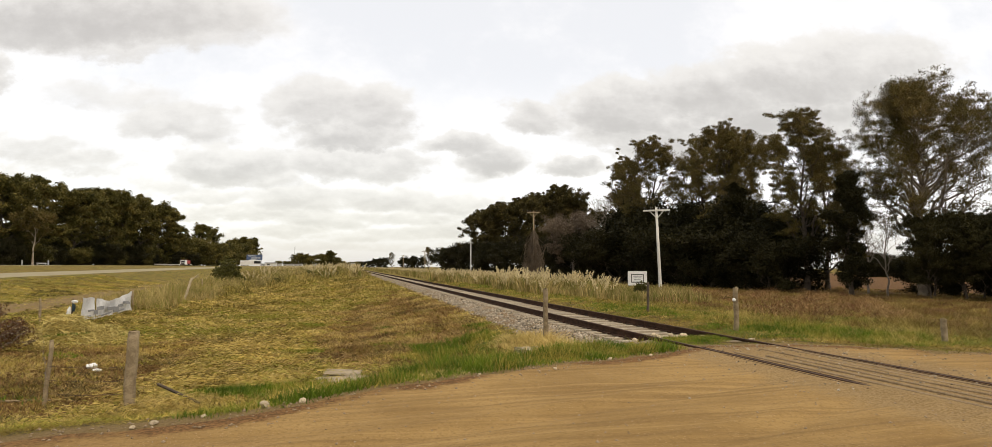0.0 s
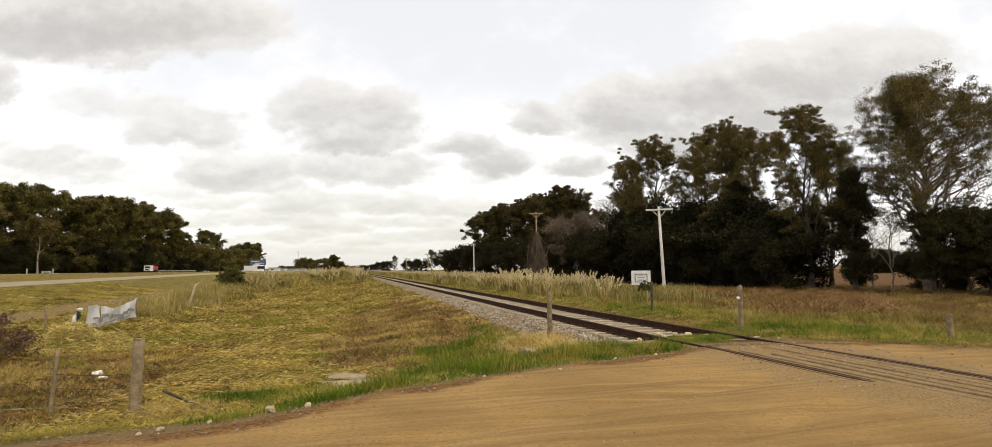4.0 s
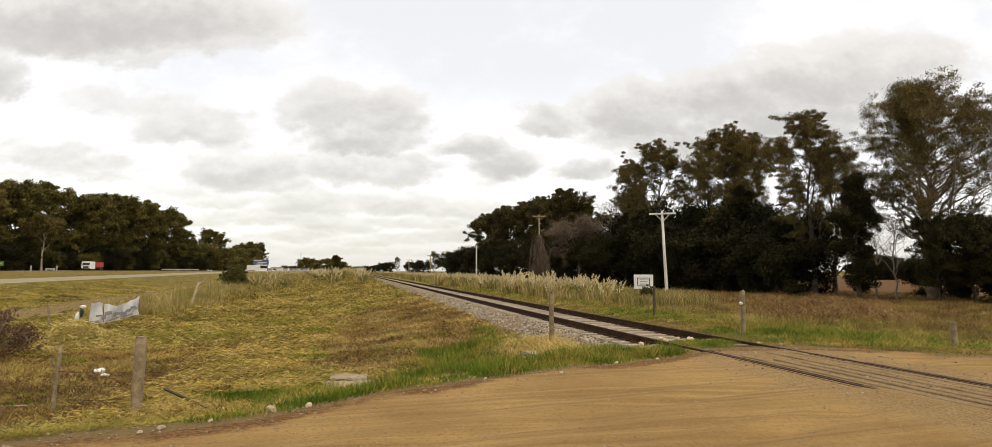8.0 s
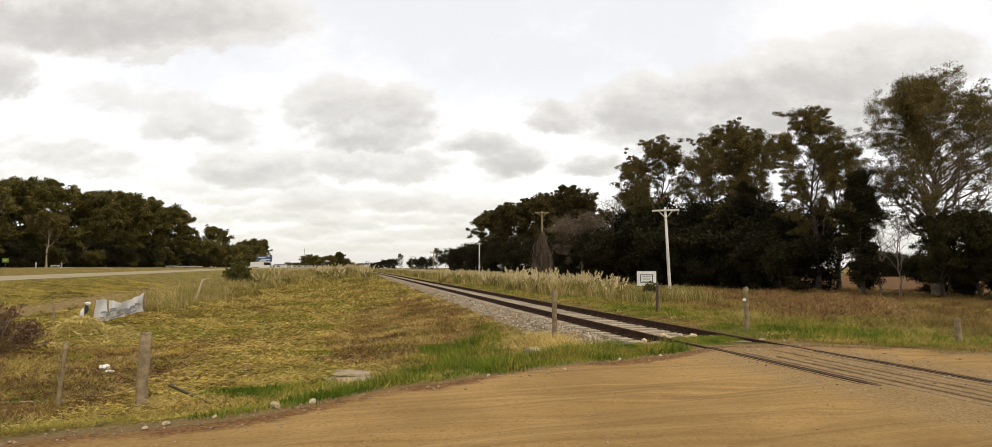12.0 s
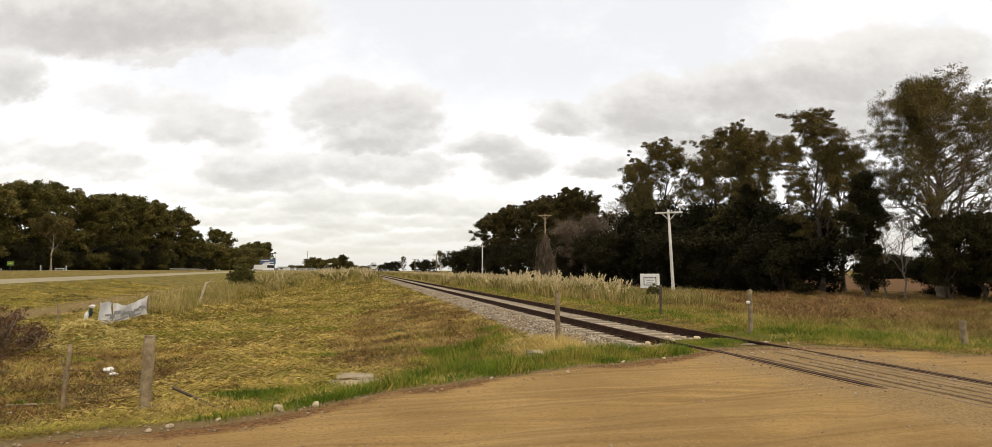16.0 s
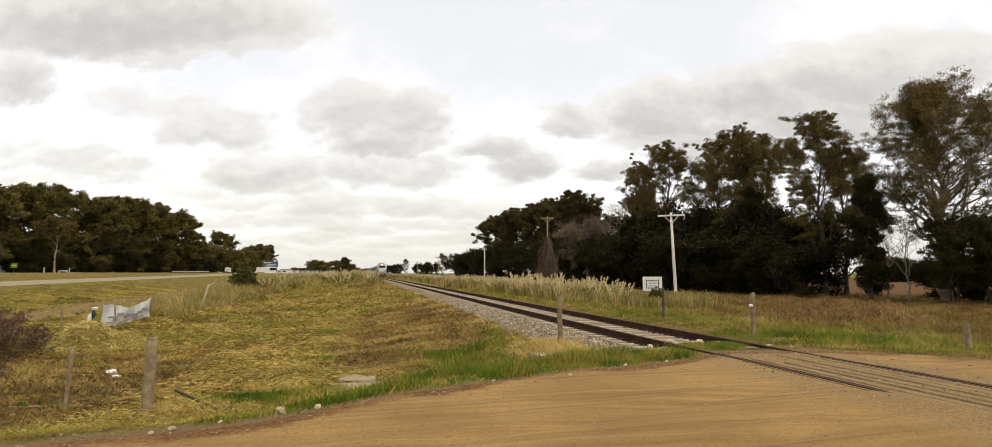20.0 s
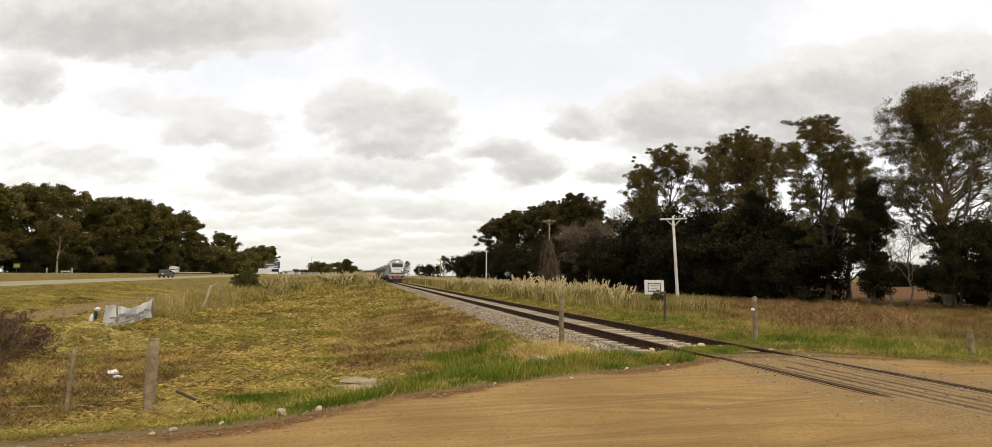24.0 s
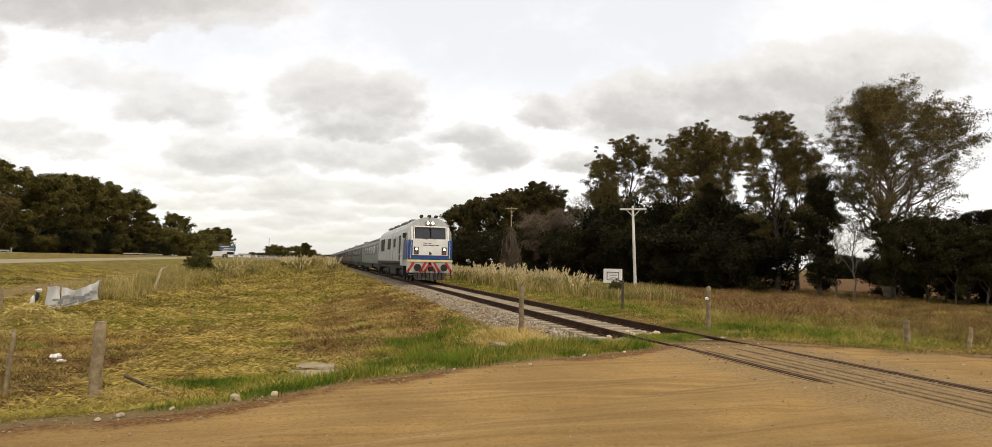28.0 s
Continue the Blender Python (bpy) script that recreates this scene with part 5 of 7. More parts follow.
def grove_beyond_highway():
    r = random.Random(9)
    for i, (x, y, h) in enumerate([(-100, 186, 25), (-112, 205, 27.5), (-100, 207, 28), (-104, 228, 31.5), (-98, 251, 30), (-100, 279, 33.6), (-112, 262, 23), (-98, 300, 34.3), (-98, 322, 34), (-97, 350, 34.2), (-96, 374, 25),
                                   (-118, 235, 31), (-114, 305, 36.5), (-110, 340, 38), (-116, 180, 24), (-97, 390, 20), (-108, 170, 23), (-120, 160, 21)]):
        tree("grove_tree", "broad dark tree of a dense grove beyond the highway", "tree", x, y, GROVE[i % 3], rz=r.uniform(0, 360), scale=h / 24.5, group="grove beyond the highway")
    # most grove shrubs take the leaves whose colour holds the shade
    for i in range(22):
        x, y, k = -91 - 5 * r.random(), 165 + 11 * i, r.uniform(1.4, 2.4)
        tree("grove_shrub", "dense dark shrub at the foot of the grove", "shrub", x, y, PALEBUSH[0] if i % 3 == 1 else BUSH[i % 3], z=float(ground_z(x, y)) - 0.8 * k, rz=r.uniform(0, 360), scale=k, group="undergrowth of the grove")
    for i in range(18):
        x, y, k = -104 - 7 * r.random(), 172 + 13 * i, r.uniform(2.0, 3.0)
        tree("grove_shrub", "dense shrub inside the grove, leaves darkened for shade", "shrub", x, y, BUSH[i % 3], z=float(ground_z(x, y)) - 0.9 * k, rz=r.uniform(0, 360), scale=k, group="undergrowth of the grove")
    tree("pale_trunk_tree", "slender pale-barked tree before the grove", "tree", -88, 199, PALE, scale=1.0)
    for i, (x, y, h) in enumerate([(-98, 430, 17), (-97, 455, 14), (-96, 480, 15), (-96, 500, 17), (-95, 540, 17), (-97, 575, 19)]):
        tree("roadside_tree", "low bushy tree beyond the highway", "tree", x, y, PALEBUSH[i % 2], z=float(ground_z(x, y)) - 0.30 * h, rz=r.uniform(0, 360), scale=1.24 * h / 4.4, group="low trees beyond the highway")
    tree("sparse_tree", "tall thin tree with clumped foliage", "tree", -100, 458, THIN, scale=2.75)
    tree("sparse_tree", "tall thin tree with clumped foliage", "tree", -97, 478, THIN, rz=90, scale=2.6)
    tree("conifer", "dark pointed conifer beside the far track", "tree", -9, 420, FIR, scale=1.4)
    for x, y, h in ((-13, 432, 6.0), (-5.5, 428, 6.5), (-2.5, 436, 4.5)):
        tree("far_tree", "far dark bush beside the track", "tree", x, y, PALEBUSH[int(h) % 2], z=float(ground_z(x, y)) - 0.30 * h, rz=50 * h, scale=1.3 * h / 4.4, group="far trees on the skyline")
    tree("cedar_tree", "flat-topped spreading conifer beyond the highway", "tree", -100, 650, CEDAR, scale=1.3)
    for i, (x, y, h) in enumerate([(-60, 880, 20), (-52, 900, 18), (-42, 1120, 24), (-38, 1150, 26), (-33, 1130, 20), (-28, 1150, 16), (-100, 980, 9), (-90, 1000, 9), (-80, 1010, 9), (-20, 1500, 14), (-10, 1600, 13), (2, 1700, 12), (16, 1500, 14), (24, 1250, 13), (26, 1050, 12)]):
        tree("far_tree", "far dark tree on the skyline", "tree", x, y, PALEBUSH[i % 2], z=float(ground_z(x, y)) - 0.22 * h, rz=r.uniform(0, 360), scale=h / 4.4, group="far trees on the skyline")


wood_beyond_track()
grove_beyond_highway()


def bush_mesh(seed, h, w, stems, clump, per, leaf, bark, foliage, round_top=0.6):
    """Wood and leaves of a bush: many stems that fan out from the foot, leafy nearly to the ground."""
    r = np.random.default_rng(seed)
    paths, centres, sizes = [], [], []
    for i in range(stems):
        a, k = i * 2.4 + r.normal(0, 0.3), math.sqrt(r.random())
        tip = (w * k * math.cos(a), w * k * math.sin(a), h * (1 - round_top * k * k) * r.uniform(0.72, 1.05))
        stem = bend(r, (0.25 * tip[0], 0.25 * tip[1], -0.05), tip, 5, 0.06)
        paths.append(list(zip(stem, np.linspace(0.018, 0.005, 6))))
        for f in np.linspace(0.15, 1.0, 7):
            b = int(min(f * 5, 4))
            centres.append(stem[b] + (stem[b + 1] - stem[b]) * (f * 5 - b) + r.normal(0, 0.3 * clump, 3))
            sizes.append(clump * r.uniform(0.6, 1.2) * (1.15 - 0.55 * f))
    C = np.array(centres)
    C[:, 2] = np.maximum(C[:, 2], 0.08)
    return fast("wood", *tubes(paths, 4), bark, True), fast("crown", *leaves(r, C, np.array(sizes), per, leaf, -0.5, 0.3), foliage)


def shrubs():
    tall = bush_mesh(107, 2.0, 0.85, 46, 0.26, 34, 0.07, M_BARK, M_LEAF_SHRUB, 0.45)
    tree("shrub", "dense dark green shrub among the tall grass", "shrub", -10.9, 61.5, tall, scale=1.45)
    low = bush_mesh(103, 1.1, 0.95, 34, 0.24, 30, 0.07, M_BARK, M_LEAF_SHRUB)
    for x, y, k in ((-9.2, 60.5, 0.9), (-6.6, 64, 0.75), (-3.9, 72, 0.9), (-1.2, 78, 0.7)):
        tree("shrub", "low green shrub beside the fence line", "shrub", x, y, low, rz=40 * x, scale=k)
    upright = bush_mesh(109, 1.3, 0.42, 40, 0.14, 30, 0.045, M_TWIG, M_LEAF_SHRUB, 0.35)
    tree("shrub", "olive shrub standing among pampas grass", "shrub", 17.75, 32.6, upright, rz=50, scale=1.0)
    br = bush_mesh(105, 1.25, 1.55, 120, 0.20, 13, 0.04, M_TWIG, M_LEAF_BRAMBLE, 0.7)
    for x, y, rz, k in ((-10.4, 20.4, 0, 1.05), (-8.9, 16.4, 80, 0.55), (-12.2, 22.8, 190, 1.25), (-11.7, 19.4, 130, 1.0), (-9.6, 17.8, 220, 0.6)):
        tree("bramble", "reddish-brown bramble thicket by the fence", "bramble", x, y, br, rz=rz, scale=k)
    tree("bramble", "low brown bramble over the fence wires", "bramble", -7.2, 13.2, br, rz=250, scale=0.34)


shrubs()

# ---- the train ----
SHELL = [(-1.6, 1.15), (1.6, 1.15), (1.6, 3.05), (1.56, 3.4), (1.44, 3.72), (1.22, 3.98), (0.9, 4.18), (0.5, 4.30), (0, 4.34), (-0.5, 4.30), (-0.9, 4.18), (-1.22, 3.98), (-1.44, 3.72), (-1.56, 3.4), (-1.6, 3.05)]
SHELL = [(x, z if z < 3.1 else 3.05 + 1.2 * (z - 3.05)) for x, z in SHELL]


def bogie(parent, y, wheels=3, pitch=1.8):
    L = pitch * (wheels - 1) + 1.5
    for s in (-1, 1):
        bm = bx((s * 1.12, y, 0.62), (0.14, L, 0.3), bev=0.04)
        for i in range(wheels):
            bx((s * 1.16, y + (i - (wheels - 1) / 2) * pitch, 0.52), (0.16, 0.42, 0.36), bev=0.05, bm=bm)
        part("bogie_frame", bm, M_BLACK, parent, "black bogie side frame")
    part("bogie_bolster", bx((0, y, 0.72), (2.1, L * 0.6, 0.3), bev=0.05), M_BLACK, parent)
    for i in range(wheels):
        bm = cyl((0, y + (i - (wheels - 1) / 2) * pitch, 0.5), 0.08, 1.7, "x", 8)
        for s in (-1, 1):
            cyl((s * 0.86, y + (i - (wheels - 1) / 2) * pitch, 0.5), 0.5, 0.13, "x", 20, bm=bm)
        part("wheelset", bm, M_BLACK, parent, "steel wheelset")


def locomotive():
    ob = thing("locomotive", "white and blue diesel locomotive with striped buffer beam, lights on", "locomotive")
    # cab: a shell whose face leans back above the waist
    bm = bmesh.new()
    rows = []
    for y in (0.0, 3.4):
        row = []
        for x, z in SHELL:
            inset = 0.97 if y == 0 else 1.0
            lean = 0.42 * max(0.0, (z - 2.95) / 1.66) if y == 0 else 0
            row.append(bm.verts.new((x * inset, y + lean + (0.10 * (abs(x) / 1.6) ** 3 if y == 0 else 0), z)))
        rows.append(row)
    bm.faces.new(rows[0])
    bm.faces.new(rows[1][::-1])
    k = len(SHELL)
    for i in range(k):
        bm.faces.new((rows[0][i], rows[1][i], rows[1][(i + 1) % k], rows[0][(i + 1) % k]))
    part("cab", bm, M_SILVER, ob, "pale grey driver's cab")
    part("hood", prism([(x * 0.985, z - 0.04 if z > 1.2 else 1.48) for x, z in SHELL], 3.4, 20.4), M_SILVER, ob, "pale grey engine body")
    # blue waist with a white panel
    part("front_band", bx((0, -0.015, 2.28), (3.06, 0.06, 1.36), bev=0.02), M_BLUE, ob, "blue band across the front")
    panel = part("front_panel", bx((0, -0.055, 2.47), (2.46, 0.04, 1.14), bev=0.015), M_WHITE, ob, "white front panel with a faded mark")
    bm = bmesh.new()
    for c, w in ((-0.36, 0.28), (-0.04, 0.22)):
        bx((c, -0.079, 2.74), (w, 0.008, 0.045), bm=bm)
    for c, w in ((-0.36, 0.3), (0.06, 0.42), (0.46, 0.26)):
        bx((c, -0.079, 2.60), (w, 0.008, 0.06), bm=bm)
    part("lettering", bm, M_GREYSTEEL, panel, "grey bars of faded lettering")
    bm = bmesh.new()
    bx((0, -0.08, 2.06), (0.20, 0.012, 0.10), (0, 35, 0), bm=bm)
    bx((0, -0.08, 2.00), (0.16, 0.012, 0.12), (0, -35, 0), bm=bm)
    part("emblem", bm, M_GREYSTEEL, panel, "small dark emblem")
    for s in (-1, 1):
        part("cab_side_panel", bx((s * 1.595, 0.95, 2.26), (0.03, 1.55, 1.32), bev=0.01), M_BLUE, ob, "blue panel on the cab side")
        lamp = part("headlight_box", bx((s * 0.98, -0.09, 2.22), (0.34, 0.08, 0.52), bev=0.03), M_GREYSTEEL, ob, "grey headlight housing")
        part("lens", cyl((s * 0.98, -0.14, 2.32), 0.09, 0.05, "y", 16), M_LAMP, lamp, "lit round headlight")
        part("lens", cyl((s * 0.98, -0.14, 2.06), 0.07, 0.05, "y", 12), M_RED, lamp, "red tail lamp lens")
        # windscreen pane in its frame, leaning back
        frame_ob = part("windscreen_frame", bx((s * 0.545, 0.085, 3.40), (1.08, 0.05, 0.94), (-16, 0, 0), bev=0.04), M_BLACK, ob, "black windscreen frame")
        part("pane", bx((s * 0.545, 0.055, 3.41), (0.96, 0.03, 0.80), (-16, 0, 0), bev=0.012), M_GLASS, frame_ob, "dark windscreen pane")
        bm = bx((s * 0.545, 0.06, 3.89), (1.2, 0.07, 0.09), (-16, 0, 0), bev=0.02)
        bx((s * 1.12, 0.09, 3.40), (0.08, 0.07, 1.0), (-16, 0, 0), bev=0.02, bm=bm)
        part("windscreen_surround", bm, M_WHITE, ob, "white windscreen surround")
        part("lamp_rim", cyl((s * 0.16, 0.145, 4.16), 0.15, 0.03, "y", 16), M_BLACK, ob)
        part("headlight_rim", cyl((s * 0.98, -0.125, 2.32), 0.14, 0.03, "y", 16), M_BLACK, ob)
        part("marker_plate", bx((s * 1.33, -0.05, 1.72), (0.22, 0.02, 0.16), bev=0.005), M_GREYSTEEL, ob)
        part("front_step", bx((s * 1.3, -0.08, 0.55), (0.42, 0.3, 0.06), bev=0.01), M_GREYSTEEL, ob)
        part("step_hanger", bx((s * 1.48, -0.05, 0.72), (0.05, 0.08, 0.5), bev=0.01), M_BLACK, ob)
        part("handrail", fast("handrail", *tubes([[((s * 1.36, -0.1, 1.7), 0.016), ((s * 1.36, -0.16, 2.0), 0.016), ((s * 1.36, -0.16, 2.75), 0.016), ((s * 1.36, -0.08, 2.9), 0.016)]], 6), M_WHITE), None, ob)
        bm = bx((s * 0.42, -0.0, 3.22), (0.03, 0.03, 0.62), (-16, s * 32, 0))
        part("wiper", bm, M_BLACK, ob)
        part("corner_post", bx((s * 1.27, 0.12, 3.40), (0.14, 0.10, 1.0), (-16, 0, 0), bev=0.03), M_WHITE, ob)
        part("windscreen_lip", bx((s * 0.75, -0.02, 2.93), (0.30, 0.06, 0.06), bev=0.015), M_WHITE, ob)
        # cab door, its window, hand rails
        door = part("cab_door", bx((s * 1.605, 2.25, 2.42), (0.035, 0.72, 2.1), bev=0.012), M_SILVER, ob, "grey cab door")
        part("pane", bx((s * 1.626, 2.25, 3.12), (0.02, 0.46, 0.62), bev=0.008), M_GLASS, door, "dark door window")
        part("side_window", bx((s * 1.60, 1.35, 3.18), (0.03, 0.78, 0.62), bev=0.012), M_GLASS, ob, "dark cab side window")
        part("grab_rail", fast("grab_rail", *tubes([[((s * 1.68, 1.82, 1.3), 0.018), ((s * 1.68, 1.82, 3.2), 0.018)], [((s * 1.68, 2.68, 1.3), 0.018), ((s * 1.68, 2.68, 3.2), 0.018)]], 6), M_WHITE), None, ob)
        mirror = bx((s * 1.78, 0.35, 3.25), (0.18, 0.06, 0.34), bev=0.02)
        bx((s * 1.67, 0.38, 3.30), (0.2, 0.03, 0.03), bm=mirror)
        part("mirror", mirror, M_BLACK, ob)
        # engine body: louvres, doors, grilles
        for y, w, z, h, m in ((3.9, 0.85, 2.7, 1.35, M_BLACK), (3.95, 0.8, 1.75, 0.4, M_GREYSTEEL), (5.6, 1.1, 2.5, 1.5, M_SILVER), (7.2, 0.9, 2.9, 0.7, M_BLACK), (8.9, 1.4, 2.4, 1.6, M_SILVER), (11, 1.8, 2.9, 0.9, M_BLACK), (13.4, 1.6, 2.4, 1.6, M_SILVER), (16.2, 2.6, 2.9, 1.1, M_BLACK), (18.9, 1.0, 2.5, 1.9, M_SILVER)):
            p = part("side_panel", bx((s * 1.59, y, z), (0.05, w, h), bev=0.015), m, ob)
            if m is M_BLACK:
                bm = bmesh.new()
                for i in range(int(h / 0.13)):
                    bx((s * 1.622, y, z - h / 2 + 0.09 + 0.13 * i), (0.02, w * 0.94, 0.045), (0, s * 25, 0), bm=bm)
                part("louvre", bm, M_GREYSTEEL, p)
        part("sill", bx((s * 1.50, 11.9, 1.38), (0.14, 16.8, 0.22), bev=0.02), M_BLACK, ob)
        part("steps", bx((s * 1.42, 2.25, 0.8), (0.3, 0.6, 0.7), bev=0.02), M_BLACK, ob)
        # buffers
        buf = part("buffer", cyl((s * 0.92, -0.20, 1.06), 0.14, 0.5, "y", 14), M_BLACK, ob, "black buffer")
        part("buffer_head", cyl((s * 0.92, -0.47, 1.06), 0.25, 0.05, "y", 20, bev=0.012), M_BLACK, buf)
    # top lamps and roof gear
    top = part("top_lamp_box", bx((0, 0.24, 4.16), (0.70, 0.18, 0.32), bev=0.06), M_SILVER, ob, "twin lamp housing under the roof")
    for s in (-1, 1):
        part("lens", cyl((s * 0.16, 0.135, 4.16), 0.11, 0.05, "y", 16), M_LAMP, top, "lit round lamp")
    for x, y in ((-0.55, 0.7), (0.0, 0.62), (0.5, 0.72)):
        bm = cyl((x, y, 4.58), 0.07, 0.14, "z", 8)
        cyl((x, y - 0.08, 4.66), 0.13, 0.5, "y", 10, 0.08, bm=bm)
        part("horn", bm, M_BLACK, ob, "black roof horn")
    for y, l in ((4.5, 1.6), (8, 3.2), (13, 3.4), (17.4, 3)):
        part("roof_hatch", bx((0, y, 4.56), (1.6, l, 0.16), bev=0.04), M_ROOF, ob)
    part("exhaust_stack", bx((0, 10.4, 4.68), (0.5, 0.9, 0.26), bev=0.04), M_BLACK, ob)
    # buffer beam with red and white stripes, cream line above, coupler and plough
    part("cream_line", bx((0, 0.06, 1.51), (3.2, 0.28, 0.15), bev=0.02), M_CREAM, ob, "cream stripe over the buffer beam")
    beam = part("buffer_beam", bx((0, 0.10, 1.06), (3.16, 0.26, 0.74), bev=0.02), M_SILVER, ob, "white buffer beam")
    for s in (-1, 1):
        for x in (0.18, 0.5, 1.34):
            part("stripe", bx((s * x, -0.034, 1.06), (0.17, 0.012, 0.80), (0, s * -32, 0)), M_RED, beam, "red slanted stripe")
    bm = bx((0, -0.25, 0.98), (0.26, 0.5, 0.26), bev=0.04)
    bx((0, -0.52, 0.98), (0.34, 0.16, 0.34), bev=0.05, bm=bm)
    part("coupler", bm, M_BLACK, ob, "black coupler")
    for x in (-0.55, -0.32, 0.34, 0.58):
        part("brake_hose", fast("brake_hose", *tubes([[((x, -0.05, 0.95), 0.03), ((x, -0.2, 0.85), 0.03), ((x + 0.02, -0.24, 0.6), 0.03), ((x + 0.08, -0.2, 0.45), 0.03)]], 6), M_BLACK), None, ob)
    bm = prism([(-1.12, 0.70), (1.12, 0.70), (1.02, 0.2), (-1.02, 0.2)], -0.12, 0.02)
    plough = part("plough", bm, M_GREYSTEEL, ob, "grey track plough")
    for i in range(7):
        part("plough_bar", bx((-0.84 + 0.28 * i, -0.14, 0.45), (0.05, 0.05, 0.46), bev=0.01), M_BLACK, plough)
    part("fuel_tank", bx((0, 10.3, 0.72), (2.6, 4.2, 0.8), bev=0.12), M_BLACK, ob)
    part("underframe", bx((0, 10.2, 1.20), (2.7, 20, 0.58)), M_BLACK, ob)
    bogie(ob, 4.2)
    bogie(ob, 16.4)
    return ob


COACH = [(-1.53, 1.14), (1.53, 1.14), (1.55, 1.4), (1.55, 3.2), (1.46, 3.55), (1.2, 3.85), (0.8, 4.02), (0, 4.1), (-0.8, 4.02), (-1.2, 3.85), (-1.46, 3.55), (-1.55, 3.2), (-1.55, 1.4)]


def coach(paint, label, first=False):
    ob = thing("coach", label, "railway coach", "coaches of the train")
    L = 24.6
    part("body", prism([p for p in COACH if p[1] < 3.6], 0.3, L), paint, ob)
    part("roof", prism([(x * 1.005, z) for x, z in COACH if z > 3.5], 0.28, L + 0.02), M_ROOF, ob, "pale ribbed roof", True)
    for y in (0.02, L + 0.02):
        part("gangway", bx((0, y, 2.3), (1.3, 0.56, 2.5), bev=0.05), M_BLACK, ob, "black gangway bellows")
    for s in (-1, 1):
        part("cream_strip", bx((s * 1.535, L / 2, 3.36), (0.03, L - 0.4, 0.12)), M_SILVER, ob)
        for y in (1.0, L - 0.7):
            d = part("door", bx((s * 1.55, y, 2.25), (0.03, 0.8, 2.1), bev=0.01), paint, ob)
            part("pane", bx((s * 1.567, y, 2.75), (0.012, 0.42, 0.8), bev=0.004), M_GLASS, d)
        n = 6 if first else 10
        for i in range(n):
            y = 2.9 + (L - 5.6) * (i + 0.5) / n
            w = part("window", bx((s * 1.553, y, 2.62), (0.03, (L - 5.6) / n * 0.72, 0.92), bev=0.01), M_BLACK, ob)
            part("pane", bx((s * 1.57, y, 2.62), (0.012, (L - 5.6) / n * 0.64, 0.8), bev=0.004), M_GLASS, w)
        part("skirt", bx((s * 1.42, L / 2, 0.82), (0.08, 8, 0.5), bev=0.02), M_BLACK, ob)
    part("roof_gear", bx((0, 4.2, 4.1), (1.6, 3.4, 0.22), bev=0.06), M_ROOF, ob)
    part("underframe", bx((0, L / 2, 0.92), (2.6, L - 0.6, 0.46)), M_BLACK, ob)
    bogie(ob, 3.6, 2, 2.4)
    bogie(ob, L - 3.2, 2, 2.4)
    return ob


LOCO = locomotive()
COACHES = [coach(M_COACH1, "pale grey coach with dark windows behind the locomotive", True), coach(M_COACH2, "grey-green passenger coach with dark windows")]
c3 = coach(M_COACH3, "dull maroon passenger coach with dark windows")
COACHES += [c3] + [copy_thing(c3, pose(0, 0, 0)) for _ in range(7)]


# ---- road vehicles ----
def wheel(parent, x, y, r, w=0.24):
    t = part("wheel", cyl((x, y, r), r, w, "x", 18, bev=0.03), M_RUBBER, parent, "black tyre")
    part("rim", cyl((x, y, r), r * 0.58, w + 0.02, "x", 14), M_GREYSTEEL, t)


def side_profile(pts, half, bm=None):
    """A body drawn across x from a side outline in y and z."""
    bm = bm or bmesh.new()
    a = [bm.verts.new((-half, y, z)) for y, z in pts]
    b = [bm.verts.new((half, y, z)) for y, z in pts]
    k = len(a)
    bm.faces.new(a)
    bm.faces.new(b[::-1])
    for i in range(k):
        bm.faces.new((a[i], b[i], b[(i + 1) % k], a[(i + 1) % k]))
    bmesh.ops.bevel(bm, geom=list(bm.edges), offset=0.04, segments=2, affect="EDGES", profile=0.5)
    return bm


def lorry():
    ob = thing("lorry", "white-cabbed lorry with a red tipper body on the highway", "lorry")
    part("cab", side_profile([(-0.6, 0.6), (-0.6, 1.6), (-0.3, 2.75), (-0.1, 2.9), (2.9, 2.9), (2.9, 0.6)], 1.25), M_WHITE, ob, "white cab")
    part("windscreen", bx((0, -0.50, 2.15), (2.0, 0.08, 0.9), (-13, 0, 0), bev=0.02), M_GLASS, ob)
    part("grille", bx((0, -0.62, 1.2), (1.5, 0.06, 0.5), bev=0.02), M_BLACK, ob)
    part("bumper", bx((0, -0.66, 0.65), (2.4, 0.2, 0.35), bev=0.04), M_GREYSTEEL, ob)
    for s in (-1, 1):
        part("side_window", bx((s * 1.2, 1.1, 2.2), (0.04, 1.0, 0.75), bev=0.02), M_GLASS, ob)
        part("headlight", bx((s * 0.95, -0.63, 0.98), (0.36, 0.06, 0.2), bev=0.02), M_PLASTIC, ob)
        for y in (1.3, 7.2, 8.5):
            wheel(ob, s * 1.05, y, 0.5, 0.3)
        for i in range(5):
            part("stake", bx((s * 1.26, 3.6 + 1.3 * i, 1.95), (0.08, 0.12, 1.7), bev=0.01), M_RED, ob)
    body = bx((0, 6.3, 1.95), (2.46, 6.2, 1.6), bev=0.04)
    part("tipper_body", body, M_RED, ob, "red tipper body")
    part("headboard", bx((0, 3.12, 2.6), (2.4, 0.1, 0.9), bev=0.02), M_RED, ob)
    part("chassis", bx((0, 5, 0.85), (1.0, 9.4, 0.35)), M_BLACK, ob)
    return ob


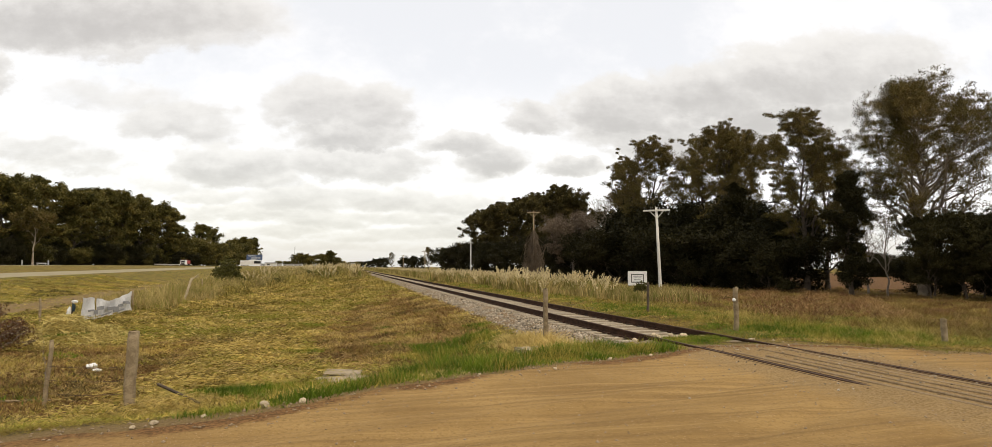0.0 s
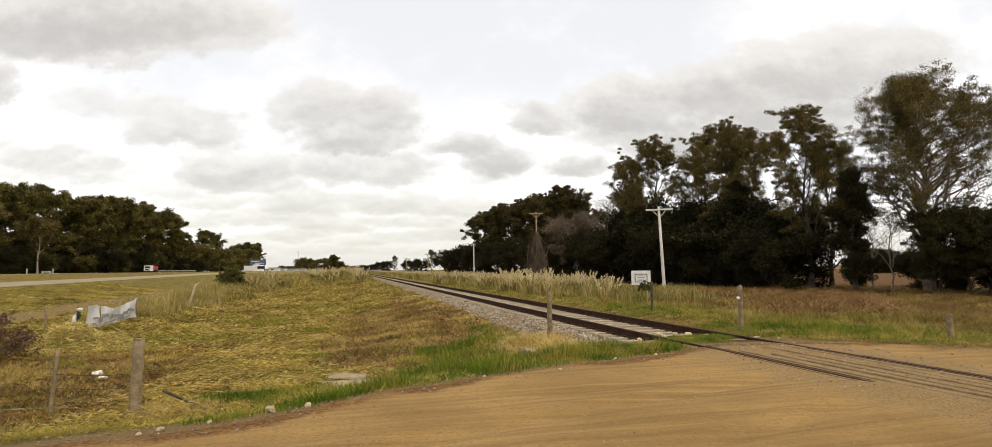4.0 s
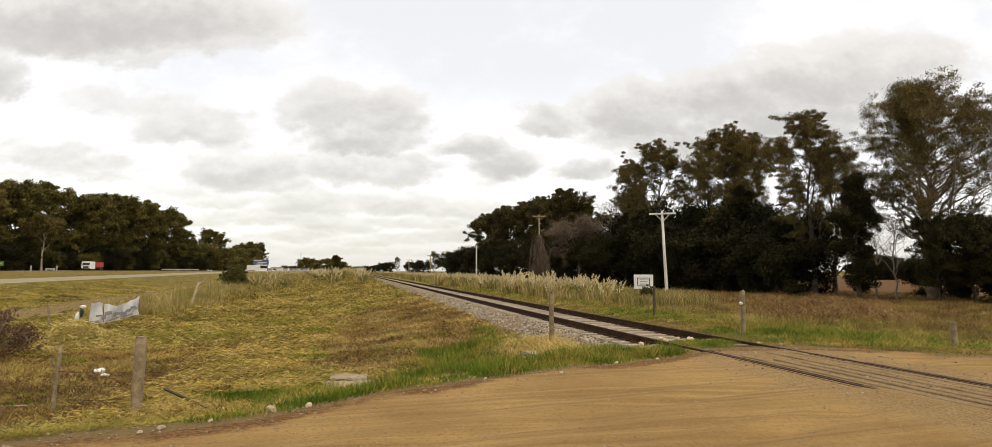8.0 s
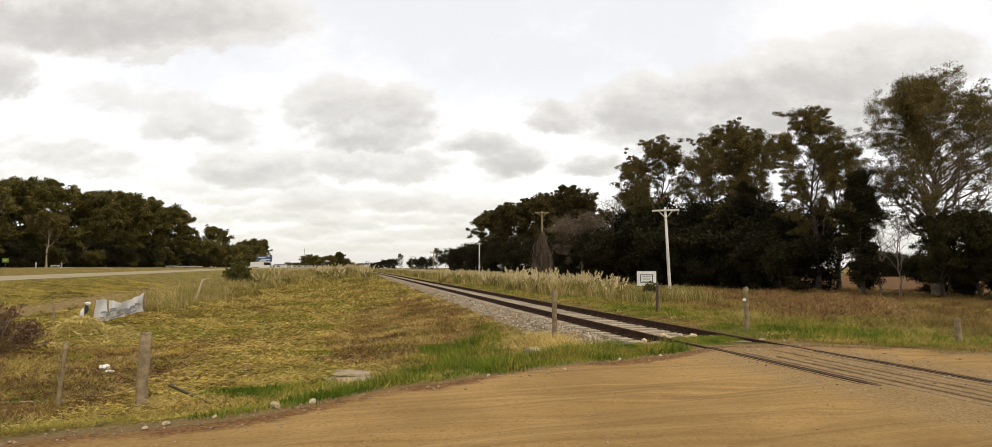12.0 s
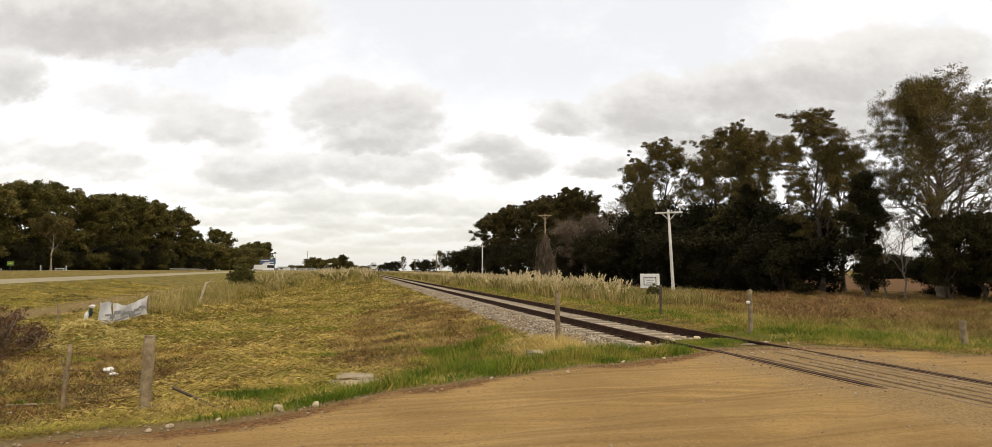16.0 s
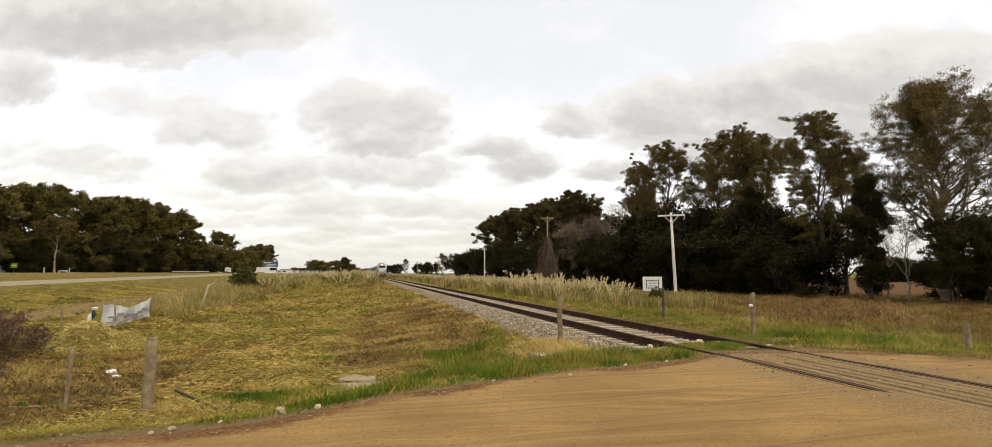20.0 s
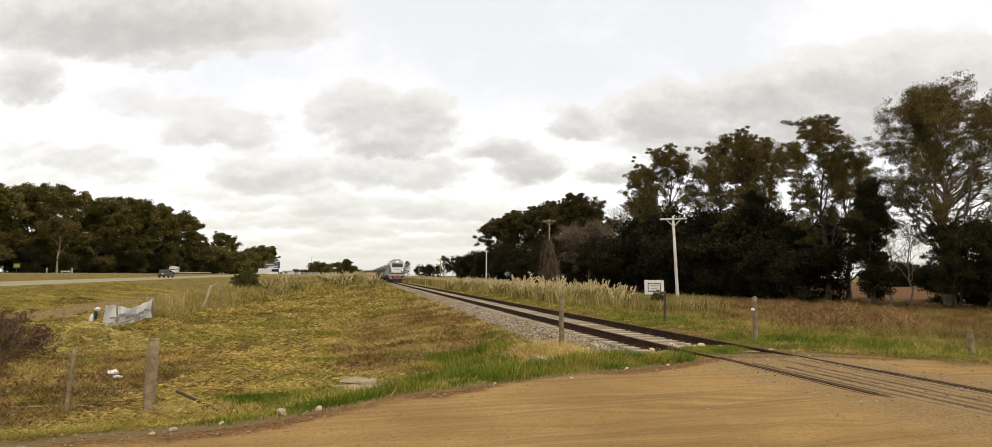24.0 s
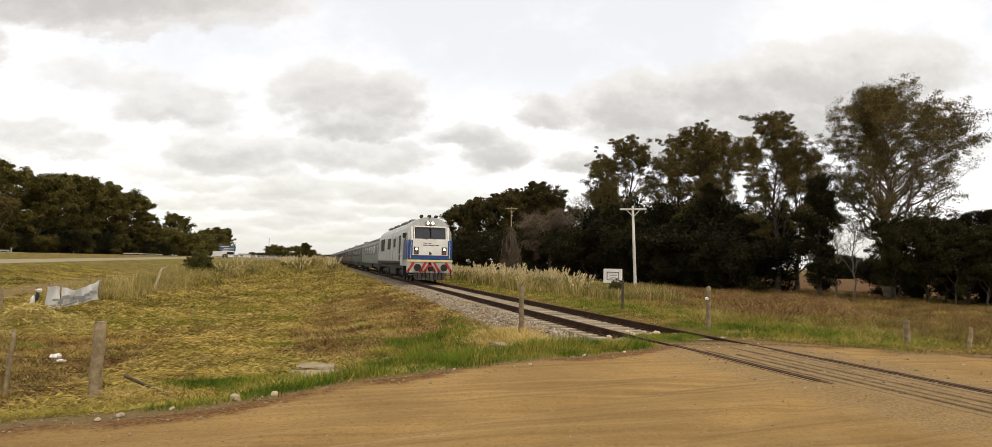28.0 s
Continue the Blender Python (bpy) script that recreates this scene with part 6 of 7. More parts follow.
def motorhome():
    ob = thing("motorhome", "white motorhome with a roof rack on the highway", "motorhome")
    part("body", side_profile([(0.0, 0.55), (0.0, 1.2), (0.75, 1.45), (1.1, 1.75), (0.6, 2.1), (0.7, 2.85), (1.1, 2.95), (7.0, 2.95), (7.05, 0.55)], 1.15), M_WHITE, ob, "white coachwork")
    part("windscreen", bx((0, 0.84, 1.75), (1.9, 0.1, 0.6), (-42, 0, 0), bev=0.02), M_GLASS, ob)
    for s in (-1, 1):
        for y, w, z in ((1.6, 0.8, 1.75), (3.3, 1.2, 2.1), (5.5, 1.3, 2.1)):
            part("window", bx((s * 1.15, y, z), (0.05, w, 0.6), bev=0.02), M_GLASS, ob)
        part("waist_band", bx((s * 1.155, 4.2, 1.15), (0.03, 5.4, 0.28)), M_CREAM, ob)
        for y in (1.2, 5.6):
            wheel(ob, s * 0.98, y, 0.38)
        part("headlight", bx((s * 0.85, -0.03, 0.95), (0.34, 0.06, 0.2), bev=0.02), M_PLASTIC, ob)
    part("bumper", bx((0, -0.06, 0.6), (2.1, 0.16, 0.25), bev=0.03), M_BLACK, ob)
    part("cab_grille", bx((0, -0.02, 0.95), (1.0, 0.05, 0.22), bev=0.02), M_BLACK, ob)
    bm = bx((0, 1.6, 3.12), (1.9, 1.8, 0.08))
    bx((0, 4.4, 3.08), (1.7, 1.4, 0.22), bev=0.03, bm=bm)
    bx((0, 0.5, 3.22), (1.9, 0.08, 0.2), bm=bm)
    part("roof_rack", bm, M_PLASTIC, ob, "loaded roof rack")
    return ob


def saloon():
    ob = thing("car", "dark grey hatchback car driving away on the highway", "car")
    part("body", side_profile([(0, 0.35), (0.02, 0.8), (0.25, 0.92), (1.0, 1.0), (3.1, 1.0), (4.0, 0.86), (4.25, 0.7), (4.25, 0.35)], 0.86), M_DARKCAR, ob, "dark grey body")
    part("cabin", side_profile([(0.2, 0.95), (0.62, 1.42), (1.0, 1.48), (2.3, 1.46), (3.25, 0.98)], 0.74), M_DARKCAR, ob)
    part("rear_window", bx((0, 0.40, 1.2), (1.25, 0.05, 0.42), (-42, 0, 0), bev=0.01), M_GLASS, ob)
    part("bumper", bx((0, -0.03, 0.5), (1.66, 0.12, 0.24), bev=0.04), M_GREYSTEEL, ob)
    part("plate", bx((0, -0.04, 0.75), (0.4, 0.02, 0.13)), M_PLASTIC, ob, "blank pale plate")
    for s in (-1, 1):
        part("tail_light", bx((s * 0.7, -0.0, 0.82), (0.26, 0.06, 0.16), bev=0.02), M_RED, ob, "red tail light")
        part("side_window", bx((s * 0.745, 1.7, 1.22), (0.03, 1.7, 0.34), bev=0.01), M_GLASS, ob)
        for y in (0.85, 3.4):
            wheel(ob, s * 0.76, y, 0.31, 0.2)
    return ob


LORRY, MOTORHOME, CAR = lorry(), motorhome(), saloon()

# ---- fences, poles, signs, litter ----
def fence_post(x, y, h, r, mat, label, tilt=(0, 0), top=0.0, sides=9):
    ob = thing("fence_post", label, "fence post", "fence posts", at=(x, y, float(ground_z(x, y))))
    ob.rotation_euler = (radians(tilt[0]), radians(tilt[1]), 0)
    q = np.random.default_rng(int(abs(x * 37 + y * 11)))
    path = [((q.normal(0, 0.006), q.normal(0, 0.006), z), r * k) for z, k in ((-0.25, 1.05), (0, 1.05), (h * 0.3, 1.0), (h * 0.6, 1.02), (h * 0.9, 0.97), (h, 0.9), (h + 0.01, 0.4))]
    V, F = tubes([path], sides)
    V += q.normal(0, r * 0.06, V.shape)
    part("post", fast("post", V, F, mat), None, ob)
    part("post_top", cyl((0, 0, h - 0.012), r * 0.9, 0.03, "z", sides), mat, ob)
    return ob


def wires(name, label, lines, r=0.004, sag=0.02):
    q = np.random.default_rng(4)
    paths = [list(zip(bend(q, a, b, 6, 0.003, sag), [r] * 7)) for a, b in lines]
    for p in paths:
        tagged(new(name, fast(name, *tubes([p], 4), M_WIRE)), label, "wire", "wires of the old fence")


def fences():
    g = lambda x, y: float(ground_z(x, y))
    fence_post(-3.59, 11.7, 1.33, 0.092, M_OLDWOOD, "thick grey weathered fence post at the road edge", (0, 1.0))
    fence_post(-5.03, 12.06, 1.17, 0.034, M_OLDWOOD, "thin wooden fence stake", (0, 3.0))
    fence_post(-13.2, 30.8, 0.95, 0.05, M_OLDWOOD, "thin wooden fence stake", (2, -2))
    fence_post(4.95, 14.05, 1.34, 0.062, M_OLDWOOD, "weathered wooden fence post beside the track", (0, 0.5))
    fence_post(10.42, 13.9, 1.16, 0.070, M_OLDWOOD, "round wooden fence post beside the crossing", (0, 0))
    fence_post(14.6, 11.45, 0.62, 0.07, M_OLDWOOD, "short wooden post at the road edge", (0, 1.5))
    fence_post(15.6, 10.6, 0.55, 0.045, M_OLDWOOD, "short leaning stake at the road edge", (0, 5))
    fence_post(11.1, 19.9, 1.1, 0.05, M_DARKWOOD, "dark wooden fence post in green grass", (0, 0.5))
    fence_post(15.4, 47.5, 1.35, 0.05, M_DARKWOOD, "dark fence post before the pampas grass")
    fence_post(-10.3, 43.0, 1.75, 0.075, M_PALEWOOD, "pale leaning fence post in tall grass", (0, 16))
    ob = thing("forked_branch", "pale forked branch caught on the leaning post", "branch")
    z = g(-9.85, 43.0)
    part("branch", fast("branch", *tubes([[((-9.86, 42.98, z + 1.55), 0.04), ((-9.6, 42.9, z + 1.72), 0.035), ((-9.35, 42.85, z + 1.95), 0.02)], [((-9.6, 42.9, z + 1.72), 0.03), ((-9.3, 42.9, z + 1.74), 0.015)]], 6), M_PALEWOOD), None, ob)
    fence_post(-11.05, 35.7, 1.1, 0.05, M_OLDWOOD, "grey post at the end of the banner", (0, 0))
    fence_post(-11.0, 30.0, 0.95, 0.05, M_OLDWOOD, "grey post behind the torn banner", (0, 0))
    for y in (52, 66, 82, 100):
        fence_post(-10.6 - 0.01 * y, y, 1.25, 0.05, M_OLDWOOD, "grey fence post in tall grass", (0, (y % 5) - 2))
    lines = []
    P = [(-13.2, 30.8), (-5.03, 12.06), (-3.59, 11.7)]
    for k in (0.25, 0.48, 0.72):
        for (a, b), (c, d) in zip(P, P[1:]):
            lines.append(((a, b, g(a, b) + k), (c, d, g(c, d) + k)))
    wires("fence_wire", "slack rusty fence wire between the stakes", lines)
    # a broken rail of the fence lies slanting against the post
    ob = thing("broken_fence_wood", "dark broken stick leaning on the grass by the post", "stick")
    part("stick", fast("stick", *tubes([[((-3.25, 12.05, -0.66), 0.026), ((-2.8, 11.8, -0.82), 0.026), ((-2.33, 11.5, -0.98), 0.02)]], 6), M_DARKWOOD), None, ob)
    ob = thing("dead_branch", "pale dead branch lying in the ditch grass", "branch")
    part("branch", fast("branch", *tubes([[((-6.3, 12.9, g(-6.3, 12.9) + 0.04), 0.02), ((-5.8, 12.8, g(-5.8, 12.8) + 0.06), 0.024), ((-5.2, 12.75, g(-5.2, 12.75) + 0.04), 0.014)]], 6), M_OLDWOOD), None, ob)


def utility_pole(x, y, h, mat, label, arm=1.9, lean=0.0, r=0.13):
    ob = thing("utility_pole", label, "utility pole", "poles along the track", at=(x, y, float(ground_z(x, y))))
    ob.rotation_euler = (0, radians(lean), radians(-18))
    part("shaft", fast("shaft", *tubes([[((0, 0, -0.5), r), ((0, 0, h * 0.5), r * 0.85), ((0, 0, h), r * 0.65), ((0, 0, h + 0.01), r * 0.2)]], 10), mat, True), None, ob)
    part("crossarm", bx((0, -0.1, h - 0.22), (arm, 0.1, 0.12), bev=0.015), mat, ob)
    for s in (-1, 1):
        if arm > 1.5:
            part("brace", bx((s * 0.3, -0.1, h - 0.5), (0.05, 0.04, 0.78), (0, s * 43, 0)), mat, ob)
        for k in (0.45, 0.92):
            bm = cyl((s * arm / 2 * k, -0.1, h - 0.08), 0.02, 0.16, "z", 8)
            cyl((s * arm / 2 * k, -0.1, h + 0.03), 0.045, 0.09, "z", 10, 0.03, bm=bm)
            part("insulator", bm, M_GREYSTEEL, ob)
    return ob


def poles():
    utility_pole(23.0, 39.3, 6.75, M_POLE, "white concrete pole with a crossarm before the wood", 2.0, -2.0)
    utility_pole(23.0, 69.5, 9.2, M_OLDWOOD, "old wooden pole with crossarm overgrown with dry vine", 1.7, 0, 0.12)
    utility_pole(23.0, 107, 6.8, M_POLE, "white concrete pole beside the track", 0.9, 0)
    utility_pole(23.0, 171, 6.8, M_OLDWOOD, "distant pole beside the track", 2.0, 0, 0.16)
    utility_pole(23.0, 236, 6.8, M_OLDWOOD, "distant pole beside the track", 2.0, 0, 0.16)
    # dry vine that hangs as a cone round the old pole
    ob = thing("dry_vine", "cone of dry brown vine hanging on the old pole", "vine", at=(23.0, 69.5, float(ground_z(23, 69.5))))
    q = np.random.default_rng(6)
    paths = []
    for i in range(420):
        a, k = q.uniform(0, 2 * math.pi), q.uniform(0.15, 1) ** 0.6
        z1 = q.uniform(3.2, 6.8)
        r1 = 1.7 * k * q.uniform(0.6, 1.1)
        paths.append(list(zip(bend(q, (0.1 * math.cos(a), 0.1 * math.sin(a), z1), (r1 * math.cos(a), r1 * math.sin(a), q.uniform(0, 1.8)), 4, 0.085, -0.03), (0.035, 0.03, 0.028, 0.022, 0.015))))
    part("tangle", fast("tangle", *tubes(paths, 3), M_DRYTWIG), None, ob)


M_POLE = surf("pale_pole", (0.66, 0.63, 0.56), (0.5, 0.47, 0.41), 0.85, 1.5, 30, 0.3, 0.006)


def board(x, y, w, h, z, rz):
    ob = thing("notice_board", "faded white board with a grey frame among the tall grass", "sign", at=(x, y, float(ground_z(x, y))), rz=rz)
    part("panel", bx((0, 0, z), (w, 0.05, h), bev=0.01), M_WHITE, ob)
    for s in (-1, 1):
        part("leg", bx((s * w * 0.42, 0.06, z / 2 - 0.1), (0.09, 0.07, z + h * 0.8), bev=0.01), M_GREYSTEEL, ob)
    bm = bmesh.new()
    for zz in (z + h * 0.26, z - h * 0.28):
        bx((0, -0.03, zz), (w * 0.66, 0.02, 0.06), bm=bm)
    for s in (-1, 1):
        bx((s * w * 0.31, -0.03, z), (0.06, 0.02, h * 0.55), bm=bm)
    part("inner_frame", bm, M_GREYSTEEL, ob)
    bm = bmesh.new()
    for k in range(4):
        bx((0.02 * (k % 2), -0.03, z + h * 0.14 - 0.13 * k), (w * (0.45 - 0.06 * (k % 3)), 0.012, 0.05), bm=bm)
    part("print", bm, M_BANNERINK, ob, "grey bars of faded writing")


def banner():
    """A torn white banner along the fence, sagging between its posts."""
    ob = thing("banner", "torn faded white banner sagging on the old fence", "banner")
    q = np.random.default_rng(12)
    n, k = 44, 12
    f = np.linspace(0, 1, n)
    X = -10.72 - 0.33 * f
    Y = 28.5 + 7.1 * f
    G = ground_z(X, Y)
    tall = 1.06 + 0.04 * np.sin(f * 9)
    drop = 0.16 * np.sin(np.pi * np.clip((f - 0.17) / 0.8, 0, 1)) ** 0.7 + 0.02 * np.sin(f * 31) * (f > 0.2)
    V = []
    for j in range(k + 1):
        v = j / k
        top = G + tall - drop
        bot = G + 0.10 + 0.06 * np.sin(f * 17)
        fold = 0.03 * np.sin(f * 40 + 3 * v) + 0.03 * np.sin(f * 13 - 5 * v)
        V.append(np.c_[X + fold, Y, bot + (top - bot) * v])
    V = np.concatenate(V)
    i = (np.arange(k)[:, None] * n + np.arange(n - 1)).ravel()
    F = np.stack([i, i + 1, i + n + 1, i + n], 1)[~np.isin(i % n, (10,))]
    V = np.concatenate([V, V + [-0.012, 0, 0]])
    F = np.concatenate([F, F[:, ::-1] + n * (k + 1)])
    part("cloth", fast("cloth", V, F, M_BANNER, True), None, ob)
    bm = bmesh.new()
    for y, z, l, h in ((29.9, 0.40, 0.5, 0.2), (32.7, 0.36, 0.9, 0.22), (34.2, 0.62, 0.9, 0.12), (29.3, 0.52, 0.7, 0.08), (30.5, 0.55, 0.9, 0.16), (32.0, 0.5, 1.1, 0.15), (33.4, 0.52, 0.8, 0.14), (34.6, 0.55, 0.6, 0.10), (31.3, 0.28, 1.4, 0.07), (33.4, 0.28, 1.2, 0.07), (29.1, 0.3, 0.5, 0.06)):
        x = -10.72 - 0.33 * (y - 28.5) / 7.1
        bx((x + 0.105, y, float(ground_z(x, y)) + z), (0.012, l, h), (q.uniform(-3, 3), 0, 2.7), bm=bm)
    part("print", bm, M_BANNERINK, ob, "grey bars of faded lettering")


def litter():
    # a plastic bag and a bottle crate piece tied to a stake beside the banner
    x, y = -11.15, 28.7
    z = float(ground_z(x, y))
    ob = thing("tied_plastic_bag", "white and teal plastic bags tied to a stake", "plastic bag", at=(x, y, z))

    def lump(c, s, seed):
        bm = bmesh.new()
        bmesh.ops.create_icosphere(bm, subdivisions=3, radius=1)
        p = np.random.default_rng(seed).uniform(0, 9, 3)
        for v in bm.verts:
            w = noise.noise(Vector(v.co) * 1.6 + Vector(p)) * 0.45 + noise.noise(Vector(v.co) * 4 + Vector(p)) * 0.2
            v.co = Vector(c) + Vector((v.co.x * s[0], v.co.y * s[1], v.co.z * s[2])) * (1 + w)
        return bm
    part("stake", fast("stake", *tubes([[((0, 0, -0.2), 0.025), ((0.01, 0, 0.6), 0.025), ((0.03, 0, 1.05), 0.02)]], 6), M_DARKWOOD), None, ob)
    part("upper_bag", lump((0.10, -0.03, 0.92), (0.12, 0.05, 0.07), 1), M_PLASTIC, ob, "white bag", True)
    part("lower_bag", lump((-0.09, -0.04, 0.45), (0.08, 0.07, 0.24), 2), M_PLASTIC, ob, "white bag hanging low", True)
    part("teal_bag", lump((0.06, 0.0, 0.66), (0.07, 0.06, 0.17), 3), M_TEAL, ob, "dark teal bag", True)
    part("tail", lump((0.02, 0.0, 0.14), (0.06, 0.05, 0.14), 4), M_TEAL, ob, "", True)
    for (x, y, s, lab, m) in ((-5.97, 16.65, (0.13, 0.11, 0.07), "crumpled white plastic bag in the grass", M_PLASTIC), (-5.75, 16.3, (0.10, 0.09, 0.05), "torn piece of white plastic in the grass", M_PLASTIC), (-5.9, 12.2, (0.045, 0.03, 0.03), "scrap of white litter in the ditch", M_PLASTIC), (24.5, 31.5, (0.09, 0.08, 0.06), "white litter among the field weeds", M_PLASTIC), (26.4, 30.5, (0.08, 0.07, 0.05), "white litter among the field weeds", M_PLASTIC), (10.3, 13.8, (0.05, 0.04, 0.04), "white insulator knob tied to the post", M_PLASTIC)):
        o = tagged(new("litter", None), lab, "litter")
        zz = 0.85 if abs(x - 10.3) < 0.01 else s[2] * 0.7
        o.location = (x, y, float(ground_z(x, y)) + zz)
        part("scrap", lump((0, 0, 0), s, int(abs(x * 10))), m, o, "", True)


def slabs():
    for i, (x, y, sx, sy, rz, tilt, lab) in enumerate(((0.12, 12.35, 1.05, 0.62, 22, 9, "broken concrete slab at the ditch head"), (0.02, 13.25, 0.75, 0.5, -8, 5, "flat concrete slab sunk in the grass"), (4.19, 12.58, 0.8, 0.45, 20, 3, "pale flat stone by the track verge"))):
        ob = thing("concrete_slab", lab, "concrete slab", at=(x, y, float(ground_z(x, y)) + 0.06), rz=rz)
        ob.rotation_euler = (radians(tilt), radians(3), radians(rz))
        bm = bx((0, 0, 0), (sx, sy, 0.13), bev=0.02)
        bmesh.ops.subdivide_edges(bm, edges=bm.edges[:], cuts=2)
        q = random.Random(i)
        for v in bm.verts:
            v.co += Vector((q.uniform(-0.04, 0.04), q.uniform(-0.04, 0.04), q.uniform(-0.012, 0.012)))
        part("slab", bm, M_CONCRETE, ob)
    stones = [(-0.80, 6.95, 0.075), (-0.42, 7.05, 0.055), (1.9, 8.2, 0.03), (3.1, 8.35, 0.045), (4.15, 9.55, 0.09), (4.3, 9.0, 0.05), (-1.75, 6.42, 0.05), (-1.9, 6.3, 0.04), (-1.35, 6.6, 0.035), (5.2, 9.25, 0.04),
              (6.72, 11.9, 0.16), (6.98, 12.1, 0.18), (7.3, 11.85, 0.16), (7.62, 12.05, 0.19), (7.95, 11.8, 0.15), (6.2, 11.7, 0.14), (7.1, 12.5, 0.15), (7.5, 12.4, 0.14), (5.5, 11.2, 0.10), (5.2, 11.6, 0.08), (8.6, 11.0, 0.09), (8.9, 11.3, 0.08), (9.1, 10.9, 0.06)]
    base = []
    for k in range(4):
        bm = bmesh.new()
        bmesh.ops.create_icosphere(bm, subdivisions=2, radius=1)
        for v in bm.verts:
            v.co *= 1 + 0.5 * noise.noise(v.co * 1.3 + Vector((k * 3.1, 0, 0)))
            v.co.z *= 0.65
        me = bpy.data.meshes.new("stone")
        bm.to_mesh(me)
        bm.free()
        me.materials.append(M_PALESTONE)
        base.append(me)
    q = random.Random(2)
    for i, (x, y, s) in enumerate(stones):
        o = tagged(new("stone", base[i % 4]), "pale stone lying at the road edge" if y < 9.8 else "pale stone at the end of the ballast", "stone", "loose stones")
        z = max(float(ground_z(x, y)), float(road_z(x, y)) if y < 9.3 else -9)
        if abs(x - TRACK) < 1.3 and y > 11:
            z = -0.13
        o.matrix_basis = pose(x, y, z + s * 0.3, q.uniform(-20, 20), q.uniform(-20, 20), q.uniform(0, 360)) @ Matrix.Diagonal((s * 0.8, s * 0.7, s * 0.7, 1)) @ Matrix.Scale(0.6 if y > 9.8 else 1.0, 4)


def roadside():
    g = lambda x, y: float(ground_z(x, y))
    # highway furniture
    ob = thing("road_sign", "small green road sign on a post", "road sign", at=(-87, 176, g(-87, 176)))
    part("plate", bx((0, 0, 2.0), (1.5, 0.06, 1.1), bev=0.02), M_GREENSIGN, ob)
    part("legend", bx((0, -0.035, 2.05), (0.8, 0.012, 0.25)), M_YELLOW, ob, "pale bar of writing")
    part("post", bx((0, 0.06, 0.9), (0.12, 0.1, 1.9)), M_GREYSTEEL, ob)
    for x, y in ((-87, 191), (-87, 206)):
        ob = thing("marker_post", "white roadside marker post", "post", "marker posts", at=(x, y, g(x, y)))
        part("post", bx((0, 0, 0.75), (0.32, 0.2, 1.6), bev=0.03), M_WHITE, ob)
    ob = thing("roadside_bench", "low white roadside rail", "rail", at=(-87, 202, g(-87, 202)))
    part("beam", bx((0, 0, 0.6), (2.6, 0.15, 0.35), bev=0.03), M_WHITE, ob)
    for s in (-1, 1):
        part("post", bx((s * 1.0, 0, 0.3), (0.2, 0.15, 0.7)), M_WHITE, ob)
    ob = thing("guard_rail", "pale steel guard rail beside the highway", "guard rail", at=(-86, 340, g(-86, 340)))
    part("beam", bx((0, 0, 0.7), (0.1, 70, 0.35), bev=0.02), M_POLE, ob)
    for i in range(18):
        part("post", bx((0, -34 + 4 * i, 0.3), (0.14, 0.14, 0.8)), M_GREYSTEEL, ob)
    ob = thing("warning_sign", "yellow diamond warning sign beside the road", "road sign", at=(-29.5, 170, g(-29.5, 170)))
    part("plate", bx((0, 0, 1.6), (0.6, 0.05, 0.6), (0, 45, 0), bev=0.02), M_YELLOW, ob)
    part("post", bx((0, 0.05, 0.6), (0.09, 0.07, 1.6)), M_GREYSTEEL, ob)
    # advertising boards and buildings in the distance
    ob = thing("billboard", "blue and white billboard beside the highway", "billboard", at=(-70, 505, g(-70, 505)))
    part("upper_panel", bx((0, 0, 6.9), (12, 0.4, 4.2), bev=0.05), M_BLUEDULL, ob, "blue panel")
    part("lower_panel", bx((-3, -0.3, 2.4), (15, 0.4, 4.0), bev=0.05), M_WHITE, ob, "white lower panel")
    bm = bmesh.new()
    for i, (x, z, w) in enumerate(((-2, 8.0, 6), (1, 6.4, 7), (-1, 5.4, 5))):
        bx((x, -0.22, z), (w, 0.06, 0.5), bm=bm)
    part("print", bm, M_WHITE, ob, "pale bars of writing")
    part("dark_panel", bx((2.2, -0.35, 3.0), (5, 0.4, 2.2)), M_BLACK, ob)
    for s in (-1, 1):
        part("leg", bx((s * 5, 0.4, 3.2), (0.5, 0.4, 6.6)), M_GREYSTEEL, ob)
    for i, (x, y, w, h) in enumerate(((-58, 512, 8, 2.6), (-75, 700, 14, 2.4), (-66, 760, 12, 2.4), (-62, 830, 16, 2.6), (-90, 760, 14, 2.6))):
        ob = thing("roadside_building", "low pale roadside building with a flat roof", "building", "low buildings in the distance", at=(x, y, g(x, y)))
        part("wall", bx((0, 0, h / 2), (w, 9, h), bev=0.05), M_WALLFAR if i else M_WHITE, ob)
        part("roof", bx((0, 0, h + 0.2), (w + 1, 10, 0.5), bev=0.05), M_ROOFFAR, ob)
        for k in range(int(w / 5)):
            part("window", bx((-w / 2 + 2.5 + 5 * k, -4.52, h * 0.5), (2.2, 0.1, h * 0.36)), M_GLASS, ob)
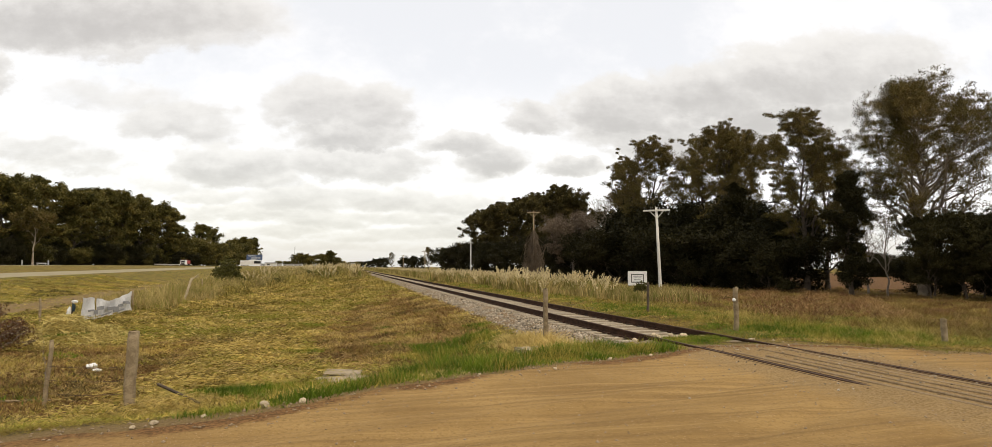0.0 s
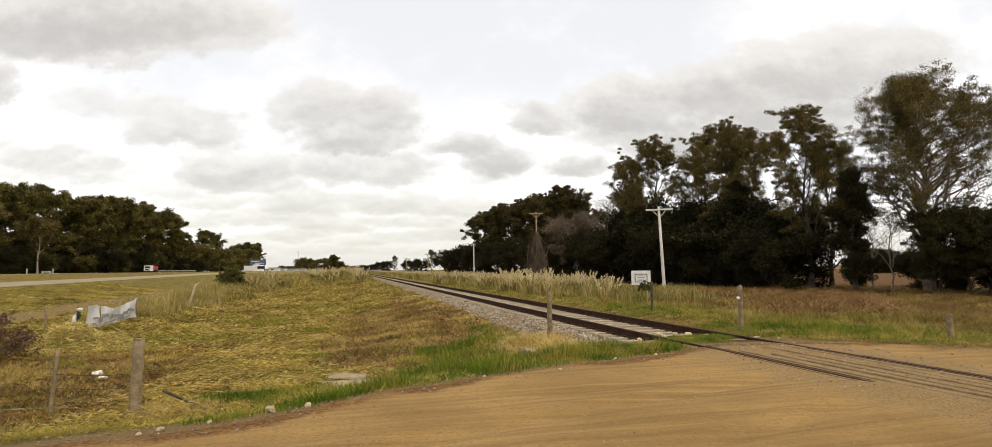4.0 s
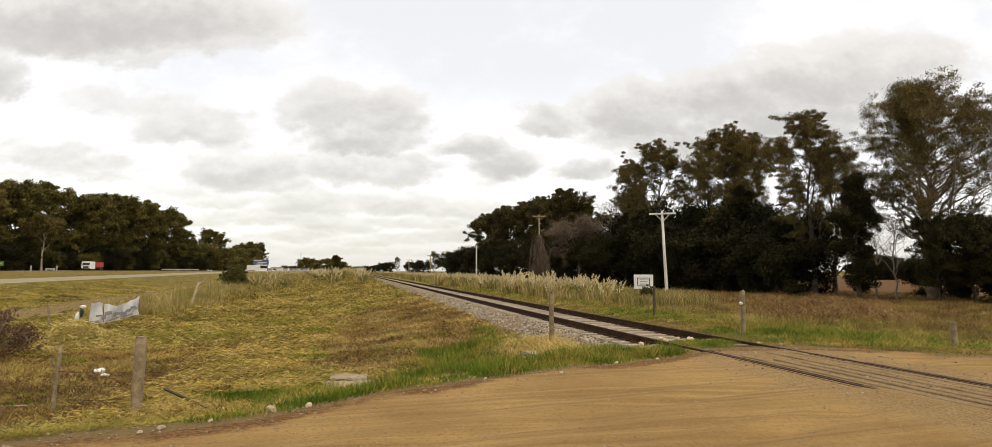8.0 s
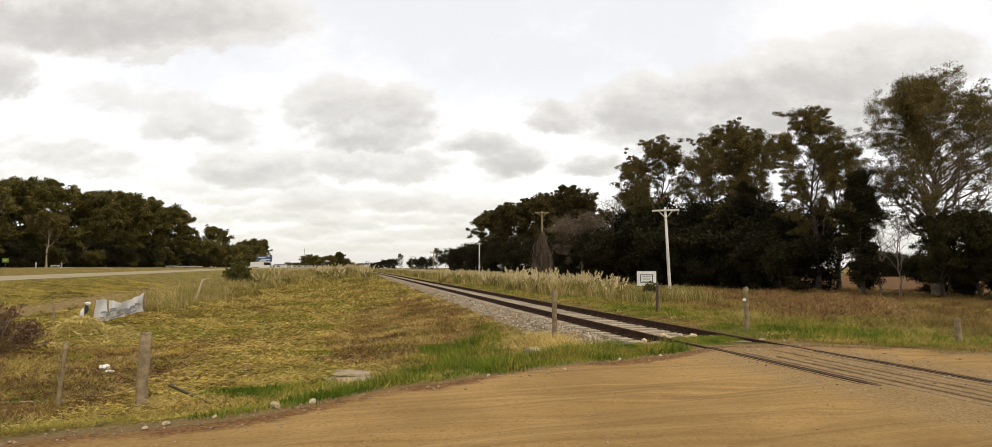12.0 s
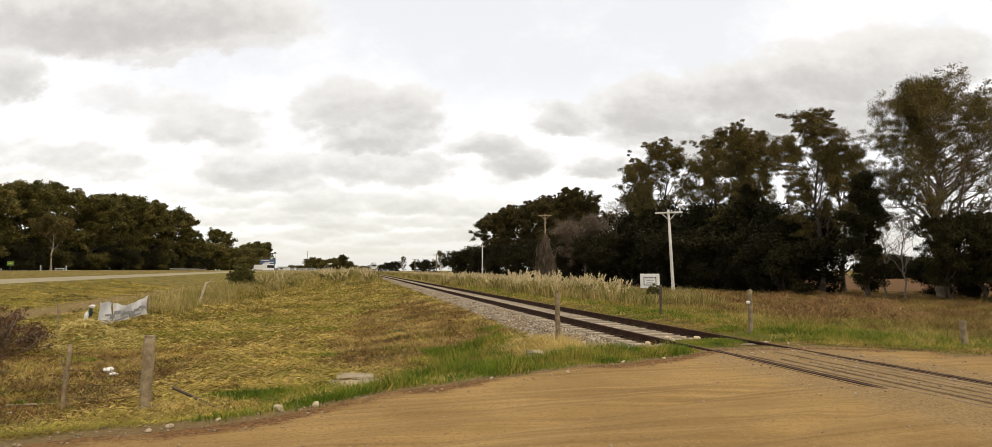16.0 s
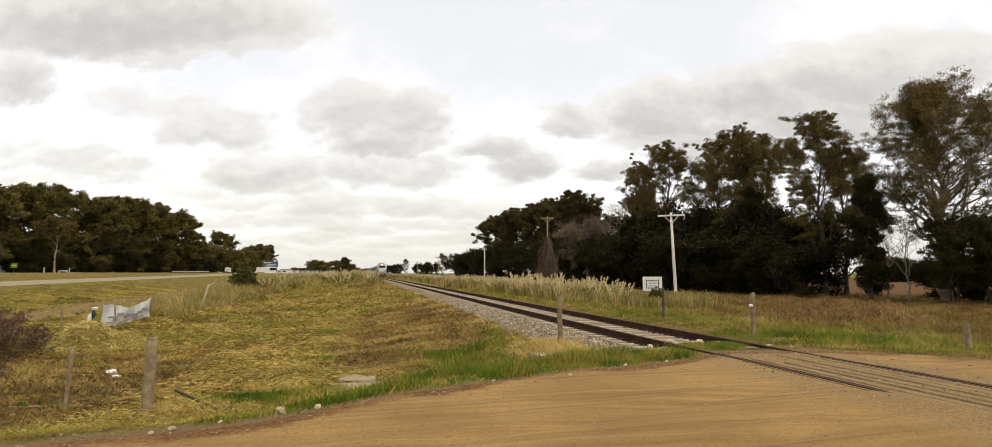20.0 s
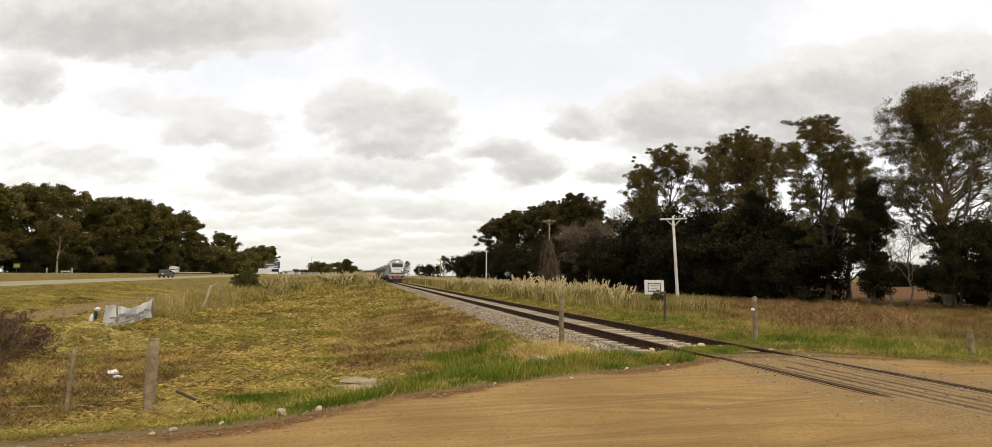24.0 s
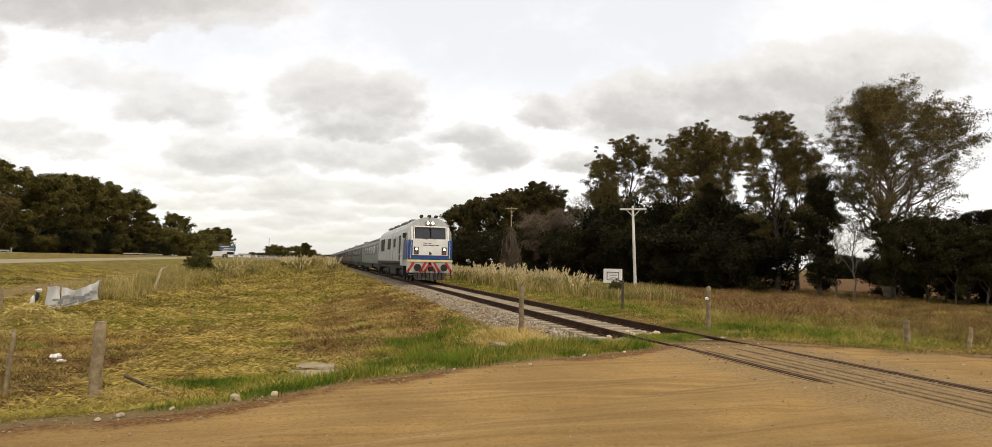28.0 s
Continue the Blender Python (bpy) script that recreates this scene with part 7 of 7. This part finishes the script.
    ob = thing("house", "white house with a pale roof among far trees", "house", at=(-49, 1060, g(-49, 1060)))
    part("wall", bx((0, 0, 5), (18, 10, 10)), M_WALLFAR, ob)
    part("roof", prism([(-10, 10), (10, 10), (7, 12.6), (-7, 12.6)], -6, 6), M_WHITE, ob)
    for k in range(4):
        part("window", bx((-6 + 4 * k, -5.05, 6.6), (2.4, 0.1, 3)), M_GLASS, ob)
    ob = thing("mast", "thin radio mast in the distance", "mast", at=(-70, 900, g(-70, 900)))
    part("shaft", bx((0, 0, 14), (0.5, 0.5, 28)), M_GREYSTEEL, ob)


M_BLUEDULL = surf("dull_blue_panel", (0.09, 0.13, 0.22), (0.06, 0.09, 0.16), 0.6, 0.5, 6, 0.0)
fences()
poles()
board(22.8, 42.5, 1.5, 1.15, 1.4, -22)
banner()
litter()
slabs()
roadside()


# ---- what moves ----
def train_y(t):
    """Distance of the locomotive's face along the track: it comes on a little faster as it nears."""
    k = 28.0 - t
    return 40.14 + 21.28 * k - 0.289 * k * k if k < 10 else 224.04 + 15.5 * (k - 10)


def motions():
    times = [0.0, 6.0, 12.0, 16.0, 18.0, 19.0, 20.0, 21.0, 22.0, 23.0, 24.0, 25.0, 26.0, 27.0, 28.0]
    walk(LOCO, [(t, pose(TRACK, train_y(t), 0)) for t in times])
    for i, c in enumerate(COACHES):
        walk(c, [(t, pose(TRACK, train_y(t) + 20.7 + 25.2 * i, 0)) for t in times])
    # highway traffic: two towards the crossing on the far side, one away on the near side
    z = lambda x, y: float(ground_z(x, y)) + 0.06
    drive = lambda x, y0, v: [(t, pose(x, y0 + v * t, z(x, y0 + v * t))) for t in range(0, 29, 2)]
    walk(LORRY, drive(-79.5, 328.5, -15.15))
    walk(MOTORHOME, drive(-79.5, 957.0, -28.3))
    walk(CAR, drive(-36.0, -670.4, 32.96))
    # the cloud layer drifts slowly over
    walk(BACKDROP, [(t, pose(2.314 * (t - 17.0), -1.704 * (t - 17.0), 0, 0, 0, -13.47)) for t in (0.0, 14.0, 28.0)])


motions()
